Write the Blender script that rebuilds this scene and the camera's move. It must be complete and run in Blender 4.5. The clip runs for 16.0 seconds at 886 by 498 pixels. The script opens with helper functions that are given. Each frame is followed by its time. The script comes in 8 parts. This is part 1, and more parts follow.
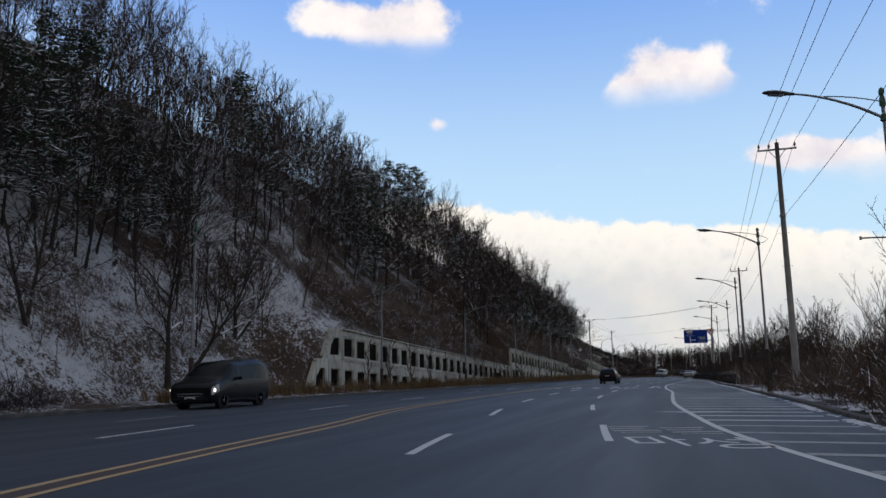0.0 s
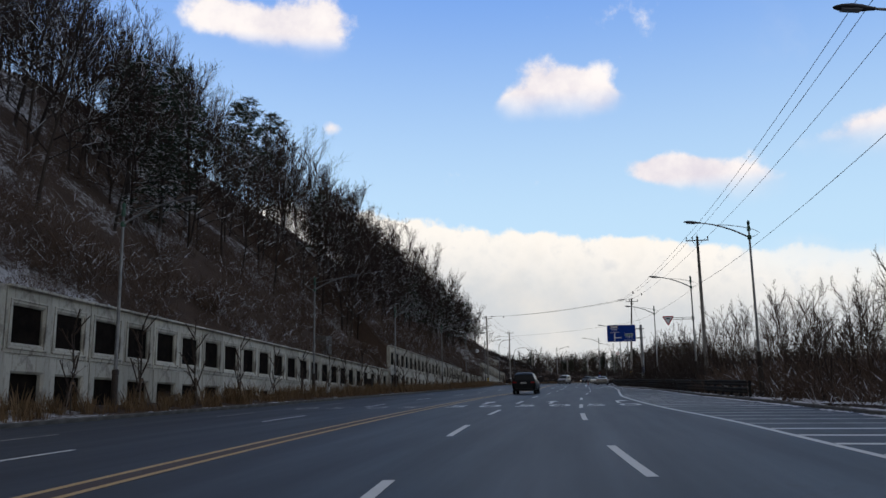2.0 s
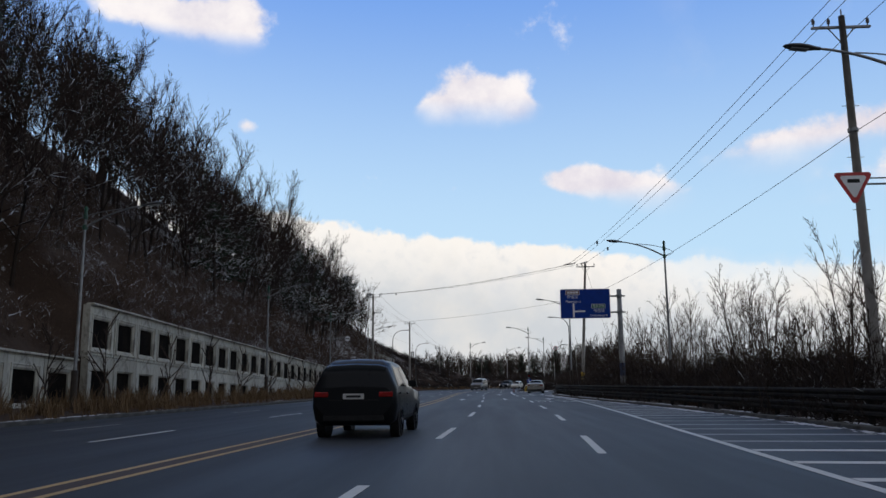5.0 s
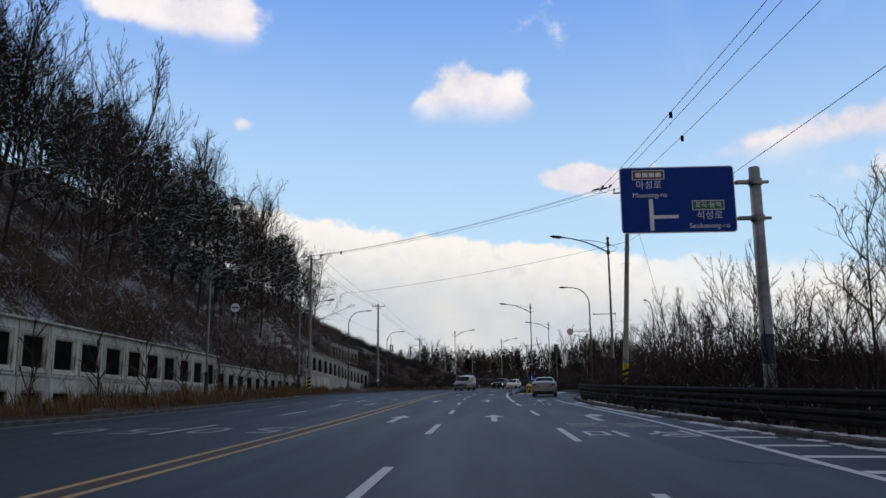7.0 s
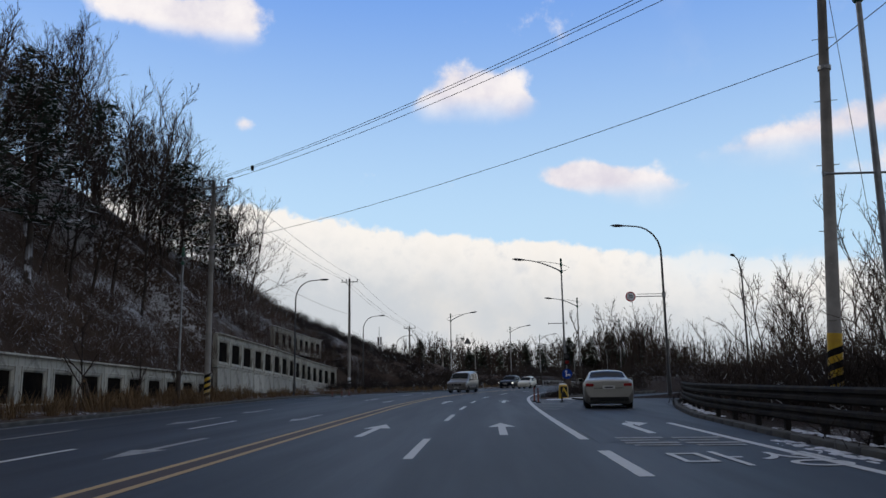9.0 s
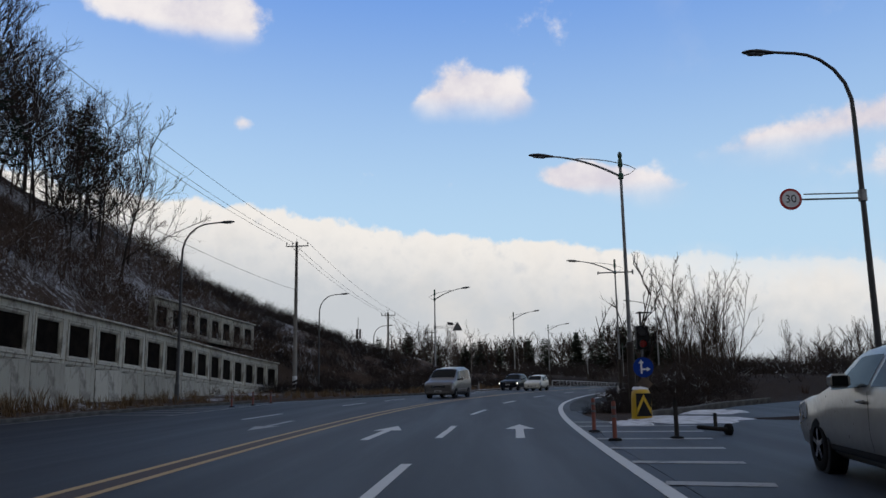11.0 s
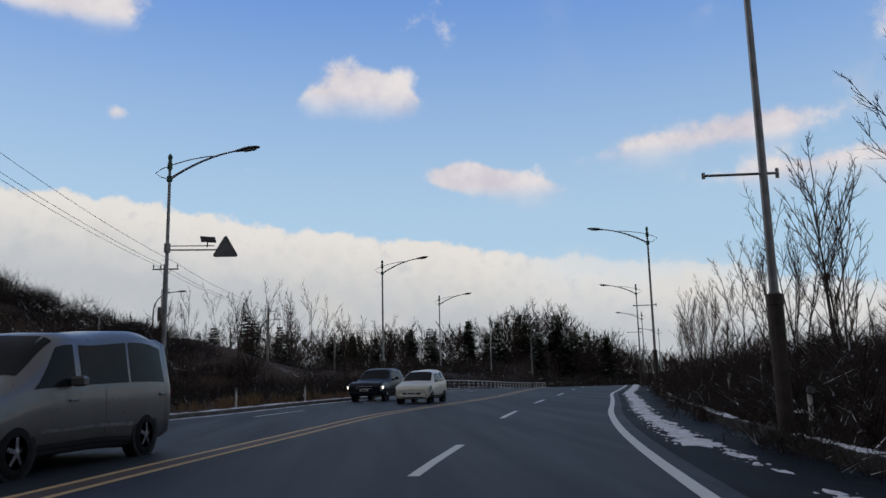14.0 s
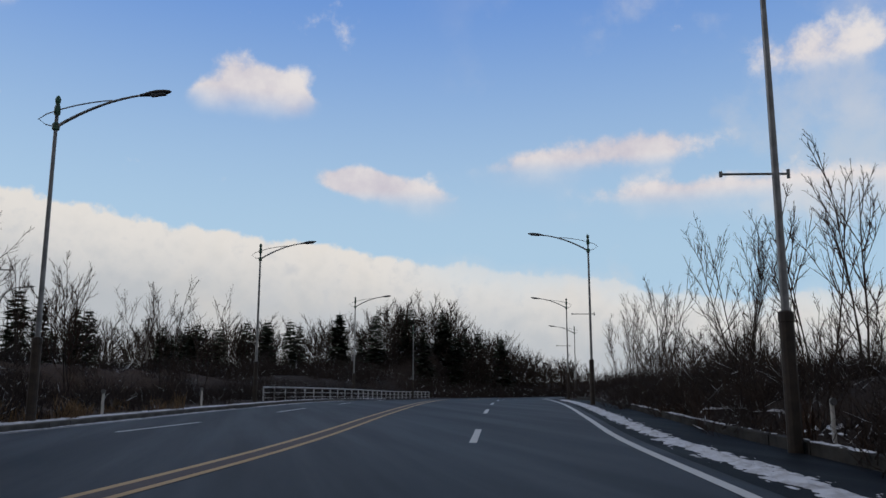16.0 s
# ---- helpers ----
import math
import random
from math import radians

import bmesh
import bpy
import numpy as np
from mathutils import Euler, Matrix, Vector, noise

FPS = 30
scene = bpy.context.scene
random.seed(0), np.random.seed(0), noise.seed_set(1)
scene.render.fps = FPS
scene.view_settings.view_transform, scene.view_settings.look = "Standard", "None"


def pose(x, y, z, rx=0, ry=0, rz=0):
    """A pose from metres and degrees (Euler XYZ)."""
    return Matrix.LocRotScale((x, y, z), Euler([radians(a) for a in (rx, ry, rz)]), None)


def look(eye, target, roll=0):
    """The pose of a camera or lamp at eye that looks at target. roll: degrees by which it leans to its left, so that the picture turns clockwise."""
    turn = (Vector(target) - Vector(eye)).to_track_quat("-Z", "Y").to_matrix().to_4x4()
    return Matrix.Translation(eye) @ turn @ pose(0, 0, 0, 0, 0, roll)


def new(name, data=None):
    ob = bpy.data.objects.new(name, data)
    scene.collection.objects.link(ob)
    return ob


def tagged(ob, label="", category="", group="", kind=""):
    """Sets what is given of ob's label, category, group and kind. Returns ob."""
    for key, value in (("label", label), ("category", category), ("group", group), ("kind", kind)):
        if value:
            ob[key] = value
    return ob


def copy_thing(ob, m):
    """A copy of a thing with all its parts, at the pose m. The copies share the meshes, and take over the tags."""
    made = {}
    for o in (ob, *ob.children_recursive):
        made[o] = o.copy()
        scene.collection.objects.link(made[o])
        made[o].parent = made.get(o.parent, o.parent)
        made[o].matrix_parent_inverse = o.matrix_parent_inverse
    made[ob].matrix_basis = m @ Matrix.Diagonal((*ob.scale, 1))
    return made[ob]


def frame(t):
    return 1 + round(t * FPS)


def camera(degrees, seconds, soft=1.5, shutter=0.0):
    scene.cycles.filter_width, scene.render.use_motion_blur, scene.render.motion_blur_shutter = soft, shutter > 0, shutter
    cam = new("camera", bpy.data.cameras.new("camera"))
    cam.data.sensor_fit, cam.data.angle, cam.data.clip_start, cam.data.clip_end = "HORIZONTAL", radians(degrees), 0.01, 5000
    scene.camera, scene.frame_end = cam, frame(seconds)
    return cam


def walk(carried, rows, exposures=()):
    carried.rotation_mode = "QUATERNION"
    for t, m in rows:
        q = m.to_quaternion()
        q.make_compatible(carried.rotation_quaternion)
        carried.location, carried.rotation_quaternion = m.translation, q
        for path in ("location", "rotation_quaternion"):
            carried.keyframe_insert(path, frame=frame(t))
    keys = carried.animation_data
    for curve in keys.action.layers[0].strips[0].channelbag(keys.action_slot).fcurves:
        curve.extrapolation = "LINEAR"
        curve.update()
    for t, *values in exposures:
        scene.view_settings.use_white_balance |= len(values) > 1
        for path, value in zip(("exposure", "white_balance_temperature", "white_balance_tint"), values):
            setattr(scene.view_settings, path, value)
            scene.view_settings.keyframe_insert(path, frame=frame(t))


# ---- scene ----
# camera: t, x, y, yaw, pitch, roll; the eye rides at one height over the road
EYE = 1.15
cam = camera(59.20, 16.0, soft=1.5)
PATH = [
    (0.0, 0.000, -0.000, 17.55, 9.27, 0.90),
    (0.5, -1.692, 7.051, 15.51, 9.33, 1.10),
    (1.0, -3.115, 14.135, 13.30, 9.45, 1.00),
    (1.5, -4.283, 21.352, 11.26, 9.40, 1.18),
    (2.0, -5.221, 28.587, 9.51, 9.61, 0.98),
    (2.5, -5.975, 35.804, 7.64, 9.71, 0.82),
    (3.0, -6.457, 43.127, 6.08, 9.73, 0.74),
    (3.5, -6.761, 50.703, 4.95, 9.79, 0.79),
    (4.0, -6.895, 58.242, 3.99, 9.83, 0.90),
    (6.5, -5.435, 98.801, 2.81, 9.77, 0.43),
    (7.0, -5.469, 106.524, 2.81, 9.70, 0.58),
    (7.5, -5.482, 114.118, 2.90, 9.63, 0.71),
    (8.0, -5.469, 121.571, 2.74, 9.40, 0.97),
    (8.5, -5.440, 128.638, 2.81, 9.51, 1.09),
    (9.0, -5.513, 135.418, 3.10, 9.59, 0.92),
    (11.5, -5.279, 166.279, 2.88, 9.52, 0.89),
    (12.0, -5.223, 173.020, 1.94, 9.37, 0.49),
    (12.5, -5.034, 179.717, 0.01, 9.21, 0.13),
    (13.0, -4.509, 186.628, -1.79, 9.21, 0.65),
    (13.5, -3.785, 193.692, -3.66, 9.29, 1.18),
    (14.0, -2.773, 200.871, -5.49, 9.35, 1.36),
    (14.5, -1.692, 208.212, -7.56, 9.44, 1.26),
    (15.0, -0.193, 215.600, -9.94, 9.53, 0.91),
    (15.5, 1.685, 222.851, -12.12, 9.77, 0.63),
    (16.0, 3.72, 230.17, -13.95, 9.68, -0.02),
]
walk(cam, [(t, pose(x, y, EYE, 90 + pitch, roll, yaw)) for t, x, y, yaw, pitch, roll in PATH],
     [(0.0, 0.12, 6950, 10), (3.0, 0.05, 6800, 10), (9.0, 0.0, 6700, 10), (12.0, -0.18, 6700, 10), (16.0, -0.32, 6700, 10)])

# ---- sky, sun ----
SUN_AZ, SUN_EL = radians(-62), radians(26)      # azimuth from +y towards +x
sun_data = bpy.data.lights.new("sun", "SUN")
sun_data.energy, sun_data.angle, sun_data.color = 0.5, radians(14), (1.0, 0.93, 0.84)
sun_ob = new("sun", sun_data)
sun_dir = Vector((math.sin(SUN_AZ) * math.cos(SUN_EL), math.cos(SUN_AZ) * math.cos(SUN_EL), math.sin(SUN_EL)))
sun_ob.matrix_world = look(sun_dir * 300, (0, 0, 0))


class Nodes:
    """Short calls for building a node tree."""

    def __init__(self, tree):
        self.t = tree
        tree.nodes.clear()

    def node(self, kind, operation="", data_type="", blend_type="", interpolation_type="", feature="", use_clamp=False):
        n = self.t.nodes.new(kind)
        if operation:
            n.operation = operation
        if data_type:
            n.data_type = data_type
        if blend_type:
            n.blend_type = blend_type
        if interpolation_type:
            n.interpolation_type = interpolation_type
        if feature:
            n.feature = feature
        if use_clamp:
            n.use_clamp = True
        return n

    def put(self, sock, v):
        if isinstance(v, (int, float)):
            sock.default_value = v
        elif isinstance(v, tuple):
            sock.default_value = v if len(v) != 3 or sock.type != "RGBA" else (*v, 1)
        elif v is not None:
            self.t.links.new(v, sock)

    def math(self, op, a, b=None, c=None, clamp=False):
        n = self.node("ShaderNodeMath", operation=op, use_clamp=clamp)
        for s, v in zip(n.inputs, (a, b, c)):
            self.put(s, v)
        return n.outputs[0]

    def mix(self, fac, a, b, blend="MIX"):
        n = self.node("ShaderNodeMix", data_type="RGBA", blend_type=blend)
        self.put(n.inputs[0], fac)
        self.put(n.inputs[6], a)
        self.put(n.inputs[7], b)
        return n.outputs[2]

    def ramp(self, v, lo, hi, a=0.0, b=1.0, smooth=True):
        n = self.node("ShaderNodeMapRange", interpolation_type="SMOOTHSTEP" if smooth else "LINEAR")
        for s, x in zip(n.inputs, (v, lo, hi, a, b)):
            self.put(s, x)
        return n.outputs[0]

    def noise(self, vec, scale, detail=4.0, rough=0.55, out=0):
        n = self.node("ShaderNodeTexNoise")
        if vec is not None:
            self.put(n.inputs["Vector"], vec)
        n.inputs["Scale"].default_value, n.inputs["Detail"].default_value, n.inputs["Roughness"].default_value = scale, detail, rough
        return n.outputs[out]


def build_world():
    w = bpy.data.worlds.new("winter_sky")
    scene.world = w
    w.use_nodes = True
    n = Nodes(w.node_tree)
    vec = n.node("ShaderNodeTexCoord").outputs["Generated"]
    xyz = n.node("ShaderNodeSeparateXYZ")
    n.put(xyz.inputs[0], vec)
    az = n.math("MULTIPLY", n.math("ARCTAN2", xyz.outputs[0], xyz.outputs[1]), 57.2958)
    el = n.math("MULTIPLY", n.math("ARCSINE", xyz.outputs[2]), 57.2958)
    sky = n.node("ShaderNodeTexSky")
    sky.sky_type, sky.sun_disc, sky.sun_elevation, sky.sun_rotation = "NISHITA", False, SUN_EL, SUN_AZ
    sky.air_density, sky.dust_density, sky.ozone_density = 1.0, 0.6, 1.6
    fine = n.math("SUBTRACT", n.noise(vec, 17.0, 7.0, 0.6), 0.5)
    broad = n.math("SUBTRACT", n.noise(vec, 5.0, 3.0, 0.5), 0.5)
    # cumulus puffs in heaps, each heap with the elevation of its base: azimuth, elevation, half-width, half-height, thickness
    heaps = [(24.4, [(-18.9, 25.5, 3.4, 2.6, 1), (-23.1, 25.2, 3.0, 1.8, 1), (-26.8, 25.9, 2.6, 2.0, 0.8)]), (26.9, [(-14.9, 27.5, 1.6, 0.5, 0.35)]),
             (20.3, [(-1.5, 21.5, 2.7, 2.1, 1), (1.7, 20.8, 2.3, 1.7, 1), (-3.7, 19.9, 1.8, 1.2, 0.9), (0.1, 19.5, 4.2, 1.2, 0.8), (3.2, 19.7, 1.6, 1.0, 0.8)]),
             (18.0, [(-17.7, 18.3, 1.0, 0.7, 0.7)]), (14.2, [(-2.5, 14.2, 1.4, 0.5, 0.35)]),
             (13.6, [(6.3, 14.9, 3.2, 1.2, 0.8), (10.2, 13.9, 4.4, 1.4, 0.8), (12.9, 12.7, 3.6, 1.3, 0.8), (8.3, 14.4, 3.0, 1.1, 0.7)]),
             (15.8, [(19.7, 15.3, 5.0, 1.3, 0.75), (24.7, 16.3, 6.0, 1.8, 0.8), (30.2, 16.7, 5.0, 1.8, 0.7), (21.7, 13.7, 4.0, 1.2, 0.5)]),
             (13.2, [(35.7, 12.9, 8.0, 2.2, 0.8), (28.7, 12.9, 5.0, 1.6, 0.6), (43.2, 11.8, 6.0, 2.0, 0.8), (22.7, 11.8, 3.0, 0.8, 0.5)]),
             (21.0, [(31.2, 24.5, 2.2, 0.8, 0.35), (40.7, 21.8, 5.5, 2.4, 0.75), (42.7, 17.3, 5.0, 1.5, 0.6)])]
    cover, under = 0.0, 0.0
    for foot, a, e, ra, re, thick in [(h[0], *q) for h in heaps for q in h[1]]:
        dx = n.math("MULTIPLY", n.math("SUBTRACT", az, a), 1 / ra)
        dy = n.math("MULTIPLY", n.math("SUBTRACT", el, e), 1 / re)
        d = n.math("SQRT", n.math("ADD", n.math("MULTIPLY", dx, dx), n.math("MULTIPLY", dy, dy)))
        m = n.math("MULTIPLY", n.ramp(d, 1.5, 0.0, smooth=True), thick)
        cover = n.math("ADD", cover, m)
        under = n.math("ADD", under, n.math("MULTIPLY", m, n.ramp(el, foot + 0.5, foot - 0.9)))
    # crisp heads, bases that melt into the blue
    under = n.math("DIVIDE", under, n.math("MAXIMUM", cover, 0.05), clamp=True)
    ragged = n.math("ADD", n.math("MULTIPLY", fine, 1.9), n.math("MULTIPLY", broad, 0.8))
    crisp = n.ramp(n.math("ADD", cover, ragged), 0.34, 0.86)
    melt = n.ramp(n.math("ADD", cover, n.math("MULTIPLY", ragged, 0.5)), 0.2, 2.6)
    cover = n.math("ADD", n.math("MULTIPLY", crisp, n.math("SUBTRACT", 1.0, under)), n.math("MULTIPLY", melt, under))
    # the long cloud bank over the horizon
    edge = n.math("ADD", n.math("MULTIPLY", az, -0.125), 10.3)
    edge = n.math("MAXIMUM", n.math("MINIMUM", edge, 14.5), 6.0)
    gap = n.math("SUBTRACT", edge, el)
    lumps = n.math("SUBTRACT", n.noise(vec, 38.0, 4.0, 0.55), 0.5)
    gap = n.math("ADD", gap, n.math("ADD", n.math("MULTIPLY", fine, 2.8), n.math("ADD", n.math("MULTIPLY", broad, 2.4), n.math("MULTIPLY", lumps, 0.7))))
    bank = n.math("ADD", n.math("MULTIPLY", n.ramp(gap, -0.12, 0.38), n.ramp(az, 9.0, 17.0, 1.0, 0.45)), n.math("MULTIPLY", n.ramp(gap, -1.0, 2.5), n.ramp(az, 9.0, 17.0, 0.0, 0.5)), clamp=True)
    # thin broken cloud low on the far side
    thin = n.math("MULTIPLY", n.ramp(n.math("ADD", broad, n.math("MULTIPLY", fine, 0.5)), 0.02, 0.25), n.ramp(az, 10.0, 30.0))
    shade = n.ramp(n.math("ADD", gap, n.math("MULTIPLY", lumps, 3.0)), 0.2, 6.0)
    bank_col = n.mix(shade, (9.3, 9.1, 8.9), (6.0, 6.45, 7.0))
    bank_col = n.mix(n.ramp(n.math("ADD", lumps, n.math("MULTIPLY", fine, 1.2)), -0.05, -0.4, 0.0, 0.6), bank_col, (6.2, 6.6, 7.2))
    bank_col = n.mix(n.ramp(n.math("ADD", broad, n.math("MULTIPLY", fine, 0.8)), -0.05, 0.4, 0.0, 0.4), bank_col, (9.3, 8.7, 8.0))
    puff_col = n.mix(n.ramp(n.math("ADD", fine, n.math("MULTIPLY", broad, 0.6)), -0.25, 0.25), (7.0, 6.8, 7.9), (9.5, 9.2, 9.4))
    blue = n.mix(n.ramp(el, 8.0, 34.0), (5.3, 7.8, 10.3), (1.25, 3.3, 9.0))
    clear = n.mix(0.88, sky.outputs[0], blue)
    # a thin grey veil overhead and behind
    veil = n.math("MAXIMUM", n.ramp(el, 32.0, 46.0), n.ramp(xyz.outputs[1], 0.35, 0.0))
    clear = n.mix(n.math("MULTIPLY", veil, n.ramp(n.math("ADD", broad, n.math("MULTIPLY", fine, 0.6)), -0.35, 0.2, 0.75, 1.0)), clear, (3.55, 3.75, 4.2))
    col = n.mix(n.math("MULTIPLY", thin, 0.45), clear, (7.6, 7.8, 8.4))
    col = n.mix(cover, col, puff_col)
    col = n.mix(bank, col, bank_col)
    bg = n.node("ShaderNodeBackground")
    n.put(bg.inputs[0], col)
    bg.inputs[1].default_value = 0.1
    out = n.node("ShaderNodeOutputWorld")
    n.put(out.inputs[0], bg.outputs[0])


build_world()


# ---- materials ----
def material(name, base, second=None, scale=6.0, mixing=(0.35, 0.65), rough=0.7, metal=0.0, bump=0.0, bump_scale=40.0, coat=0.0, spec=0.5, vary=0.0, fine=0.12):
    m = bpy.data.materials.new(name)
    m.use_nodes = True
    n = Nodes(m.node_tree)
    co = n.node("ShaderNodeTexCoord").outputs["Object"]
    bsdf = n.node("ShaderNodeBsdfPrincipled")
    second = second or tuple(c * 0.75 for c in base)
    col = n.mix(n.ramp(n.noise(co, scale, 5.0, 0.6), *mixing), base, second)
    g = n.noise(co, scale * 9, 3.0, 0.6)
    col = n.mix(1.0, col, n.mix(g, (1 - fine,) * 3, (1 + fine,) * 3), "MULTIPLY")
    if vary:
        rnd = n.node("ShaderNodeObjectInfo").outputs["Random"]
        col = n.mix(1.0, col, n.mix(rnd, (1 - vary,) * 3, (1 + vary,) * 3), "MULTIPLY")
    n.put(bsdf.inputs["Base Color"], col)
    n.put(bsdf.inputs["Roughness"], n.ramp(g, 0.2, 0.8, max(rough - 0.08, 0.02), min(rough + 0.08, 1.0)))
    bsdf.inputs["Metallic"].default_value = metal
    bsdf.inputs["Specular IOR Level"].default_value = spec
    bsdf.inputs["Coat Weight"].default_value = coat
    if bump:
        b = n.node("ShaderNodeBump")
        b.inputs["Strength"].default_value, b.inputs["Distance"].default_value = bump, 0.02
        n.put(b.inputs["Height"], n.noise(co, bump_scale, 4.0, 0.65))
        n.put(bsdf.inputs["Normal"], b.outputs[0])
    out = n.node("ShaderNodeOutputMaterial")
    n.put(out.inputs[0], bsdf.outputs[0])
    return m


def snowy(name, base, second, cut=0.35, amount=0.5, scale=1.5, rough=0.9):
    """Bark, needles or stalks with snow lying on what faces up."""
    m = bpy.data.materials.new(name)
    m.use_nodes = True
    n = Nodes(m.node_tree)
    tc = n.node("ShaderNodeTexCoord")
    co = tc.outputs["Object"]
    geo = n.node("ShaderNodeNewGeometry")
    nz = n.node("ShaderNodeSeparateXYZ")
    n.put(nz.inputs[0], geo.outputs["Normal"])
    rnd = n.node("ShaderNodeObjectInfo").outputs["Random"]
    col = n.mix(n.noise(co, 3.0, 3.0), base, second)
    col = n.mix(1.0, col, n.mix(rnd, (0.7, 0.7, 0.7), (1.3, 1.25, 1.2)), "MULTIPLY")
    lie = n.ramp(nz.outputs[2], cut, cut + 0.3)
    place = n.node("ShaderNodeSeparateXYZ")
    n.put(place.inputs[0], geo.outputs["Position"])
    deep = n.math("MULTIPLY", n.ramp(place.outputs[1], 120.0, 20.0, 0.0, 0.06), n.ramp(place.outputs[0], -15.0, -22.0))
    patch = n.ramp(n.math("ADD", n.noise(geo.outputs["Position"], scale, 4.0, 0.6), deep), 0.62 - 0.3 * amount, 0.72 - 0.3 * amount)
    snow = n.math("MULTIPLY", lie, patch)
    col = n.mix(snow, col, (0.72, 0.75, 0.8))
    bsdf = n.node("ShaderNodeBsdfPrincipled")
    n.put(bsdf.inputs["Base Color"], col)
    bsdf.inputs["Roughness"].default_value = rough
    bsdf.inputs["Specular IOR Level"].default_value = 0.2
    out = n.node("ShaderNodeOutputMaterial")
    n.put(out.inputs[0], bsdf.outputs[0])
    return m


def ground_material(name, litter, soil, snow_lo, snow_hi, scale=0.16):
    m = bpy.data.materials.new(name)
    m.use_nodes = True
    n = Nodes(m.node_tree)
    co = n.node("ShaderNodeTexCoord").outputs["Object"]
    col = n.mix(n.noise(co, 0.7, 6.0, 0.65), litter, soil)
    col = n.mix(1.0, col, n.mix(n.noise(co, 14.0, 4.0, 0.7), (0.55, 0.55, 0.55), (1.5, 1.45, 1.4)), "MULTIPLY")
    # shade of the right bank, put into the litter colour
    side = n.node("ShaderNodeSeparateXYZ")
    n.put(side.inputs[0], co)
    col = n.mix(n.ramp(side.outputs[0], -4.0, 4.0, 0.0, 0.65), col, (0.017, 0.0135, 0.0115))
    wide = n.noise(co, scale, 3.0, 0.5)
    small = n.noise(co, 2.2, 6.0, 0.72)
    xyz = n.node("ShaderNodeSeparateXYZ")
    n.put(xyz.inputs[0], co)
    # thicker snow on the open slope at the start and along the far verges
    more = n.math("ADD", n.math("ADD", n.math("MAXIMUM", n.ramp(xyz.outputs[1], 63.0, 54.0, 0.0, 0.118), n.math("MULTIPLY", n.ramp(xyz.outputs[1], 130.0, 70.0, 0.0, 0.085), n.ramp(xyz.outputs[0], -28.5, -31.0))), n.math("MULTIPLY", n.ramp(xyz.outputs[1], 110.0, 150.0, 0.0, 0.08), n.ramp(xyz.outputs[0], -18.0, -24.0))), n.ramp(xyz.outputs[0], -2.0, 12.0, 0.0, -0.02))
    speck = n.noise(co, 7.5, 5.0, 0.75)
    s = n.math("ADD", n.math("ADD", n.math("MULTIPLY", wide, 0.5), n.math("MULTIPLY", small, 0.35)), n.math("ADD", more, n.math("MULTIPLY", speck, 0.5)))
    snow = n.ramp(s, snow_lo, snow_hi)
    col = n.mix(snow, col, n.mix(small, (0.36, 0.36, 0.375), (0.56, 0.57, 0.595)))
    bsdf = n.node("ShaderNodeBsdfPrincipled")
    n.put(bsdf.inputs["Base Color"], col)
    bsdf.inputs["Roughness"].default_value = 0.95
    bsdf.inputs["Specular IOR Level"].default_value = 0.15
    b = n.node("ShaderNodeBump")
    b.inputs["Strength"].default_value, b.inputs["Distance"].default_value = 0.8, 0.12
    n.put(b.inputs["Height"], n.noise(co, 5.0, 6.0, 0.7))
    n.put(bsdf.inputs["Normal"], b.outputs[0])
    out = n.node("ShaderNodeOutputMaterial")
    n.put(out.inputs[0], bsdf.outputs[0])
    return m


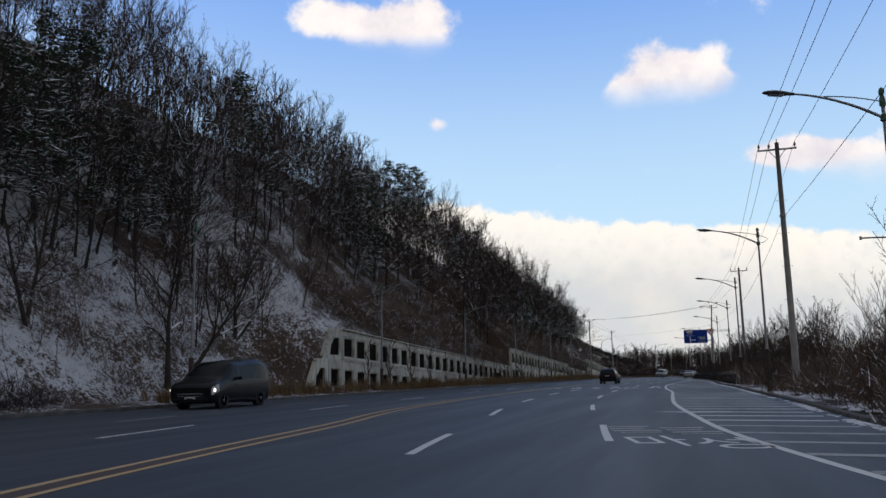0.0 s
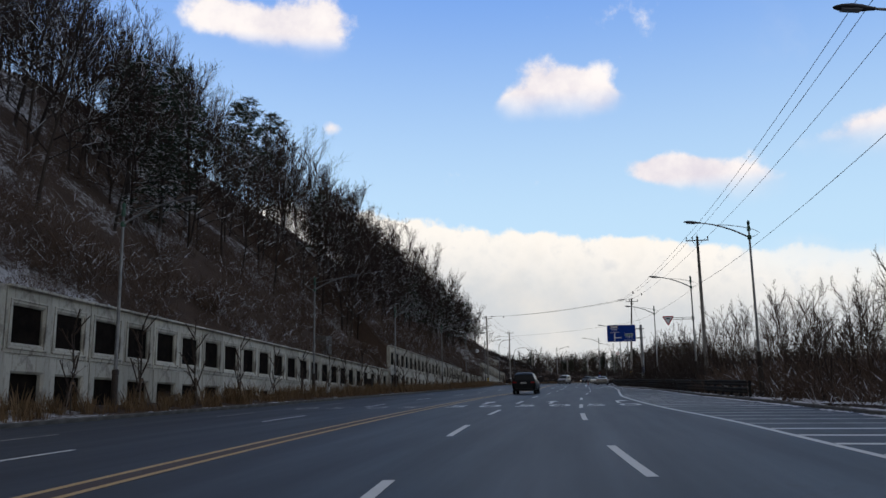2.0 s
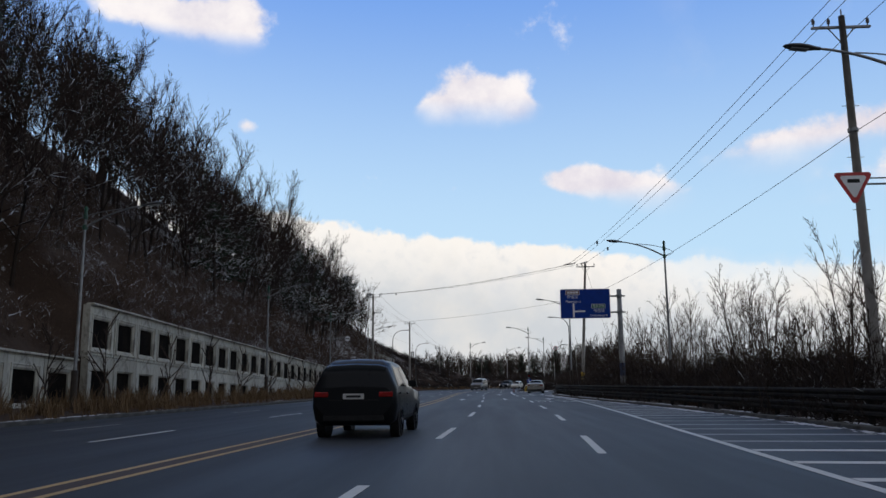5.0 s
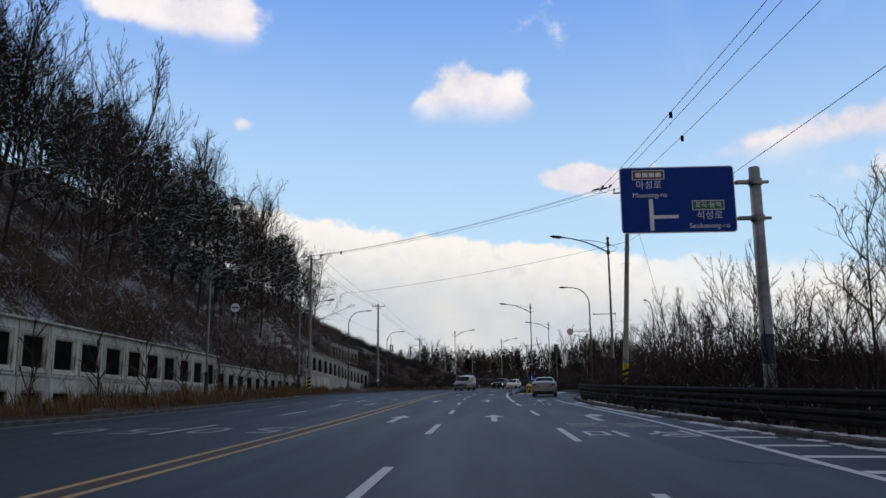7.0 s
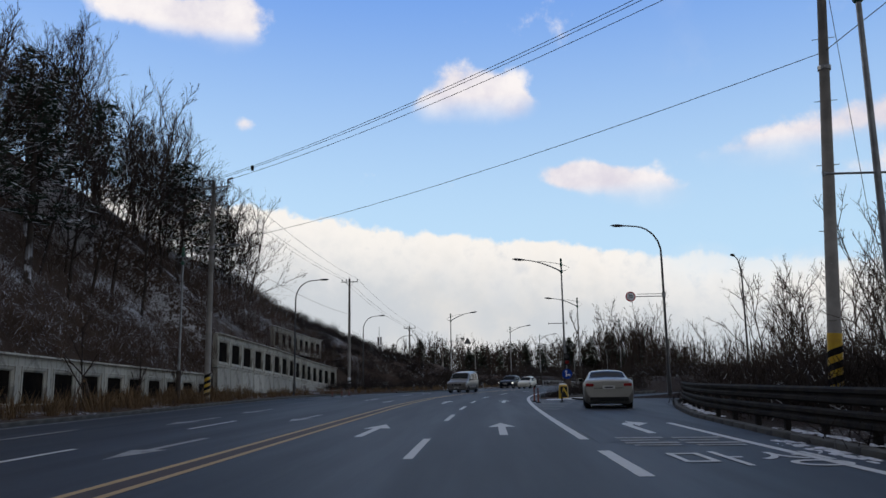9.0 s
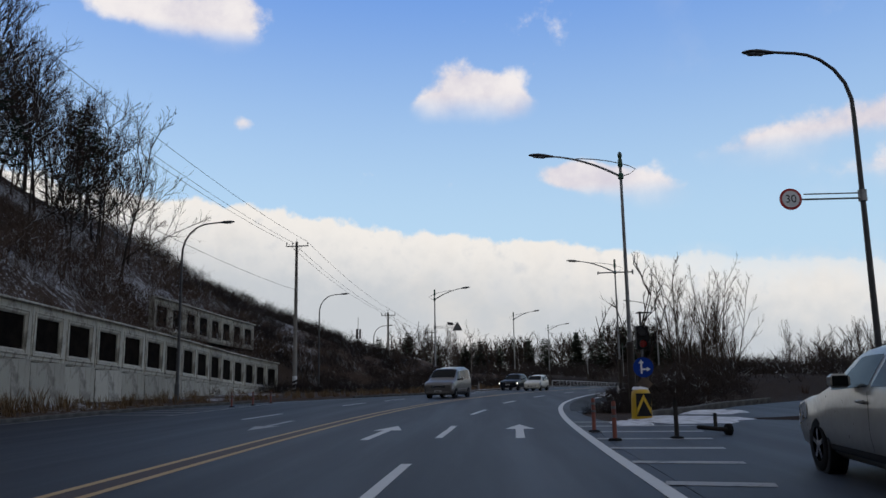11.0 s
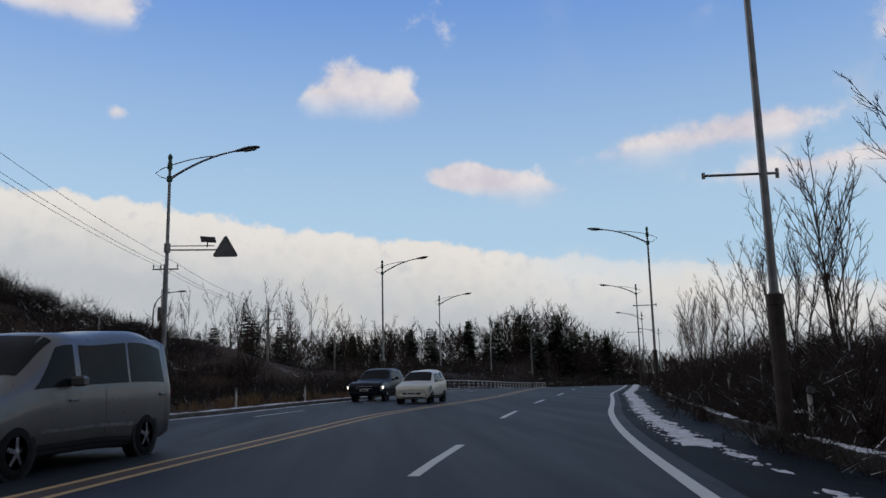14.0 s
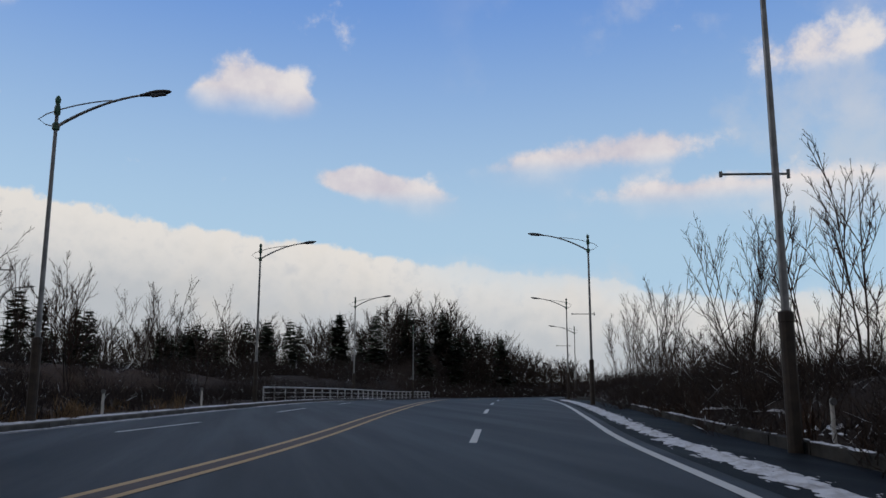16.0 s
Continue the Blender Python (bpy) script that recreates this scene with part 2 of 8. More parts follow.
def asphalt_material(name="asphalt", tone=1.0, spec=0.38):
    m = bpy.data.materials.new(name)
    m.use_nodes = True
    n = Nodes(m.node_tree)
    co = n.node("ShaderNodeTexCoord").outputs["Object"]
    mp = n.node("ShaderNodeMapping")
    mp.inputs["Scale"].default_value = (0.9, 0.05, 1)
    n.put(mp.inputs["Vector"], co)
    track = n.noise(mp.outputs[0], 1.0, 4.0, 0.6)
    blot = n.noise(co, 0.25, 5.0, 0.6)
    grit = n.noise(co, 45.0, 3.0, 0.7)
    col = n.mix(blot, (0.0165, 0.0205, 0.0275), (0.025, 0.0305, 0.04))
    col = n.mix(n.ramp(track, 0.5, 0.72, 0.0, 0.28), col, (0.033, 0.04, 0.052))
    col = n.mix(1.0, col, n.mix(grit, (0.6 * tone,) * 3, (1.4 * tone,) * 3), "MULTIPLY")
    # changing light along the road put into colour: paler start, darker past the junction
    along = n.node("ShaderNodeSeparateXYZ")
    n.put(along.inputs[0], co)
    light_along = n.math("ADD", n.ramp(along.outputs[1], 15.0, 80.0, 1.3, 1.0), n.ramp(along.outputs[1], 175.0, 225.0, 0.0, -0.3))
    fade = n.node("ShaderNodeVectorMath", operation="SCALE")
    n.put(fade.inputs[0], col)
    n.put(fade.inputs["Scale"], light_along)
    col = fade.outputs[0]
    v = n.node("ShaderNodeTexVoronoi", feature="DISTANCE_TO_EDGE")
    wob = n.node("ShaderNodeVectorMath", operation="ADD")
    n.put(wob.inputs[0], co)
    sc = n.node("ShaderNodeVectorMath", operation="SCALE")
    n.put(sc.inputs[0], n.noise(co, 0.8, 4.0, 0.6, out=1))
    sc.inputs["Scale"].default_value = 2.5
    n.put(wob.inputs[1], sc.outputs[0])
    n.put(v.inputs["Vector"], wob.outputs[0])
    v.inputs["Scale"].default_value = 0.11
    crack = n.math("MULTIPLY", n.ramp(v.outputs["Distance"], 0.006, 0.0), n.ramp(blot, 0.5, 0.6))
    col = n.mix(n.math("MULTIPLY", crack, 0.7), col, (0.02, 0.02, 0.022))
    bsdf = n.node("ShaderNodeBsdfPrincipled")
    n.put(bsdf.inputs["Base Color"], col)
    n.put(bsdf.inputs["Roughness"], n.ramp(track, 0.3, 0.7, 0.68, 0.58))
    # specular halves past the junction as part of the same darkening
    n.put(bsdf.inputs["Specular IOR Level"], n.ramp(along.outputs[1], 140.0, 215.0, spec, spec * 0.5))
    b = n.node("ShaderNodeBump")
    b.inputs["Strength"].default_value, b.inputs["Distance"].default_value = 0.35, 0.006
    n.put(b.inputs["Height"], grit)
    n.put(bsdf.inputs["Normal"], b.outputs[0])
    out = n.node("ShaderNodeOutputMaterial")
    n.put(out.inputs[0], bsdf.outputs[0])
    return m


def paint_material(name, col_a, worn=0.45):
    """Road paint, scuffed through to the asphalt in places."""
    m = bpy.data.materials.new(name)
    m.use_nodes = True
    n = Nodes(m.node_tree)
    co = n.node("ShaderNodeTexCoord").outputs["Object"]
    wear = n.math("ADD", n.math("MULTIPLY", n.noise(co, 1.3, 5.0, 0.65), 0.5), n.math("MULTIPLY", n.noise(co, 16.0, 4.0, 0.75), 0.5))
    col = n.mix(n.noise(co, 4.0, 3.0), col_a, tuple(c * 0.8 for c in col_a))
    col = n.mix(n.ramp(wear, worn - 0.12, worn, 0.85, 0.0), col, (0.07, 0.072, 0.078))
    bsdf = n.node("ShaderNodeBsdfPrincipled")
    n.put(bsdf.inputs["Base Color"], col)
    bsdf.inputs["Roughness"].default_value = 0.75
    out = n.node("ShaderNodeOutputMaterial")
    n.put(out.inputs[0], bsdf.outputs[0])
    return m


def concrete_material():
    """Old precast concrete with rain streaks."""
    m = bpy.data.materials.new("streaked_concrete")
    m.use_nodes = True
    n = Nodes(m.node_tree)
    co = n.node("ShaderNodeTexCoord").outputs["Object"]
    mp = n.node("ShaderNodeMapping")
    mp.inputs["Scale"].default_value = (1.0, 3.0, 0.35)
    n.put(mp.inputs["Vector"], co)
    streak = n.noise(mp.outputs[0], 1.4, 6.0, 0.7)
    blot = n.noise(co, 0.6, 5.0, 0.6)
    rnd = n.node("ShaderNodeObjectInfo").outputs["Random"]
    col = n.mix(blot, (0.37, 0.355, 0.315), (0.54, 0.525, 0.475))
    col = n.mix(1.0, col, n.mix(rnd, (0.75, 0.74, 0.7), (1.1, 1.1, 1.06)), "MULTIPLY")
    col = n.mix(n.ramp(streak, 0.52, 0.66, 0.0, 0.82), col, (0.12, 0.1, 0.08))
    col = n.mix(n.ramp(n.noise(co, 0.9, 6.0, 0.75), 0.5, 0.64, 0.0, 0.6), col, (0.11, 0.1, 0.085))
    col = n.mix(1.0, col, n.mix(n.noise(co, 30.0, 3.0), (0.85, 0.85, 0.85), (1.15, 1.15, 1.15)), "MULTIPLY")
    bsdf = n.node("ShaderNodeBsdfPrincipled")
    n.put(bsdf.inputs["Base Color"], col)
    bsdf.inputs["Roughness"].default_value = 0.9
    b = n.node("ShaderNodeBump")
    b.inputs["Strength"].default_value, b.inputs["Distance"].default_value = 0.4, 0.01
    n.put(b.inputs["Height"], n.noise(co, 18.0, 5.0, 0.7))
    n.put(bsdf.inputs["Normal"], b.outputs[0])
    out = n.node("ShaderNodeOutputMaterial")
    n.put(out.inputs[0], bsdf.outputs[0])
    return m


ASPHALT = asphalt_material()
DARK_ASPHALT = asphalt_material("damp_black_asphalt", 0.3, 0.08)
WHITE_PAINT = paint_material("white_road_paint", (0.6, 0.6, 0.59), 0.38)
FADED_PAINT = paint_material("faded_road_paint", (0.33, 0.33, 0.325), 0.50)
YELLOW_PAINT = paint_material("yellow_road_paint", (0.48, 0.32, 0.15), 0.4)
BAND = paint_material("worn_red_brown_strip", (0.055, 0.034, 0.028), 0.46)
CONCRETE = concrete_material()
KERB = material("kerb_concrete", (0.12, 0.117, 0.11), (0.055, 0.053, 0.05), 1.2, rough=0.9, bump=0.4, spec=0.15)
DARK_KERB = material("mossy_kerb_concrete", (0.05, 0.047, 0.043), (0.026, 0.025, 0.023), 1.4, rough=0.9, bump=0.4, spec=0.12)
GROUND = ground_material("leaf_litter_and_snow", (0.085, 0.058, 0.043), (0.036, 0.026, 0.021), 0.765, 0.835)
SNOW = material("snow", (0.6, 0.61, 0.64), (0.3, 0.29, 0.29), 3.0, (0.4, 0.75), rough=0.8, bump=0.6, bump_scale=9.0)
# near black: this colour holds the shade inside the wall bays
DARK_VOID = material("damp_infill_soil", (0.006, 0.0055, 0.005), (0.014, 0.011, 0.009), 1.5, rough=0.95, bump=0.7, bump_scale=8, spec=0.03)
BARK = snowy("grey_bark", (0.028, 0.023, 0.02), (0.05, 0.041, 0.035), 0.35, 0.45)
TWIG = snowy("brown_twigs", (0.03, 0.021, 0.018), (0.056, 0.038, 0.031), 0.55, 0.3)
LIMB = snowy("snow_lined_limbs", (0.026, 0.02, 0.017), (0.045, 0.035, 0.029), 0.3, 0.5, 1.6)
TWIG_DRY = snowy("dry_twigs", (0.036, 0.027, 0.022), (0.062, 0.045, 0.036), 0.55, 0.08)
THICKET = snowy("tangled_brown_stems", (0.02, 0.016, 0.0145), (0.038, 0.03, 0.027), 0.45, 0.3, 1.1)
HILL_BRUSH = snowy("dry_brown_undergrowth", (0.07, 0.048, 0.038), (0.12, 0.085, 0.066), 0.42, 0.5, 1.3)
NEEDLE_FAR = snowy("far_pine_needles", (0.018, 0.03, 0.02), (0.03, 0.042, 0.028), 0.5, 0.05, 0.9)
DIRTY_POST = material("dirty_white_plastic", (0.4, 0.38, 0.35), (0.25, 0.24, 0.22), 3.0, rough=0.6)
STRAW = snowy("straw", (0.23, 0.155, 0.085), (0.12, 0.075, 0.042), 0.6, 0.2)
LEAF_BROWN = snowy("withered_leaves", (0.055, 0.033, 0.022), (0.036, 0.023, 0.017), 0.6, 0.25)
NEEDLE = snowy("pine_needles", (0.02, 0.036, 0.022), (0.035, 0.05, 0.032), 0.35, 0.75, 0.9)
GALV = material("galvanised_steel", (0.25, 0.255, 0.26), (0.16, 0.165, 0.17), 3.0, rough=0.45, metal=0.45, vary=0.1)
SLEEVE = material("dark_brown_sleeve_paint", (0.032, 0.026, 0.022), (0.05, 0.038, 0.03), 4.0, rough=0.6, spec=0.25, vary=0.1)
GREEN_PAINT = material("green_painted_casting", (0.015, 0.09, 0.05), (0.02, 0.06, 0.04), 6.0, rough=0.5)
LAMP_GREY = material("dark_grey_lamp_housing", (0.05, 0.052, 0.056), (0.035, 0.036, 0.04), 5.0, rough=0.5)
GLASS_LENS = material("lamp_lens", (0.4, 0.42, 0.44), (0.3, 0.32, 0.34), 5.0, rough=0.15)
POLE_CONC = material("spun_concrete", (0.24, 0.225, 0.205), (0.17, 0.16, 0.145), 1.5, rough=0.85, bump=0.25, vary=0.1)
BLACK = material("black_rubber", (0.01, 0.01, 0.011), (0.016, 0.016, 0.016), 8.0, rough=0.8, spec=0.08)
WIRE = material("weathered_cable", (0.02, 0.02, 0.022), (0.03, 0.03, 0.03), 8.0, rough=0.6)
SIGN_BLUE = material("blue_sign_sheeting", (0.004, 0.038, 0.26), (0.005, 0.034, 0.22), 2.0, rough=0.6, spec=0.15, fine=0.04)
SIGN_WHITE = material("white_sign_sheeting", (0.75, 0.76, 0.78), (0.68, 0.7, 0.72), 3.0, rough=0.4, fine=0.04)
SIGN_RED = material("red_sign_sheeting", (0.5, 0.02, 0.025), (0.4, 0.02, 0.02), 3.0, rough=0.4, fine=0.04)
SIGN_GREEN = material("green_sign_sheeting", (0.01, 0.13, 0.07), (0.01, 0.1, 0.06), 3.0, rough=0.4, fine=0.04)
SIGN_BROWN = material("brown_sign_sheeting", (0.16, 0.05, 0.02), (0.13, 0.04, 0.02), 3.0, rough=0.4, fine=0.04)
SIGN_YELLOW = material("yellow_plastic", (0.62, 0.4, 0.02), (0.5, 0.3, 0.02), 2.5, rough=0.5)
SIGN_BACK = material("grey_sign_back", (0.14, 0.14, 0.145), (0.1, 0.1, 0.1), 3.0, rough=0.55, metal=0.4)
POST_RED = material("faded_red_plastic", (0.19, 0.045, 0.026), (0.11, 0.03, 0.02), 4.0, rough=0.65)
RAIL_DARK = material("dark_weathered_rail", (0.022, 0.021, 0.021), (0.038, 0.034, 0.03), 2.0, rough=0.8, spec=0.06)
WOOD = material("weathered_timber", (0.12, 0.085, 0.06), (0.07, 0.05, 0.04), 3.0, rough=0.85)
CAR_GLASS = material("tinted_car_glass", (0.008, 0.01, 0.012), (0.01, 0.012, 0.014), 3.0, rough=0.12, spec=0.06, fine=0.02)
CHROME = material("chrome", (0.6, 0.6, 0.62), (0.5, 0.5, 0.52), 4.0, rough=0.15, metal=1.0, fine=0.02)
RIM = material("alloy_rim", (0.38, 0.38, 0.4), (0.25, 0.25, 0.27), 6.0, rough=0.3, metal=0.8)
TAIL_RED = material("red_lamp_lens", (0.3, 0.01, 0.01), (0.2, 0.008, 0.008), 6.0, rough=0.2, spec=0.3)
HEAD_LENS = material("clear_lamp_lens", (0.42, 0.44, 0.46), (0.2, 0.21, 0.22), 9.0, rough=0.1, coat=0.5)
PLATE = material("number_plate", (0.5, 0.5, 0.49), (0.42, 0.42, 0.42), 5.0, rough=0.4)
TRIM_BLACK = material("black_trim", (0.012, 0.012, 0.013), (0.018, 0.018, 0.019), 7.0, rough=0.5, spec=0.15)


def car_paint(name, c, metal=0.0, coat=0.35):
    return material(name, c, tuple(x * 0.9 for x in c), 1.2, rough=0.34, metal=metal, coat=coat, spec=0.3 if coat > 0.2 else 0.12, fine=0.03)


def glow_material(name, c, strength):
    m = bpy.data.materials.new(name)
    m.use_nodes = True
    n = Nodes(m.node_tree)
    e = n.node("ShaderNodeEmission")
    e.inputs[0].default_value, e.inputs[1].default_value = (*c, 1), strength
    n.put(n.node("ShaderNodeOutputMaterial").inputs[0], e.outputs[0])
    return m


HEADLIGHT_ON = glow_material("lit_headlamp", (1.0, 0.93, 0.8), 3.0)


# ---- mesh helpers ----
class Mesh:
    """Gathers vertices and faces for one mesh."""

    def __init__(self):
        self.v, self.f = [], []

    def add(self, verts, faces, m=None):
        k = len(self.v)
        self.v += [tuple(m @ Vector(p)) for p in verts] if m is not None else [tuple(p) for p in verts]
        self.f += [tuple(i + k for i in q) for q in faces]
        return self

    def box(self, c, s, m=None, chamfer=0.0):
        x, y, z = (a / 2 for a in s)
        if chamfer:
            h = min(chamfer, x * 0.9, y * 0.9, z * 0.9)
            ring = lambda i, zz: [(c[0] + a * (x - i), c[1] + b * (y - i) , zz) for a, b in ((-1, -1), (1, -1), (1, 1), (-1, 1))]
            v = ring(h, c[2] - z) + ring(0, c[2] - z + h) + ring(0, c[2] + z - h) + ring(h, c[2] + z)
            f = [(3, 2, 1, 0), (12, 13, 14, 15)]
            for r in range(3):
                f += [(r * 4 + i, r * 4 + (i + 1) % 4, r * 4 + 4 + (i + 1) % 4, r * 4 + 4 + i) for i in range(4)]
            return self.add(v, f, m)
        v = [(c[0] + a * x, c[1] + b * y, c[2] + d * z) for d in (-1, 1) for a, b in ((-1, -1), (1, -1), (1, 1), (-1, 1))]
        return self.add(v, [(3, 2, 1, 0), (4, 5, 6, 7), (0, 1, 5, 4), (1, 2, 6, 5), (2, 3, 7, 6), (3, 0, 4, 7)], m)

    def tube(self, pts, radii, sides=8, caps=True, m=None):
        pts = [Vector(p) for p in pts]
        radii = radii if isinstance(radii, (list, tuple)) else [radii] * len(pts)
        v, f = [], []
        for i, p in enumerate(pts):
            d = (pts[min(i + 1, len(pts) - 1)] - pts[max(i - 1, 0)]).normalized()
            a = d.cross(Vector((0, 0, 1)) if abs(d.z) < 0.95 else Vector((1, 0, 0))).normalized()
            b = d.cross(a)
            v += [p + radii[i] * (a * math.cos(t) + b * math.sin(t)) for t in (2 * math.pi * k / sides for k in range(sides))]
        for i in range(len(pts) - 1):
            for k in range(sides):
                f.append((i * sides + k, i * sides + (k + 1) % sides, (i + 1) * sides + (k + 1) % sides, (i + 1) * sides + k))
        if caps:
            f += [tuple(range(sides)), tuple(reversed(range((len(pts) - 1) * sides, len(pts) * sides)))]
        return self.add(v, f, m)

    def prism(self, outline, z0, z1, m=None):
        n = len(outline)
        v = [(x, y, z0) for x, y in outline] + [(x, y, z1) for x, y in outline]
        f = [tuple(reversed(range(n))), tuple(range(n, 2 * n))] + [(i, (i + 1) % n, n + (i + 1) % n, n + i) for i in range(n)]
        return self.add(v, f, m)

    def disc(self, r, thick, sides=24, m=None):
        return self.prism([(r * math.cos(2 * math.pi * k / sides), r * math.sin(2 * math.pi * k / sides)) for k in range(sides)], 0, thick, m)

    def data(self, name, mat, smooth=False):
        me = bpy.data.meshes.new(name)
        me.from_pydata(self.v, [], self.f)
        me.materials.append(mat)
        if smooth:
            me.shade_smooth()
        me.update()
        return me


def part(name, mesh, mat, parent, label="", smooth=False, m=None, bevel=0.0):
    """One mesh object under a thing or under a part."""
    ob = new(name, mesh.data(name, mat, smooth) if isinstance(mesh, Mesh) else mesh)
    ob.parent = parent
    if m is not None:
        ob.matrix_basis = m
    if label:
        ob["label"] = label
    if bevel:
        mod = ob.modifiers.new("worn_edges", "BEVEL")
        mod.width, mod.segments, mod.limit_method = bevel, 2, "ANGLE"
    return ob


def thing(name, label, category, m, group="", kind=""):
    ob = new(name)
    ob.empty_display_size = 0.3
    ob.matrix_basis = m
    return tagged(ob, label, category, group, kind)


def curve(knots):
    """A smooth function through (y, value) knots."""
    ys, vs = np.array([k[0] for k in knots], float), np.array([k[1] for k in knots], float)
    sl = np.gradient(vs, ys)

    def at(y):
        y = np.asarray(y, float)
        i = np.clip(np.searchsorted(ys, y) - 1, 0, len(ys) - 2)
        h = ys[i + 1] - ys[i]
        t = (y - ys[i]) / h
        tc = np.clip(t, 0, 1)
        a = (2 * tc**3 - 3 * tc**2 + 1) * vs[i] + (tc**3 - 2 * tc**2 + tc) * h * sl[i] + (-2 * tc**3 + 3 * tc**2) * vs[i + 1] + (tc**3 - tc**2) * h * sl[i + 1]
        r = a + np.where(t > 1, (t - 1) * h * sl[i + 1], 0) + np.where(t < 0, t * h * sl[i], 0)
        return float(r) if r.ndim == 0 else r

    return at


def smooth01(t):
    t = np.clip(t, 0, 1)
    return t * t * (3 - 2 * t)

# ---- the plan: lines of the road as x over y ----
DASH_MID = curve([(-40, 9.5), (-20, 4.2), (0, -1.25), (11.3, -4.12), (15.2, -4.71), (21.3, -5.5), (26, -6.25), (33.8, -7.1), (40, -7.6), (49.8, -8.06), (57, -8.15), (69, -8.07), (80, -7.95), (92, -7.4), (105, -6.95), (120, -6.75), (138, -6.65), (150, -6.72), (165, -6.6), (178, -6.2), (186.6, -5.77), (191, -5.24), (198.4, -4.44), (203, -3.62), (210.4, -2.24), (214.6, -1.16), (222.5, 0.9), (233.5, 4.2), (245, 8.0), (258.4, 12.34), (285, 21.5), (320, 35), (400, 80), (520, 165)])
YELLOW_MID = curve([(-40, 5.8), (-20, 0.5), (0, -5.2), (7.3, -6.95), (12, -7.72), (18.5, -8.65), (24, -9.75), (35, -10.8), (55, -11.55), (68, -11.55), (80, -11.45), (100, -10.5), (132, -9.8), (145, -9.8), (161, -9.8), (178, -9.62), (190, -9.0), (198, -8.2), (205, -7.25), (210, -6.3), (217.5, -4.6), (228, -2.0), (237, 1.5), (243, 3.75), (258.5, 8.5), (280, 15.2), (320, 29.5), (400, 74), (520, 159)])
ONCOMING = curve([(-40, 2.5), (-20, -3.2), (0, -8.6), (11, -11.3), (18, -12.4), (28, -13.7), (40, -14.4), (60, -15.0), (77, -15.1), (97, -14.6), (120, -13.5), (137, -12.95), (150, -13.2), (165, -13.5), (186, -13.1), (198, -12.3), (206, -11.3), (217, -9.2), (228, -6.5), (234, -4.7), (242.7, -1.9), (256, 3.1), (267, 6.7), (290, 14), (330, 30), (400, 70), (520, 155)])
EDGE_L = curve([(-60, -11), (-20, -16), (0, -20.3), (20, -21.6), (35, -21.9), (60, -21.6), (87, -21), (110, -20.3), (140, -19), (150, -19.3), (167, -20), (185, -20.8), (200, -20.3), (208, -18.2), (215, -15.0), (222, -11.7), (228, -9.1), (240, -5.5), (252, -1.3), (261, 1.5), (268, 3.8), (285, 9.0), (320, 22), (400, 66), (520, 151)])
LINE_R = curve([(-40, 17), (-20, 10.5), (0, 4.3), (9.6, 1.87), (12.5, 1.28), (16.4, 0.6), (22.7, -0.05), (30, -0.65), (40, -1.0), (50, -1.25), (60, -1.9), (70, -2.25), (79, -2.35), (91, -1.9), (107, -1.2), (131, -0.64), (143, -0.85), (150, -0.93), (156, -0.9)])
LINE_ISL = curve([(140, -3.62), (150, -3.66), (165, -3.55), (176, -3.3), (184, -2.95), (194.6, -2.0), (200.4, -1.15), (207.4, 0.22), (215.5, 2.07), (223.4, 4.27), (231, 6.72), (237, 8.62), (245.2, 11.2), (252.8, 14.0), (267, 19.2), (282, 24.4), (320, 38.5), (400, 83), (520, 168)])
KERB_R = curve([(-60, 28), (-40, 21), (-20, 14), (0, 7), (10, 4.7), (18, 3.7), (30, 3.6), (47, 3.2), (65, 2.9), (82, 2.3), (100, 2.2), (110, 1.8), (125, 0.7), (134, 0.15), (140, -0.1), (147, -0.15), (152, 0.0), (159, 0.45), (165.5, 1.5), (172, 2.9), (180, 5.2)])
GUTTER_R = curve([(186, -2.2), (192, -0.8), (196, 0.4), (200, 0.75), (203, 1.26), (205.4, 1.8), (208, 2.4), (213, 3.6), (218.3, 5.05), (221, 5.9), (225.9, 7.35), (230, 8.75), (238.9, 11.75), (245.7, 14.0), (256, 17.8), (274, 24.3), (300, 33), (330, 45.5), (400, 86), (520, 171)])
SLIP_L = [(-3.5, 150), (-3.4, 158), (-3.3, 166), (-3.1, 174), (-2.7, 180), (-0.2, 183.0), (4.2, 190.5), (9, 196.5), (16, 202), (26, 206), (40, 209), (60, 212)]
SLIP_R = [(0.0, 152), (0.45, 159), (1.5, 165.5), (3.0, 172.5), (5.2, 179), (7.5, 184), (10.2, 188.5), (14, 193), (20, 197.5), (28, 200.5), (40, 203), (60, 206)]


def road_z(y):
    """The road is level as far as a crest, then falls away."""
    return -0.02 * 40 * np.log1p(np.exp((np.asarray(y, float) - 292) / 40)) * smooth01((np.asarray(y, float) - 262) / 60)


WALL_X = curve([(-60, -17.5), (-20, -20.5), (0, -23.0), (20, -24.0), (46, -24.2), (100, -24.2), (150, -24.1), (188, -24.0), (200, -23.4), (226, -22.5), (236, -20.5), (250, -15), (265, -8), (290, 1), (330, 17), (400, 58), (520, 140)])


def wall_top(y):
    """Top of the ground held by the retaining wall; low where there is none."""
    y = np.asarray(y, float)
    a = 4.62 - 0.042 * (y - 52)
    b = 4.72 - 0.034 * (y - 112)
    b = np.where(y > 161.19, 2.55 - 0.03 * (y - 161), b)
    c = 4.6 - 0.052 * (y - 189)
    t = np.where(y < 108, a, np.where(y < 188.3, b, c))
    t = np.where(y < 51.5, 0.35 + 4.27 * smooth01((y - 44.5) / 7), t)
    return np.where(y > 225.6, 0.6 + 2.0 * smooth01((236 - y) / 10), t)


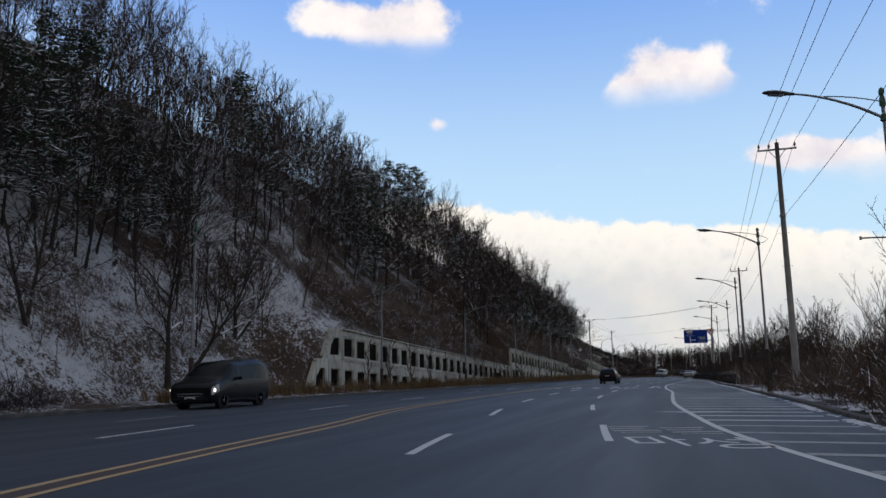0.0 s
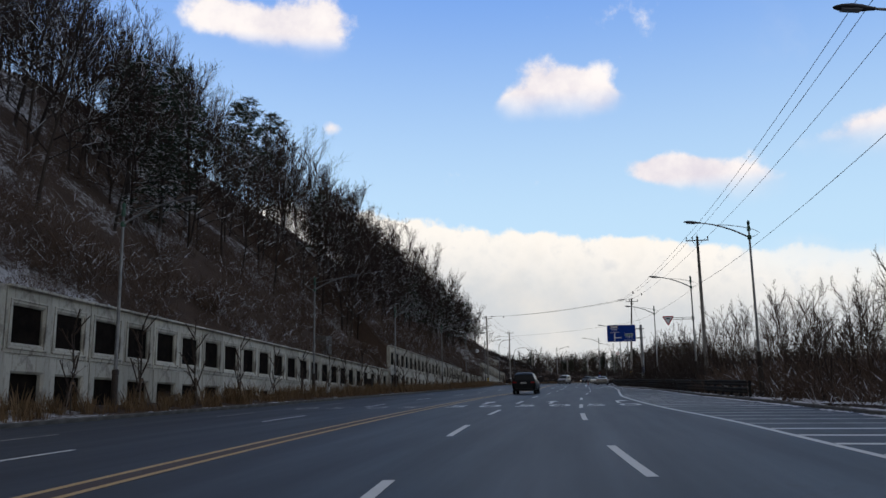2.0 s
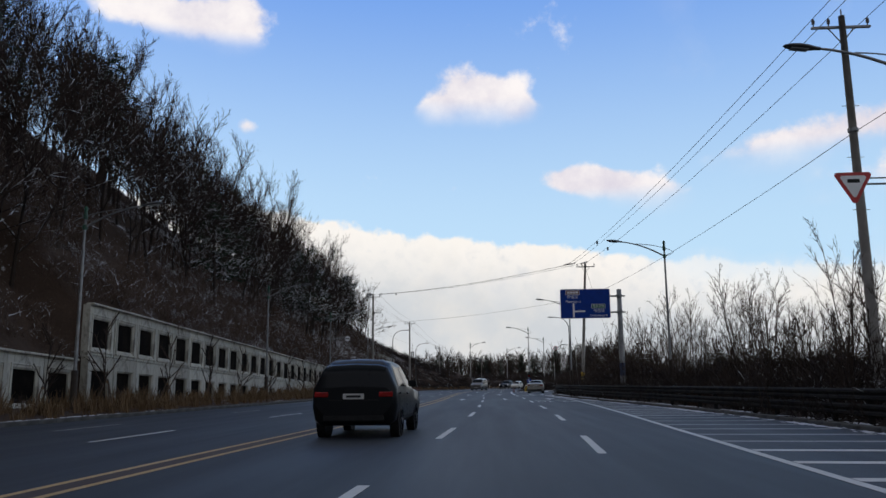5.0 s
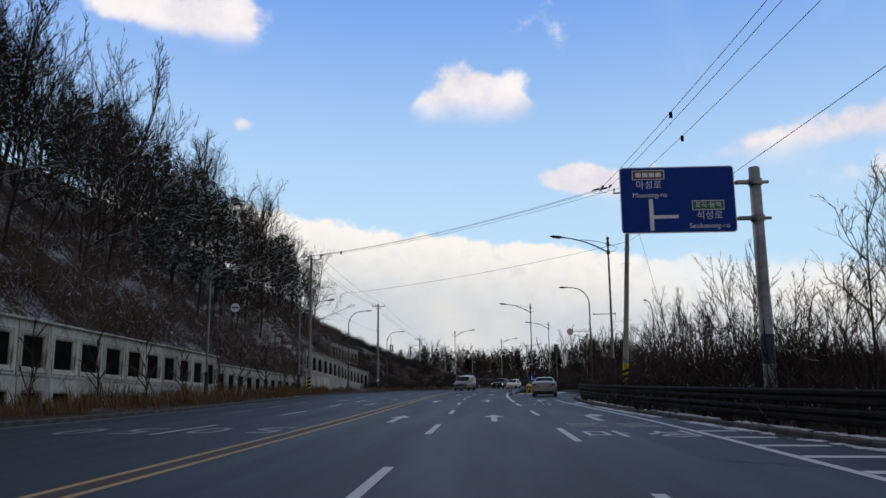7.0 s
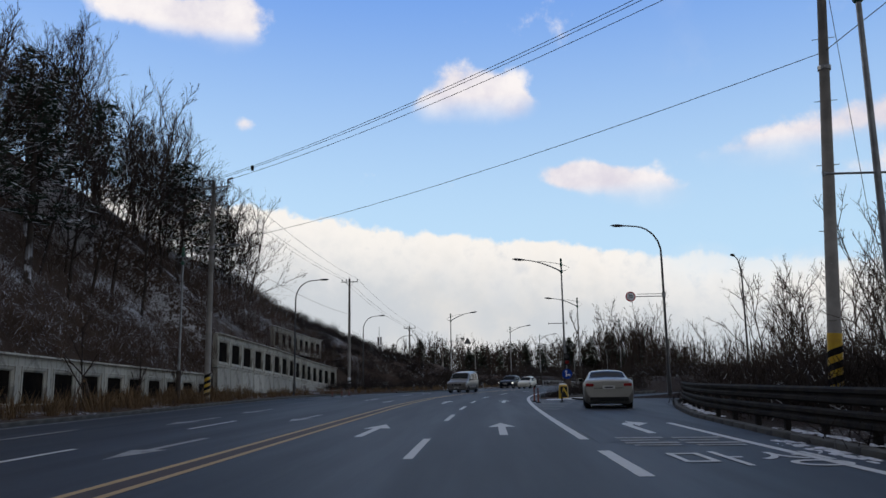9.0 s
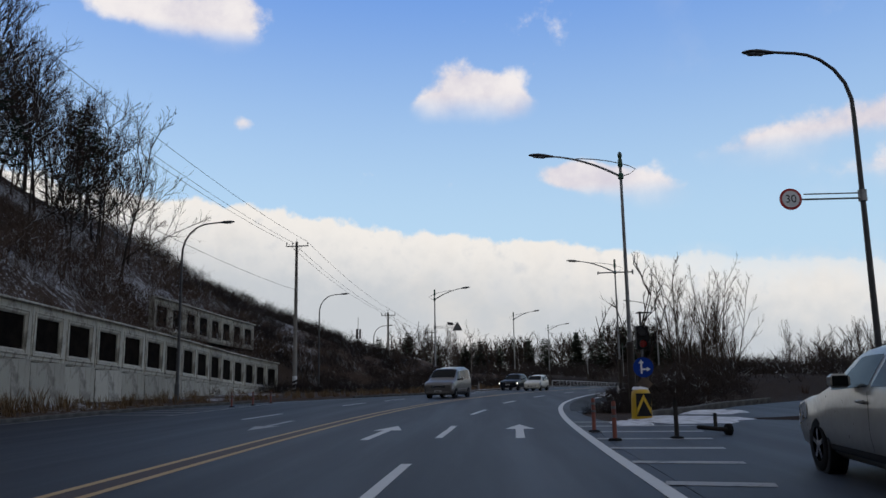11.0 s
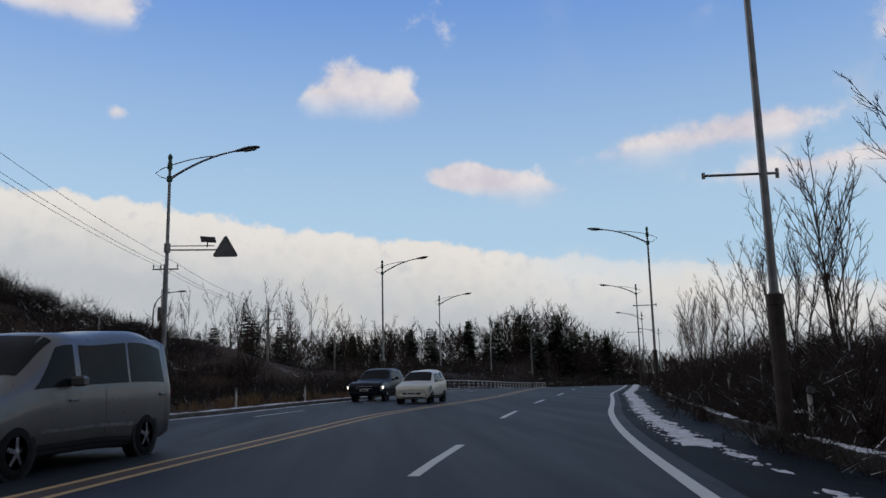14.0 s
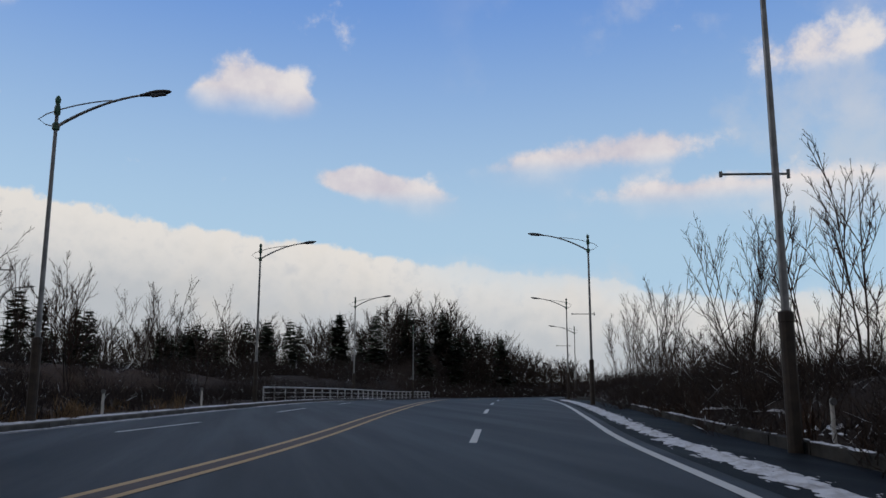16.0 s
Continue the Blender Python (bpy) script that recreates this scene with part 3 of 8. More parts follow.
RIDGE = curve([(-80, 62), (60, 62), (120, 56), (160, 42), (185, 31), (205, 25), (222, 23), (236, 19), (244, 14), (254, 7), (268, 3), (285, 1.8), (330, 2), (520, 3)])


def far_mound(x, y):
    """The brown knoll beyond the crest and the higher ground behind it."""
    return 6.5 * np.exp(-(((x - 42) / 17) ** 2 + ((y - 385) / 24) ** 2)) + 4.5 * np.exp(-(((x - 30) / 60) ** 2 + ((y - 420) / 26) ** 2))


def hill_z(u, y):
    """Ground u metres behind the wall line."""
    r = np.maximum(RIDGE(y), 0.4)
    steep = 1.12
    return wall_top(y) - 0.12 + r * (1 - np.exp(-steep * np.maximum(u - 0.3, 0) / r)) + far_mound(WALL_X(y) - u, y) * smooth01(u / 8) + 0.25 * np.sin(u * 0.5 + y * 0.23) * smooth01(u / 6)


SLIP_MID = [((a[0] + b[0]) / 2, (a[1] + b[1]) / 2) for a, b in zip(SLIP_L, SLIP_R)]


def slip_dist(x, y):
    """Distance from the middle of the slip road."""
    best = np.full(np.shape(np.asarray(x, float) + np.asarray(y, float)), 1e9)
    for (ax, ay), (bx, by) in zip(SLIP_MID[:-1], SLIP_MID[1:]):
        t = np.clip(((x - ax) * (bx - ax) + (y - ay) * (by - ay)) / ((bx - ax) ** 2 + (by - ay) ** 2), 0, 1)
        best = np.minimum(best, np.hypot(x - ax - t * (bx - ax), y - ay - t * (by - ay)))
    return best


def right_edge(y):
    """Where the paved road ends on the right."""
    return np.where(np.asarray(y) < 181, KERB_R(np.minimum(y, 180.5)), GUTTER_R(np.maximum(y, 186)))


def right_z(x, y):
    """Ground on the right of the road."""
    x, y = np.asarray(x, float), np.asarray(y, float)
    v = x - np.where(y < 176, KERB_R(np.minimum(y, 176)), GUTTER_R(np.maximum(y, 186)))
    rise = np.interp(y, [0, 120, 150, 185, 200, 230, 300, 340], [1.3, 1.2, 1.0, 0.7, 1.0, 1.4, 1.2, 1.0])
    z = 0.1 + rise * smooth01((v - 0.9) / 5.0) + 0.18 * np.sin(x * 0.7 + y * 0.31) * smooth01(v / 4)
    z = z * smooth01((slip_dist(x, y) - 3.6) / 3.5) - 0.06
    # far mound beyond the crest and the slow fall of the land
    z = z + np.where(y > 262, road_z(y), 0)
    z = z + 3.0 * smooth01((v - 6) / 30) * smooth01((y - 330) / 60)
    return z


# ---- ground, one sheet to the horizon ----
def build_ground():
    ys = np.concatenate([[-1500, -500, -160], np.arange(-60, 44, 3.0), np.arange(44, 54, 0.75), np.arange(54, 108, 3.0), [107.9, 108.1], np.arange(110, 188, 3.0), [188.2, 188.4], np.arange(190, 225, 2.5), [225.5, 225.7], np.arange(228, 300, 2.5), np.arange(302, 480, 6.0), [520, 620, 800, 1200, 2000, 3500]])
    us = np.concatenate([[0.32, 0.8, 1.5, 2.5, 4, 5.5], np.arange(7.5, 60, 2.5), [64, 70, 78, 90, 110, 150, 300, 900, 2500]])[::-1]
    vs = np.concatenate([[0.3, 0.8, 1.6, 2.6, 4, 5.5, 7.5, 10, 13, 16, 20, 25, 31, 38, 46, 56, 68, 82, 100, 130, 180, 300, 900, 2500]])
    rows = []
    for y in ys:
        yc = min(max(y, -60), 520)
        xw, el, er = WALL_X(yc), EDGE_L(yc), float(right_edge(yc))
        base = float(np.interp(yc, [40, 47, 220, 236], [0.28, 0.42, 0.42, 0.2])) + float(road_z(yc))
        row = []
        for u in us:
            z = float(hill_z(u, yc)) + float(road_z(yc)) + 0.3 * noise.noise(Vector((u * 0.15, yc * 0.15, 0))) * min(u, 3) + 0.35 * noise.noise(Vector((u * 0.55, yc * 0.5, 4))) * min(u, 1)
            row.append((xw - u, y, z * (1 if u < 1000 else 0.6)))
        row.append((xw - 0.29, y, base - 0.1))
        for k in (0.0, 0.35, 0.7, 0.97):
            x = xw + (el - 0.25 - xw) * k
            row.append((x, y, base + (0.11 + float(road_z(yc)) - base) * k + 0.03 * noise.noise(Vector((x, y, 0)))))
        row.append((el + 0.1, y, float(road_z(yc)) - 0.09))
        row.append(((el + er) / 2, y, float(road_z(yc)) - 0.09))
        row.append((er - 0.1, y, float(road_z(yc)) - 0.09))
        for v in vs:
            x = er + v
            row.append((x, y, float(right_z(x, yc)) + 0.12 * noise.noise(Vector((x * 0.4, y * 0.4, 3))) * min(v, 1)))
        rows.append(row)
    n = len(rows[0])
    m = Mesh()
    m.v = [p for r in rows for p in r]
    m.f = [(j * n + i, j * n + i + 1, (j + 1) * n + i + 1, (j + 1) * n + i) for j in range(len(rows) - 1) for i in range(n - 1)]
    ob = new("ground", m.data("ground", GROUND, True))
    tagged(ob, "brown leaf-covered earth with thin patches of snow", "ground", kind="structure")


build_ground()


def strip(fl, fr, y0, y1, step, z, mat, name, thick=0.0):
    """A band between two lines, with skirts when it has thickness."""
    ys = np.arange(y0, y1 + step * 0.5, step)
    m = Mesh()
    for y in ys:
        h = float(road_z(y)) + z
        m.v += [(float(fl(y)), float(y), h), (float(fr(y)), float(y), h)]
    k = len(ys)
    m.f = [(2 * i, 2 * i + 1, 2 * i + 3, 2 * i + 2) for i in range(k - 1)]
    if thick:
        m.v += [(a, b, c - thick) for a, b, c in m.v]
        o = 2 * k
        for i in range(k - 1):
            m.f += [(2 * i, 2 * i + 2, o + 2 * i + 2, o + 2 * i), (2 * i + 1, o + 2 * i + 1, o + 2 * i + 3, 2 * i + 3)]
        m.f += [(0, o, o + 1, 1), (2 * k - 2, 2 * k - 1, o + 2 * k - 1, o + 2 * k - 2)]
    return m.data(name, mat)


def main_right(y):
    return float(np.interp(y, [172, 176, 181, 186], [float(KERB_R(min(y, 180.5))), LINE_ISL(176) + 2.2, LINE_ISL(181) + 1.0, LINE_ISL(186) + 0.5])) if 172 < y < 186 else float(right_edge(y)) if y <= 172 else float(GUTTER_R(max(y, 186)))


road = tagged(new("road", strip(EDGE_L, main_right, -60, 520, 2.0, 0.0, ASPHALT, "road", 0.05)), "worn blue-grey asphalt carriageway of a wide main road", "road", kind="structure")


def build_slip():
    m = Mesh()
    for (a, b), (c, d) in zip(SLIP_L, SLIP_R):
        m.v += [(a, b, 0.005), (c, d, 0.005)]
    m.f = [(2 * i, 2 * i + 1, 2 * i + 3, 2 * i + 2) for i in range(len(SLIP_L) - 1)]
    k = len(m.v)
    m.v += [(a, b, -0.05) for a, b, _ in m.v]
    for i in range(len(SLIP_L) - 1):
        m.f += [(2 * i, 2 * i + 2, k + 2 * i + 2, k + 2 * i), (2 * i + 1, k + 2 * i + 1, k + 2 * i + 3, 2 * i + 3)]
    ob = new("slip_road", m.data("slip_road", ASPHALT))
    tagged(ob, "asphalt slip road curving away from the main road", "road", kind="structure")
    return ob


slip_road = build_slip()
shoulder = tagged(new("shoulder", strip(lambda y: LINE_ISL(y) + 0.35, lambda y: float(GUTTER_R(y)) - 0.02, 188, 300, 2.0, 0.005, DARK_ASPHALT, "shoulder")), "black damp asphalt shoulder beside the edge line", "road", kind="structure")


def kerb_line(name, pts, width, height, label, mat, gap=0.012, length=1.0, skip=0.0):
    """Kerbstones laid end to end along a line of points; each stone is a part."""
    root = tagged(new(name), label, "kerb", kind="structure")
    seg = [Vector((p[0], p[1], 0)) for p in pts]
    dist = [0.0]
    for a, b in zip(seg[:-1], seg[1:]):
        dist.append(dist[-1] + (b - a).length)
    def at(s):
        k = min(max(int(np.searchsorted(dist, s)) - 1, 0), len(seg) - 2)
        t = (s - dist[k]) / max(dist[k + 1] - dist[k], 1e-6)
        return seg[k].lerp(seg[k + 1], t)
    shared = Mesh().box((0, 0, height / 2 - 0.06), (length - gap, width, height + 0.12), chamfer=0.018).data("kerbstone", mat)
    s = 0.0
    rng = random.Random(len(pts))
    while s + length < dist[-1]:
        p, q = at(s), at(s + length)
        mid = (p + q) / 2
        ob = new("kerbstone", shared)
        ob.parent = root
        ob.matrix_basis = pose(mid.x, mid.y, float(road_z(mid.y)) + rng.uniform(-0.008, 0.006), rng.uniform(-0.6, 0.6), 0, math.degrees(math.atan2(q.y - p.y, q.x - p.x)) + rng.uniform(-0.4, 0.4))
        s += length
    return root


# ---- retaining wall: precast frames with open bays ----
def rect_frame(m, y0, y1, z00, z01, z10, z11, oy0, oy1, oz0, oz1, x0, x1, bevel=0.08):
    """A panel in the y-z plane from x0 (back) to x1 (front) with one opening, tapered towards the front.
    z00/z01: bottom at y0/y1, z10/z11: top; oz0/oz1 = opening's bottom and top (middle), sloping with the panel."""
    sl = ((z11 - z10) / (y1 - y0))
    zo = lambda y, z: z + sl * (y - (oy0 + oy1) / 2)
    outer = [(y0, z00), (y1, z01), (y1, z11), (y0, z10)]
    inner = [(oy0, zo(oy0, oz0)), (oy1, zo(oy1, oz0)), (oy1, zo(oy1, oz1)), (oy0, zo(oy0, oz1))]
    front_in = [(a + (bevel if i in (1, 2) else -bevel), b + (bevel if i in (2, 3) else -bevel)) for i, (a, b) in enumerate(inner)]
    v = [(x1, a, b) for a, b in outer] + [(x1, a, b) for a, b in front_in] + [(x1 - bevel * 0.8, a, b) for a, b in inner] + [(x0, a, b) for a, b in inner] + [(x0, a, b) for a, b in outer]
    f = []
    for r in (0, 4, 8):
        f += [(r + i, r + (i + 1) % 4, r + 4 + (i + 1) % 4, r + 4 + i) for i in range(4)]
    f += [(16 + i, 16 + (i + 1) % 4, (i + 1) % 4, i) for i in range(4)]
    return m.add(v, f)


def slant_panel(m, y0, y1, z0, z1, x0, x1, o0, o1, oz0, oz1):
    """End panel whose outer side leans with the slope; three-cornered opening."""
    outer = [(y0 - 1.0, z0), (y1, z0), (y1, z1), (y0 + 0.5, z1), (y0 - 0.2, z0 + (z1 - z0) * 0.55)]
    inner = [(o0, oz0), (o1, oz0), (o1, oz1), (o0 + 0.75, oz1), (o0 + 0.15, oz0 + (oz1 - oz0) * 0.55)]
    n = 5
    v = [(x1, a, b) for a, b in outer] + [(x1 - 0.05, a, b) for a, b in inner] + [(x0, a, b) for a, b in inner] + [(x0, a, b) for a, b in outer]
    f = []
    for r in (0, n):
        f += [(r + i, r + (i + 1) % n, r + n + (i + 1) % n, r + n + i) for i in range(n)]
    f += [(3 * n + i, 3 * n + (i + 1) % n, (i + 1) % n, i) for i in range(n)]
    return m.add(v, f)


def build_wall(name, y_start, count, pitch, top, lower, label, tier_z=2.3, open_h=1.28, open_w=1.56, slant=False, back=0.0, depth=0.34, drop=0.6, solid=False):
    root = tagged(new(name), label, "retaining wall", kind="structure")
    rng = random.Random(int(y_start))
    for k in range(count):
        y0 = y_start + k * pitch
        y1 = y0 + pitch - 0.02
        ym = (y0 + y1) / 2
        xf = float(WALL_X(ym)) - back + 0.06
        turn = math.degrees(math.atan2(float(WALL_X(y0)) - float(WALL_X(y1)), y1 - y0))
        t0, t1 = float(top(y0)), float(top(y1))
        tm = (t0 + t1) / 2
        m = Mesh()
        rect_frame(m, y0 - ym, y1 - ym, t0 - tm - tier_z, t1 - tm - tier_z, t0 - tm, t1 - tm, -open_w / 2, open_w / 2, -drop - open_h, -drop, -depth, 0.0)
        m.box((-0.06, 0, -tier_z + 0.12), (0.22, pitch - 0.03, 0.16), pose(0, 0, 0, math.degrees(math.atan2(t1 - t0, pitch)), 0, 0), 0.02)
        slope = pose(0, 0, 0, math.degrees(math.atan2(t1 - t0, pitch)), 0, 0)
        m.box((0.02, 0, -drop - open_h - 0.2), (0.16, open_w + 0.5, 0.09), slope, 0.02)
        m.box((0.012, 0, -drop + 0.19), (0.05, open_w + 0.44, 0.07), slope, 0.012)
        for side in (-1, 1):
            m.box((0.012, side * (open_w / 2 + 0.17), -drop - open_h / 2), (0.05, 0.07, open_h + 0.4), slope, 0.012)
        m.box((-0.02, 0, 0.03), (0.4, pitch - 0.04, 0.1), slope, 0.025)
        j = rng.uniform(-0.02, 0.02)
        part("panel", m, CONCRETE, root, m=pose(xf + j, ym, tm, 0, 0, turn))
        if lower:
            b = Mesh()
            hb = max(tm - tier_z + 0.3, 0.4)
            oh = min(open_h, hb - 0.75)
            z_hi = -0.62
            if oh > 0.25 and not solid:
                rect_frame(b, y0 - ym, y1 - ym, -hb - 0.1, -hb - 0.1, t0 - tm - 0.01, t1 - tm - 0.01, -open_w / 2, open_w / 2, max(z_hi - open_h, -hb + 0.05), z_hi, -depth, 0.0)
            else:
                b.box((-depth / 2, 0, -hb / 2), (depth, pitch - 0.02, hb))
            part("panel", b, CONCRETE, root, m=pose(xf + 0.06 + j, ym, tm - tier_z, 0, 0, turn))
    # earth seen through the bays, coloured near black for the shade inside
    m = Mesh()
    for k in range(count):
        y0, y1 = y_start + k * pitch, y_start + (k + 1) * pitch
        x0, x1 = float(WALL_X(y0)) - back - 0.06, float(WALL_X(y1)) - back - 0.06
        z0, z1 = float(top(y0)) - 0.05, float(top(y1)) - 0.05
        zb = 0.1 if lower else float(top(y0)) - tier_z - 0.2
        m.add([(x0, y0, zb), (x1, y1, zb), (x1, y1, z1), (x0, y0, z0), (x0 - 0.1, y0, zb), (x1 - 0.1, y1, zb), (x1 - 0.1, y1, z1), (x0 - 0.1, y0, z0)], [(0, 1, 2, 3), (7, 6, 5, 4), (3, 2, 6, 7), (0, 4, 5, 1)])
    part("infill", m, DARK_VOID, root, "near-black soil behind the open bays, their shade in its colour")
    return root


WALL_LABEL = "two-tier retaining wall of stained precast concrete frames with open bays"
wall_a = build_wall("wall_west", 52.2, 23, 2.4, lambda y: 4.62 - 0.042 * (y - 52), True, WALL_LABEL)
wall_b = build_wall("wall_west_middle", 108.4, 33, 2.4, lambda y: wall_top(y), True, WALL_LABEL)
wall_c = build_wall("wall_west_far", 188.6, 15, 2.44, lambda y: 4.6 - 0.052 * (y - 189), True, "retaining wall of stained precast concrete frames over a plain base", open_w=1.66, open_h=1.36, drop=0.5, solid=True)
wall_d = build_wall("wall_west_upper", 203.4, 8, 2.3, lambda y: 6.1 - 0.02 * (y - 203), False, "upper tier of stained precast concrete frames on the bank", tier_z=1.95, back=0.75, drop=0.4, open_h=1.2, open_w=1.6)


def wall_end(root, y, z1, z0, lower):
    m = Mesh()
    slant_panel(m, 0, 2.1, z0, z1, -0.34, 0.0, 0.25, 1.75, z0 + 0.45, z1 - 0.65)
    part("panel", m, CONCRETE, root, m=pose(float(WALL_X(y)) + 0.06 + (0.1 if lower else 0), y, 0))


wall_end(wall_a, 50.05, 4.66, 2.33, False)
wall_end(wall_a, 47.6, 2.5, 0.1, True)
for k in range(1):
    b = Mesh()
    rect_frame(b, -1.2, 1.2, -2.3, -2.3, 0.06, 0.0, -0.71, 0.71, -1.85, -0.65, -0.34, 0)
    part("panel", b, CONCRETE, wall_a, m=pose(float(WALL_X(51)) + 0.16, 50.98, 2.4))
# backing of the end bays, in the same near-black shade colour
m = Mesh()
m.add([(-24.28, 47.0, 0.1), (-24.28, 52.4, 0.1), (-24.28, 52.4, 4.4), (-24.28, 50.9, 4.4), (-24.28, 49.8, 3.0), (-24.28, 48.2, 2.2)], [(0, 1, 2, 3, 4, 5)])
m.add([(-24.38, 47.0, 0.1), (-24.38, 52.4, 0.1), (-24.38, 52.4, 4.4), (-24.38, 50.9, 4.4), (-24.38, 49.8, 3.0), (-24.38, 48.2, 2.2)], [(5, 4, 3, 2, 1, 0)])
part("infill", m, DARK_VOID, wall_a, "near-black soil behind the open bays, their shade in its colour")

# ---- street furniture ----
def text_data(s, size, mat, extrude=0.0):
    c = bpy.data.curves.new("lettering", "FONT")
    c.body, c.size, c.align_x, c.align_y, c.extrude = s, size, "CENTER", "CENTER", extrude
    tmp = new("lettering_source", c)
    bpy.context.view_layer.update()
    me = bpy.data.meshes.new_from_object(tmp.evaluated_get(bpy.context.evaluated_depsgraph_get()))
    bpy.data.objects.remove(tmp)
    me.materials.clear()
    me.materials.append(mat)
    return me


def ground_at(x, y):
    """Height of the ground beside the road."""
    yc = min(max(y, -60), 520)
    if x > float(right_edge(yc)):
        return float(right_z(x, yc))
    if x < WALL_X(yc) - 0.3:
        return float(hill_z(WALL_X(yc) - x, yc)) + float(road_z(yc))
    if x < EDGE_L(yc):
        base = float(np.interp(yc, [40, 47, 220, 236], [0.28, 0.42, 0.42, 0.2])) + float(road_z(yc))
        k = (x - WALL_X(yc)) / (EDGE_L(yc) - 0.25 - WALL_X(yc))
        return base + (0.11 + float(road_z(yc)) - base) * min(max(k, 0), 1)
    return float(road_z(yc))


def arc_arm(x0, z0, x1, z1, bulge, n=9):
    """A gently bowed arm in the x-z plane."""
    p, q, c = Vector((x0, 0, z0)), Vector((x1, 0, z1)), Vector(((x0 + x1) / 2, 0, (z0 + z1) / 2 + bulge))
    return [p * (1 - t) ** 2 + c * 2 * t * (1 - t) + q * t * t for t in (i / (n - 1) for i in range(n))]


def head_mesh():
    """Flat cobra head along -x, tip at the far end."""
    m = Mesh()
    ring = 10
    prof = [(0.0, 0.045, 0.05), (-0.12, 0.07, 0.06), (-0.3, 0.13, 0.085), (-0.52, 0.16, 0.09), (-0.72, 0.13, 0.07), (-0.84, 0.07, 0.04), (-0.88, 0.015, 0.01)]
    for x, w, h in prof:
        m.v += [(x, w * math.cos(2 * math.pi * k / ring), h * math.sin(2 * math.pi * k / ring) * (1.0 if math.sin(2 * math.pi * k / ring) > 0 else 0.55)) for k in range(ring)]
    m.f = [(i * ring + k, i * ring + (k + 1) % ring, (i + 1) * ring + (k + 1) % ring, (i + 1) * ring + k) for i in range(len(prof) - 1) for k in range(ring)]
    m.f += [tuple(range(ring)), tuple(reversed(range((len(prof) - 1) * ring, len(prof) * ring)))]
    return m


def street_lamp(label, group):
    """Tall tapered pole, bowed arm with a tie rod, cobra head, green finial."""
    L = thing("street_lamp", label, "street lamp", Matrix(), group)
    part("pole", Mesh().tube([(0, 0, -0.7), (0, 0, 1.6), (0, 0, 8.2), (0, 0, 8.65)], [0.078, 0.074, 0.05, 0.045], 10), GALV, L, smooth=True)
    part("base_sleeve", Mesh().tube([(0, 0, -0.6), (0, 0, 2.12), (0, 0, 2.14), (0, 0, 2.3), (0, 0, 2.33)], [0.128, 0.122, 0.135, 0.13, 0.07], 12), SLEEVE, L, "dark brown base sleeve")
    part("collar", Mesh().tube([(0, 0, 8.02), (0, 0, 8.05), (0, 0, 8.2), (0, 0, 8.24)], [0.07, 0.1, 0.1, 0.07], 10), GREEN_PAINT, L, "green painted collar")
    part("finial", Mesh().tube([(0, 0, 8.45), (0, 0, 8.5), (0, 0, 8.7), (0, 0, 8.78), (0, 0, 8.84), (0, 0, 8.93), (0, 0, 8.99), (0, 0, 9.03)], [0.06, 0.09, 0.08, 0.05, 0.075, 0.08, 0.05, 0.015], 10), GREEN_PAINT, L, "green painted finial", smooth=True)
    part("arm", Mesh().tube(arc_arm(0, 8.12, -2.42, 9.0, 0.3), [0.045, 0.044, 0.042, 0.04, 0.038, 0.036, 0.034, 0.032, 0.03], 8), GALV, L, smooth=True)
    part("tie_rod", Mesh().tube(arc_arm(0, 8.6, -1.55, 8.86, 0.1, 7), 0.018, 6), GALV, L, smooth=True)
    part("bracket", Mesh().tube([(0, 0, 8.6), (0.3, 0, 8.5), (0.52, 0, 8.36), (0.3, 0, 8.2), (0, 0, 8.12)], 0.016, 6), GALV, L, smooth=True)
    h = part("head", head_mesh(), LAMP_GREY, L, "dark grey lamp head", True, pose(-2.34, 0, 8.98, 0, 7, 0))
    part("lens", Mesh().box((-0.5, 0, -0.052), (0.42, 0.2, 0.02), chamfer=0.008), GLASS_LENS, h, "clear lens")
    return L


lamp_model = street_lamp("tall galvanised street lamp with a bowed arm and green finial", "street lamps along the road")
LAMP_R = [(5.6, 23.9, 9), (3.93, 46.0, 3), (3.9, 70.0, 0), (4.12, 92.4, 0), (3.78, 118.4, 0), (1.65, 149.5, 0), (-0.35, 186.9, -6), (3.65, 212.6, -10), (12.55, 241.6, -16), (21.25, 268.4, -18), (31.6, 296, -19), (43.6, 322, -22)]
LAMP_L = [(-22.9, 32.4, -0.1), (-23.0, 57.0, -0.5), (-23.05, 81.0, -0.5), (-22.74, 104.8, -0.5), (-22.5, 131.3, -0.5), (-22.46, 154.6, -0.4), (-21.9, 176.8, -0.4)]
LAMP_M = [(-9.5, 227.8, -12), (-1.7, 252.9, -17), (4.2, 275.4, -18), (12.8, 299, -19), (23.5, 325, -22)]
first = True
for x, y, rz in LAMP_R:
    m = pose(x, y, float(road_z(y)) if y > 250 else 0.02, 0, 0, rz)
    if first:
        lamp_model.matrix_basis = m
        first = False
        lamps_right = [lamp_model]
    else:
        lamps_right.append(copy_thing(lamp_model, m))
for x, y, dz in LAMP_L:
    copy_thing(lamp_model, pose(x, y, dz, 0, 0, 180))
lamps_mid = [copy_thing(lamp_model, pose(x, y, float(road_z(y)), 0, 0, 180 + rz)) for x, y, rz in LAMP_M]
rod = Mesh().tube([(0.22, 0, 4.72), (-0.95, 0, 4.72)], 0.022, 8).tube([(0.22, 0, 4.64), (0.22, 0, 4.8)], 0.03, 6).tube([(-0.95, 0, 4.67), (-0.95, 0, 4.77)], 0.03, 6).data("banner_rod", GALV)
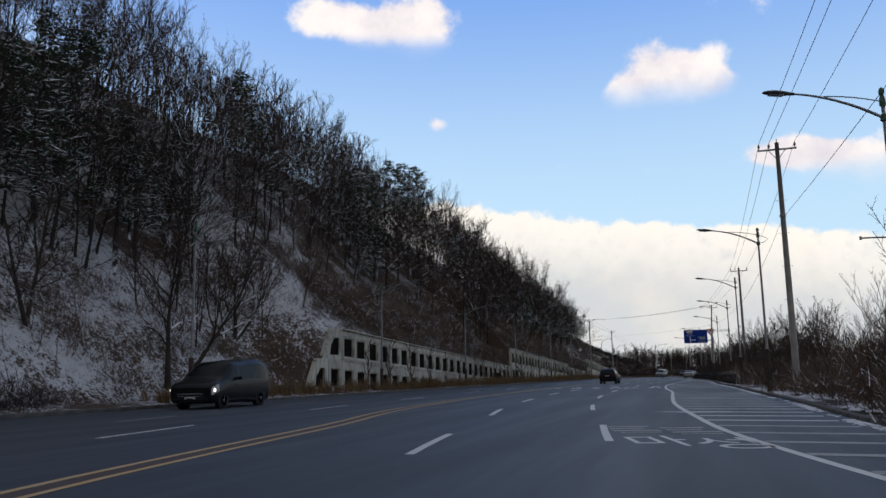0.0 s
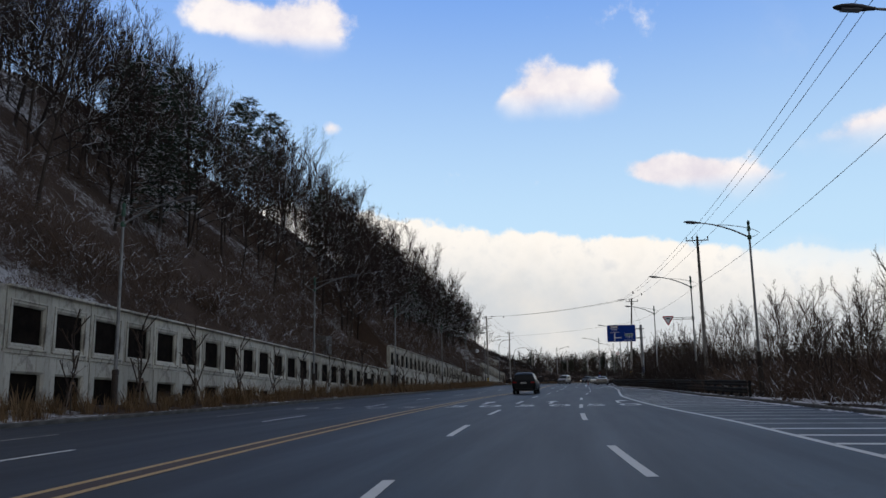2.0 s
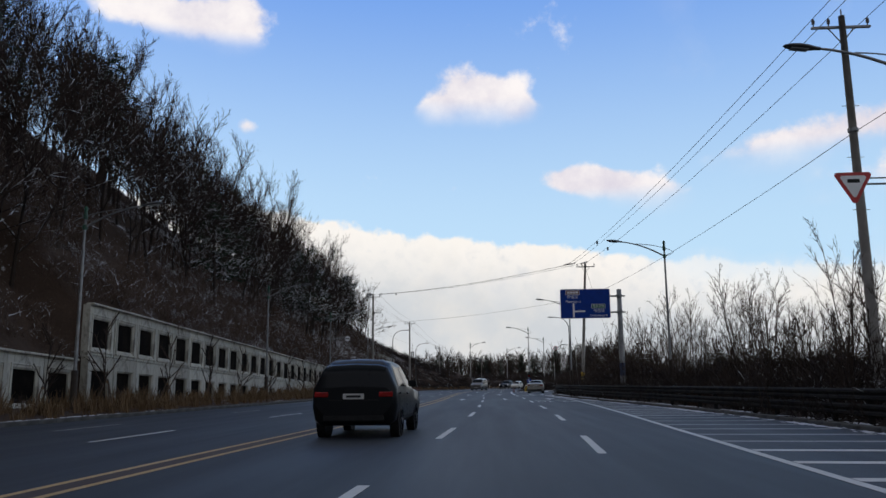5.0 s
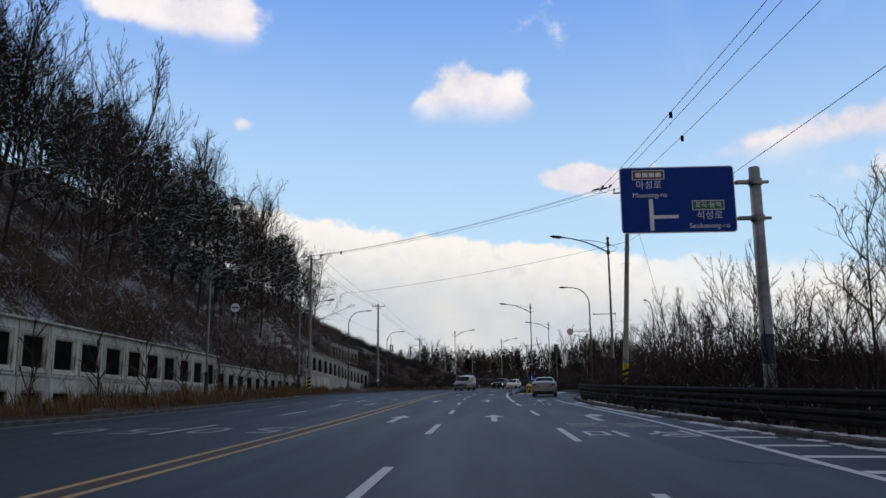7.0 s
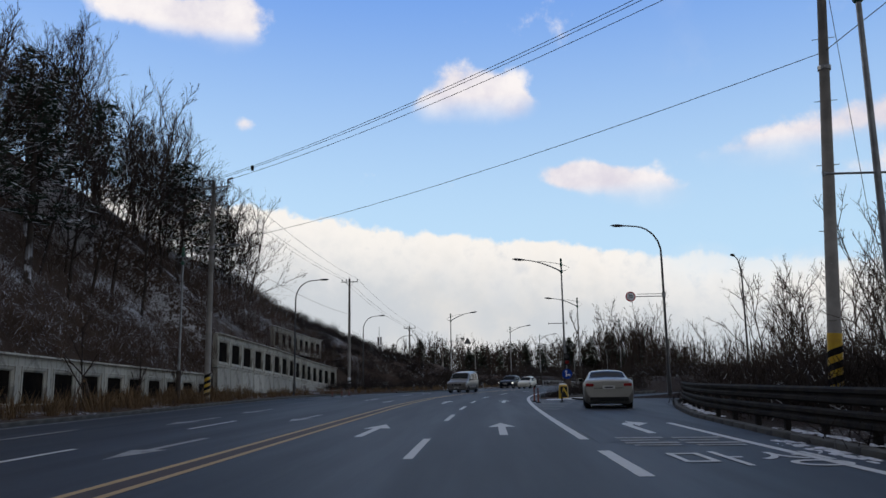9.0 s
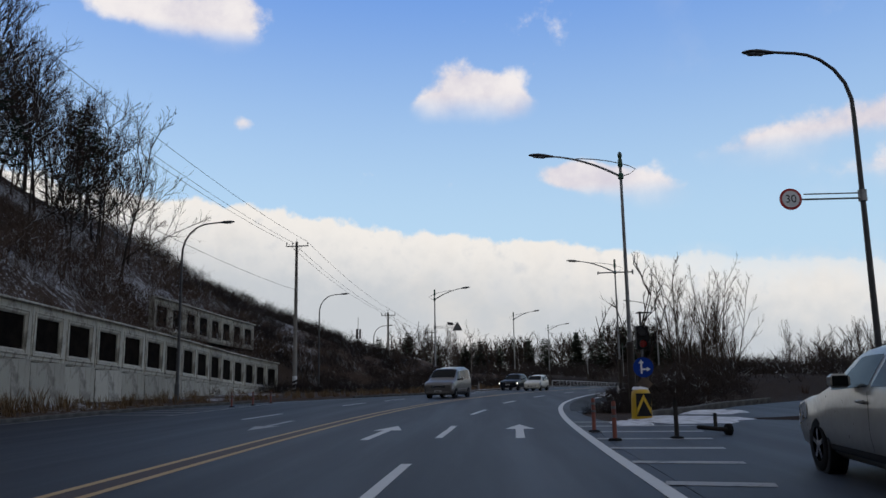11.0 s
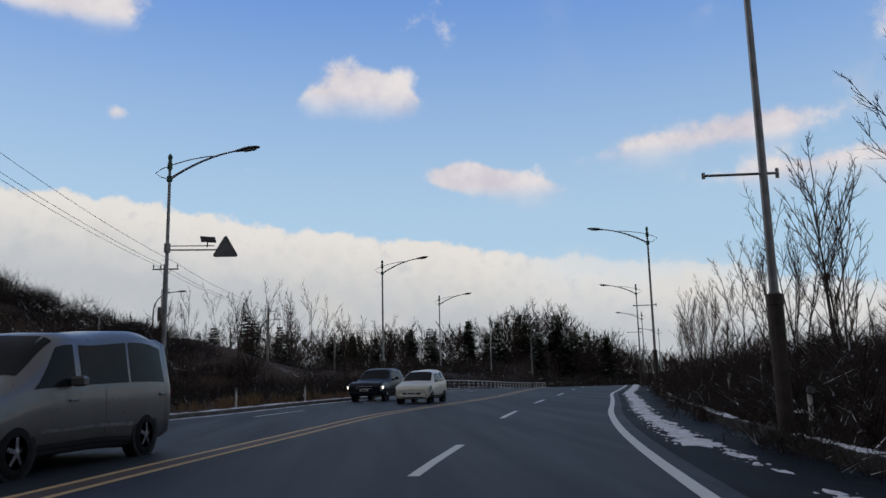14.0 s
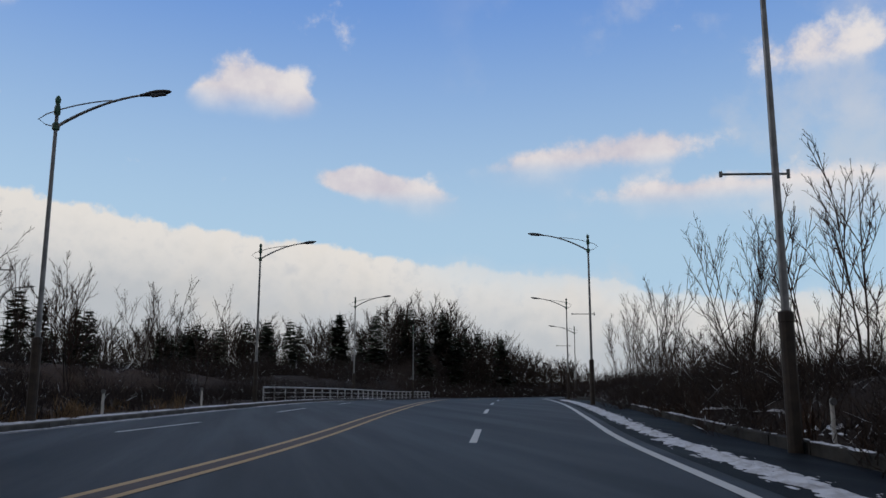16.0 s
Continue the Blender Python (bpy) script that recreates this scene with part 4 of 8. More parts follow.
for k in (0, 5, 6, 7, 8, 9, 10):
    part("banner_rod", rod, GALV, lamps_right[k], m=pose(0, 0, -0.45 if k == 7 else 0))


def gooseneck_lamp():
    L = thing("street_lamp", "slim dark street lamp with a curved gooseneck top", "street lamp", Matrix(), "gooseneck street lamps")
    pts = [(0, 0, -0.4), (0, 0, 1.2), (0, 0, 7.6)] + [(-1.5 + 1.5 * math.cos(a), 0, 7.9 + 1.6 * math.sin(a)) for a in (0.15, 0.45, 0.75, 1.05, 1.3, 1.5)] + [(-2.0, 0, 9.55)]
    part("pole", Mesh().tube(pts, [0.09, 0.085, 0.06, 0.055, 0.05, 0.047, 0.044, 0.042, 0.04, 0.038], 10), LAMP_GREY, L, smooth=True)
    part("base_sleeve", Mesh().tube([(0, 0, -0.3), (0, 0, 0.9), (0, 0, 0.96)], [0.12, 0.12, 0.09], 10), LAMP_GREY, L)
    h = part("head", head_mesh(), LAMP_GREY, L, "dark grey lamp head", True, pose(-1.95, 0, 9.53, 0, 3, 0))
    part("lens", Mesh().box((-0.5, 0, -0.052), (0.42, 0.2, 0.02), chamfer=0.008), GLASS_LENS, h, "clear lens")
    return L


neck = gooseneck_lamp()
neck.matrix_basis = pose(4.8, 180.6, 0.35, 0, 0, 0)
copy_thing(neck, pose(-21.5, 200.8, 0.25, 0, 0, 180))
copy_thing(neck, pose(-20.6, 232.2, -0.3, 0, 0, 174))
copy_thing(neck, pose(13.5, 193.5, 0.1, 0, 0, 60))
copy_thing(neck, pose(-20.5, 268, -0.8, 0, 0, 170))
copy_thing(neck, pose(-16, 300, -0.8, 0, 0, 165))


def utility_pole(height, arm_w, seed=0):
    P = thing("utility_pole", "tall grey concrete utility pole with a steel crossarm and insulators", "utility pole", Matrix(), "utility poles")
    part("pole", Mesh().tube([(0, 0, -0.8), (0, 0, height * 0.5), (0, 0, height)], [0.19, 0.15, 0.105], 14), POLE_CONC, P, smooth=True)
    part("crossarm", Mesh().box((0, 0.12, height - 0.35), (arm_w, 0.09, 0.09), chamfer=0.012), GALV, P, "galvanised crossarm")
    part("brace", Mesh().tube([(-0.45, 0.12, height - 0.36), (0, 0.12, height - 0.95)], 0.02, 6), GALV, P)
    part("brace", Mesh().tube([(0.45, 0.12, height - 0.36), (0, 0.12, height - 0.95)], 0.02, 6), GALV, P)
    ins = Mesh().tube([(0, 0, 0), (0, 0, 0.1), (0, 0, 0.11), (0, 0, 0.17), (0, 0, 0.18), (0, 0, 0.26), (0, 0, 0.3)], [0.02, 0.025, 0.06, 0.05, 0.065, 0.045, 0.02], 8).data("insulator", LAMP_GREY)
    for x in (-arm_w / 2 + 0.08, -arm_w / 2 + 0.6, arm_w / 2 - 0.08):
        part("insulator", ins, LAMP_GREY, P, m=pose(x, 0.12, height - 0.31))
    part("top_pin", Mesh().tube([(0, 0, height), (0, 0, height + 0.25)], 0.025, 6), GALV, P)
    part("collar", Mesh().tube([(0, 0, height * 0.69), (0, 0, height * 0.69 + 0.12)], 0.17, 12), GALV, P)
    step = Mesh().tube([(-0.28, 0, 0), (0.28, 0, 0)], 0.011, 5).data("step_bolt", GALV)
    for k in range(10):
        part("step_bolt", step, GALV, P, m=pose(0, 0, 3.0 + k * 0.9, 0, 0, 90 * (k % 2)))
    return P


pole_model = utility_pole(13.45, 2.0)
POLES = [(5.2, 45.1, 0.1, 0), (6.1, 100.2, 0.1, 0), (3.4, 156.2, 0.1, -25), (-21.9, 181.2, 0.0, -15), (-21.1, 225.0, -0.4, -3)]
pole_obs = []
for x, y, z, rz in POLES:
    m = pose(x, y, z, 0, 3.4 if rz == -25 else 0, 0) @ pose(0, 0, 0, 0, 0, rz)
    if not pole_obs:
        pole_model.matrix_basis = m
        pole_obs.append(pole_model)
    else:
        pole_obs.append(copy_thing(pole_model, m))
pole_low = utility_pole(9.9, 1.9)
pole_low.matrix_basis = pose(-17.4, 259, -0.1, 0, 0, -4)
copy_thing(pole_low, pose(-14.0, 292, -0.4, 0, 0, -4))
copy_thing(pole_low, pose(-8.0, 330, -1.2, 0, 0, -10))
# hazard sleeve on the pole beside the slip road
band = Mesh()
for k in range(5):
    a = 0.2 + 0.36 * k
    v = [(0.185 * math.cos(t), 0.185 * math.sin(t), z + 0.22 * t / math.pi) for t in (math.pi * j / 8 for j in range(-12, 5)) for z in (a, a + 0.18)]
    band.add(v, [(2 * j, 2 * j + 2, 2 * j + 3, 2 * j + 1) for j in range(16)])
for k in (2, 4):
    part("hazard_sleeve", Mesh().tube([(0, 0, 0.1), (0, 0, 2.1)], 0.181, 16), SIGN_YELLOW if k == 2 else SIGN_WHITE, pole_obs[k], "striped hazard sleeve")
    part("stripe", band, BLACK, pole_obs[k], "black slanting stripes")
# cable terminations where the line turns over the road
part("hazard_sleeve", Mesh().tube([(0, 0, 0.1), (0, 0, 1.6)], 0.181, 16), SIGN_YELLOW, pole_obs[3], "striped hazard sleeve")
part("stripe", band, BLACK, pole_obs[3], "black slanting stripes")


def span(a, b, sag, r=0.013, name="power_cable"):
    a, b = Vector(a), Vector(b)
    mid = (a + b) / 2
    pts = [a.lerp(b, t) - Vector((0, 0, 4 * sag * t * (1 - t))) - mid for t in (i / 14 for i in range(15))]
    ob = new(name, Mesh().tube(pts, r, 5).data(name, WIRE, True))
    ob.matrix_basis = pose(*mid)
    tagged(ob, "thin black overhead cable strung between poles", "cable", "overhead cables")
    return ob


def arm_ends(k):
    x, y, z, rz = POLES[k]
    a = radians(rz)
    return [(x + u * math.cos(a), y + u * math.sin(a), z + 13.45) for u in (-0.92, -0.4, 0.92)]


start = [(6.0 + d, -12, 13.4) for d in (-0.9, -0.4, 0.9)]
chain = [start] + [arm_ends(k) for k in range(5)]
chain.append([(-17.4 + u, 259, 9.85) for u in (-0.85, -0.35, 0.85)])
chain.append([(-14.0 + u, 292, 9.5) for u in (-0.85, -0.35, 0.85)])
for p, q in zip(chain[:-1], chain[1:]):
    for a, b in zip(p, q):
        span(a, b, 0.55 if (Vector(a) - Vector(b)).length < 60 else 0.8)
for k in (2, 3):
    home = pole_obs[k].matrix_basis.inverted()
    for i in range(3):
        at = Vector(chain[k + 1][i])
        ends = []
        for other in (chain[k][i], chain[k + 2][i]):
            d = (Vector(other) - at).normalized()
            ends.append(at + d * 0.75)
            part("strain_insulator", Mesh().tube([at + d * t for t in (0.05, 0.15, 0.17, 0.3, 0.32, 0.45, 0.47, 0.6, 0.62, 0.75)], [0.02, 0.03, 0.07, 0.055, 0.07, 0.055, 0.07, 0.055, 0.03, 0.02], 8), LAMP_GREY, pole_obs[k], "dark strain insulator", True, home)
        drop = (ends[0] + ends[1]) / 2 - Vector((0, 0, 0.7))
        part("jumper", Mesh().tube([ends[0] * (1 - t) ** 2 + drop * 2 * t * (1 - t) + ends[1] * t * t for t in (j / 8 for j in range(9))], 0.013, 5), WIRE, pole_obs[k], "slack jumper wire", True, home)
low = [(6.2, -12, 9.3), (5.2, 45.1, 9.35), (6.1, 100.2, 9.35), (4.0, 156.2, 9.9), (-21.9, 181.2, 9.5), (-21.1, 225, 8.9)]
for a, b in zip(low[:-1], low[1:]):
    span(a, b, 0.5, 0.012, "telephone_cable")
span((4.15, 156.2, 13.2), (9.0, 164, 0.6), 0.05, 0.01, "guy_wire")
tag_m = Mesh().box((0, 0, 0), (0.16, 0.04, 0.3), chamfer=0.01)
for p, q, t in ((chain[3][0], chain[4][0], 0.82), (chain[2][0], chain[3][0], 0.72), (chain[2][2], chain[3][2], 0.8)):
    c = Vector(p).lerp(Vector(q), t) - Vector((0, 0, 4 * 0.55 * t * (1 - t) + 0.12))
    tagged(new("cable_marker", tag_m.data("cable_marker", BLACK)), "small dark marker plate hanging on an overhead cable", "cable marker").matrix_basis = pose(*c, 0, 0, 20)


NOTICE_BLUE = material("dull_blue_notice", (0.015, 0.03, 0.09), (0.05, 0.06, 0.09), 3.0, rough=0.6)


# direction sign on its mast
def direction_sign():
    S = thing("direction_sign", "large blue road direction sign on a single grey steel mast", "road sign", pose(3.26, 130.9, 0))
    part("mast", Mesh().tube([(0, 0, -0.5), (0, 0, 4), (0, 0, 7.75), (0, 0, 7.78)], [0.2, 0.185, 0.17, 0.1], 16), GALV, S, smooth=True)
    for z in (7.28, 6.12):
        b = part("bracket", Mesh().box((-0.36, -0.02, z), (0.5, 0.14, 0.12), chamfer=0.015).tube([(0, 0, z - 0.09), (0, 0, z + 0.09)], 0.215, 16).box((0.3, 0, z), (0.24, 0.08, 0.09), chamfer=0.01), GALV, S, "bolted mast bracket")
        part("bolt", Mesh().tube([(-0.2, -0.25, z), (-0.2, 0.25, z)], 0.02, 6), GALV, b)
    part("rail", Mesh().box((-2.2, 0.03, 7.28), (3.3, 0.05, 0.08)), GALV, S)
    part("rail", Mesh().box((-2.2, 0.03, 6.12), (3.3, 0.05, 0.08)), GALV, S)
    r, w, h = 0.12, 1.79, 1.07
    out = lambda w, h, r: [(sx * (w - r) + r * math.cos(a), sy * (h - r) + r * math.sin(a)) for sx, sy, a0 in ((1, 1, 0), (-1, 1, math.pi / 2), (-1, -1, math.pi), (1, -1, 1.5 * math.pi)) for a in (a0 + i * math.pi / 8 for i in range(5))]
    face = pose(-2.45, -0.05, 6.76, 90, 0, 0)
    pl = part("panel", Mesh().prism(out(w, h, r), -0.03, 0.0), SIGN_WHITE, S, "white-edged backing panel", m=face)
    part("face", Mesh().prism(out(w - 0.03, h - 0.03, r - 0.02), 0.001, 0.005), SIGN_BLUE, pl, "blue reflective face")
    k, cx, cy = 3.58 / 198, 1198, 353.5
    at = lambda px, py, z=0.009: pose((px - cx) * k, (cy - py) * k, z)
    for s, size, px, py, mat in (("마성로", 0.30, 1149, 327, SIGN_WHITE), ("Maseong-ro", 0.225, 1150, 345, SIGN_WHITE), ("석성로", 0.30, 1251, 383, SIGN_WHITE), ("Seokseong-ro", 0.225, 1250, 401, SIGN_WHITE)):
        part("lettering", text_data(s, size, mat), mat, pl, "white lettering", m=at(px, py))
    bar = lambda px0, px1, py0, py1, z0, z1: Mesh().box(((px0 + px1 - 2 * cx) / 2 * k, (2 * cy - py0 - py1) / 2 * k, (z0 + z1) / 2), ((px1 - px0) * k, (py1 - py0) * k, z1 - z0))
    part("arrow", bar(1148, 1155, 352, 408, 0.006, 0.010).box(((1176 - cx) * k, (cy - 384) * k, 0.008), (43 * k, 6 * k, 0.004)), SIGN_WHITE, pl, "white junction diagram")
    for x0, x1, y0, y1, mat in ((1121, 1177, 300, 317, SIGN_BROWN), (1222, 1277, 356, 373, SIGN_GREEN)):
        part("box_edge", bar(x0, x1, y0, y1, 0.006, 0.008), SIGN_WHITE, pl)
        part("box", bar(x0 + 1.2, x1 - 1.2, y0 + 1.2, y1 - 1.2, 0.008, 0.011), mat, pl, "coloured place box")
        if mat is SIGN_GREEN:
            part("lettering", text_data("포곡·동백", 0.21, SIGN_WHITE), SIGN_WHITE, pl, "white lettering", m=at(1249.5, 364.5, 0.013))
            continue
        q = (x1 - x0 - 10) / 4
        for i in range(4):
            part("writing_bar", bar(x0 + 5 + i * q + 1, x0 + 5 + (i + 1) * q - 1, y0 + 4.5, y1 - 4.5, 0.011, 0.013), SIGN_WHITE, pl, "white bar of writing")
    part("notice", Mesh().tube([(0, 0, 1.6), (0, 0, 2.5)], 0.196, 16), NOTICE_BLUE, S, "blue notice wrapped round the mast")
    return S


direction_sign()


def arm_sign(parent, length, z, name="sign_arm"):
    return part(name, Mesh().tube([(0, 0, z), (length, 0, z)], 0.025, 8).tube([(0, 0, z + 0.14), (length * 0.8, 0, z + 0.14)], 0.018, 6), GALV, parent)


def tri(r, thick, up=True, m=None):
    a = [math.pi / 2 + i * 2 * math.pi / 3 + (0 if up else math.pi) for i in range(3)]
    pts = []
    for t in a:
        c = Vector((math.cos(t), math.sin(t))) * (r * 0.86)
        pts += [(c.x + r * 0.14 * math.cos(t + d), c.y + r * 0.14 * math.sin(t + d)) for d in (-0.9, -0.3, 0.3, 0.9)]
    return Mesh().prism(pts, 0, thick, m)


def mounted_sign(name, label, x, y, z, px, kind):
    """A sign on a side arm from a lamp pole at px."""
    S = thing(name, label, "traffic sign", pose(px, y, 0))
    dx = x - px
    arm_sign(S, dx, z)
    part("clamp", Mesh().tube([(0, 0, z - 0.08), (0, 0, z + 0.22)], 0.11, 12), GALV, S)
    f = pose(dx, -0.06, z, 90, 0, 0)
    if kind == "yield":
        b = part("plate", tri(0.47, 0.02, False), SIGN_RED, S, "red-edged plate", m=f)
        part("face", tri(0.33, 0.004, False, pose(0, 0, 0.021)), SIGN_WHITE, b, "pale centre")
        part("writing_bar", Mesh().box((0, 0.06, 0.028), (0.28, 0.09, 0.004)), TRIM_BLACK, b, "dark bar of writing")
    elif kind == "speed":
        b = part("plate", Mesh().disc(0.29, 0.02, 32), SIGN_RED, S, "red ring", m=f)
        part("face", Mesh().disc(0.225, 0.004, 32, pose(0, 0, 0.021)), SIGN_WHITE, b, "white face")
        part("lettering", text_data("30", 0.3, TRIM_BLACK), TRIM_BLACK, b, "black numerals", m=pose(0, 0, 0.028))
    elif kind == "bar":
        b = part("plate", Mesh().disc(0.31, 0.02, 32), TRIM_BLACK, S, "dark rim", m=f)
        part("face", Mesh().disc(0.28, 0.004, 32, pose(0, 0, 0.021)), SIGN_WHITE, b, "white face")
        part("mark", Mesh().box((0, 0, 0.03), (0.4, 0.09, 0.006)), TRIM_BLACK, b, "black bar")
    else:
        b = part("plate", tri(0.46, 0.02, True), SIGN_BACK, S, "bare grey sign back", m=f)
        part("rib", Mesh().box((0, -0.12, -0.02), (0.62, 0.04, 0.03)), GALV, b)
        part("rib", Mesh().box((0, 0.1, -0.02), (0.34, 0.04, 0.03)), GALV, b)
        sp = part("solar_panel", Mesh().box((0, 0, 0), (0.5, 0.36, 0.03), chamfer=0.006), TRIM_BLACK, S, "small dark solar panel", m=pose(dx - 0.6, 0, z + 0.36, 40, 0, 20))
        part("bracket", Mesh().tube([(0, 0, -0.3), (0, 0, 0)], 0.02, 6), GALV, sp)
    return S


mounted_sign("yield_sign", "red-edged triangular yield sign on an arm from a lamp pole", 2.2, 92.4, 5.64, 4.12, "yield")
mounted_sign("speed_limit_sign", "round red-ringed speed limit sign on a lamp pole arm", 2.9, 180.6, 5.74, 4.8, "speed")
mounted_sign("restriction_sign", "round white sign with a black bar on a lamp pole arm", -20.53, 153.8, 5.8, -22.5, "bar")
mounted_sign("warning_sign", "grey back of a triangular warning sign with a solar panel", -7.55, 227.8, 5.64, -9.5, "back")


# traffic island
def crash_cushion():
    C = thing("crash_cushion", "yellow plastic crash cushion with black chevrons and snow on top", "crash cushion", pose(-0.98, 182.3, -0.05))
    out = [(0.27 * math.cos(a), 0.34 * math.sin(a)) for a in (2 * math.pi * i / 20 for i in range(20))]
    m = Mesh()
    for z, s in ((0, 1.0), (0.08, 1.04), (0.62, 0.98), (0.78, 0.92), (0.86, 0.76), (0.9, 0.4)):
        m.v += [(x * s, y * s, z) for x, y in out]
    m.f = [(r * 20 + i, r * 20 + (i + 1) % 20, (r + 1) * 20 + (i + 1) % 20, (r + 1) * 20 + i) for r in range(5) for i in range(20)] + [tuple(range(100, 120))]
    part("body", m, SIGN_YELLOW, C, smooth=True)
    f = part("front_panel", Mesh().box((0, -0.345, 0.45), (0.4, 0.03, 0.62), chamfer=0.01), TRIM_BLACK, C, "black panel")
    for s in (-1, 1):
        part("chevron", Mesh().add([(0, -0.366, 0.74), (0, -0.366, 0.58), (s * 0.19, -0.366, 0.18), (s * 0.19, -0.366, 0.34), (0, -0.361, 0.74), (0, -0.361, 0.58), (s * 0.19, -0.361, 0.18), (s * 0.19, -0.361, 0.34)], [(0, 1, 2, 3), (7, 6, 5, 4), (0, 3, 7, 4), (1, 5, 6, 2)]), SIGN_YELLOW, f, "yellow chevron stroke")
    part("snow_cap", Mesh().tube([(0, 0, 0.86), (0.0, 0, 0.92), (0.01, 0, 0.95)], [0.24, 0.19, 0.06], 14), SNOW, C, "cap of snow", True)


crash_cushion()


def red_post(label="faded red flexible lane post", dark=False):
    P = thing("lane_post", label, "bollard", Matrix(), "lane posts")
    part("tube", Mesh().tube([(0, 0, 0.03), (0, 0, 0.06), (0, 0, 0.7), (0, 0, 0.72)], [0.07, 0.042, 0.04, 0.02], 12), RAIL_DARK if dark else POST_RED, P, smooth=True)
    part("foot", Mesh().tube([(0, 0, -0.02), (0, 0, 0.035), (0, 0, 0.05)], [0.13, 0.12, 0.07], 14), BLACK, P, "black rubber foot")
    if not dark:
        for z in (0.42, 0.58):
            part("band", Mesh().tube([(0, 0, z), (0, 0, z + 0.05)], 0.0425, 12), SIGN_BACK, P, "grey reflective band")
    return P


post_a = red_post()
posts = [(-3.0, 177.2), (-2.95, 174.8), (-17.9, 198.8), (-17.6, 201.4), (-17.6, 204.9)]
post_a.matrix_basis = pose(*posts[0], 0)
for x, y in posts[1:]:
    copy_thing(post_a, pose(x, y, 0))
post_b = red_post("dirty dark lane post beside the slip road", True)
post_b.matrix_basis = pose(-1.75, 175.1, 0.0)
copy_thing(post_b, pose(-0.4, 177.3, -0.35))
copy_thing(post_b, pose(-0.55, 175.9, 0.1, 0, 84, 200))


def island_signal():
    S = thing("signal_post", "dark warning signal head over a round blue sign on a post", "traffic signal", pose(-0.56, 183.9, -0.28))
    part("post", Mesh().tube([(0, 0, -0.3), (0, 0, 3.4)], 0.035, 10), GALV, S, smooth=True)
    h = part("signal_head", Mesh().box((0, -0.12, 2.6), (0.36, 0.2, 0.72), chamfer=0.03), TRIM_BLACK, S, "black signal head")
    for z in (2.78, 2.42):
        part("visor", Mesh().tube([(0, -0.22, z), (0, -0.36, z - 0.01)], 0.13, 14, False), TRIM_BLACK, h)
        part("lens", Mesh().disc(0.115, 0.01, 20, pose(0, -0.222, z, 90, 0, 0)), TAIL_RED if z < 2.5 else LAMP_GREY, h, "dull lens")
    part("solar_panel", Mesh().box((0.1, 0, 3.36), (0.4, 0.3, 0.03), pose(0, 0, 0), 0.006), TRIM_BLACK, S, "small dark solar panel")
    b = part("round_sign", Mesh().disc(0.3, 0.02, 32), SIGN_BLUE, S, "round blue plate", m=pose(0, -0.06, 1.72, 90, 0, 0))
    a = Mesh().box((-0.06, -0.03, 0.024), (0.05, 0.32, 0.004)).add([(-0.14, 0.12, 0.022), (0.02, 0.12, 0.022), (-0.06, 0.23, 0.022), (-0.14, 0.12, 0.026), (0.02, 0.12, 0.026), (-0.06, 0.23, 0.026)], [(3, 4, 5), (2, 1, 0), (0, 1, 4, 3), (1, 2, 5, 4), (2, 0, 3, 5)])
    a.box((0.03, -0.06, 0.024), (0.16, 0.05, 0.004)).add([(0.1, -0.13, 0.022), (0.1, 0.01, 0.022), (0.21, -0.06, 0.022), (0.1, -0.13, 0.026), (0.1, 0.01, 0.026), (0.21, -0.06, 0.026)], [(3, 5, 4), (0, 1, 2), (0, 3, 4, 1), (1, 4, 5, 2), (2, 5, 3, 0)])
    part("arrow", a, SIGN_WHITE, b, "white straight and right arrows")
    part("board", Mesh().box((0, 0, 0), (0.34, 0.02, 0.34), pose(0.02, -0.05, 1.22, 0, 45, 0), 0.004), WOOD, S, "faded orange diamond board")


island_signal()


def delineator():
    D = thing("delineator", "slim white roadside delineator post", "delineator", Matrix(), "delineator posts")
    part("post", Mesh().tube([(0, 0, -0.2), (0, 0, 0.78), (0, 0, 0.8)], [0.045, 0.04, 0.02], 10), DIRTY_POST, D, smooth=True)
    part("reflector", Mesh().disc(0.075, 0.03, 16, pose(0, -0.03, 0.74, 90, 0, 0)), SIGN_BACK, D, "round grey reflector")
    return D


dl = delineator()
spots = [(float(GUTTER_R(y)) + o, y) for y, o in ((203, 0.6), (213.6, 0.9), (227, 1.9), (232, 1.4), (243, 1.4), (256, 1.4))] + [(float(EDGE_L(y)) - 0.9, y) for y in (234, 241.5, 249, 257, 265)] + [(-23.2, 88), (-22.0, 160.5)]
dl.matrix_basis = pose(*spots[0], ground_at(*spots[0]))
for x, y in spots[1:]:
    copy_thing(dl, pose(x, y, ground_at(x, y)))


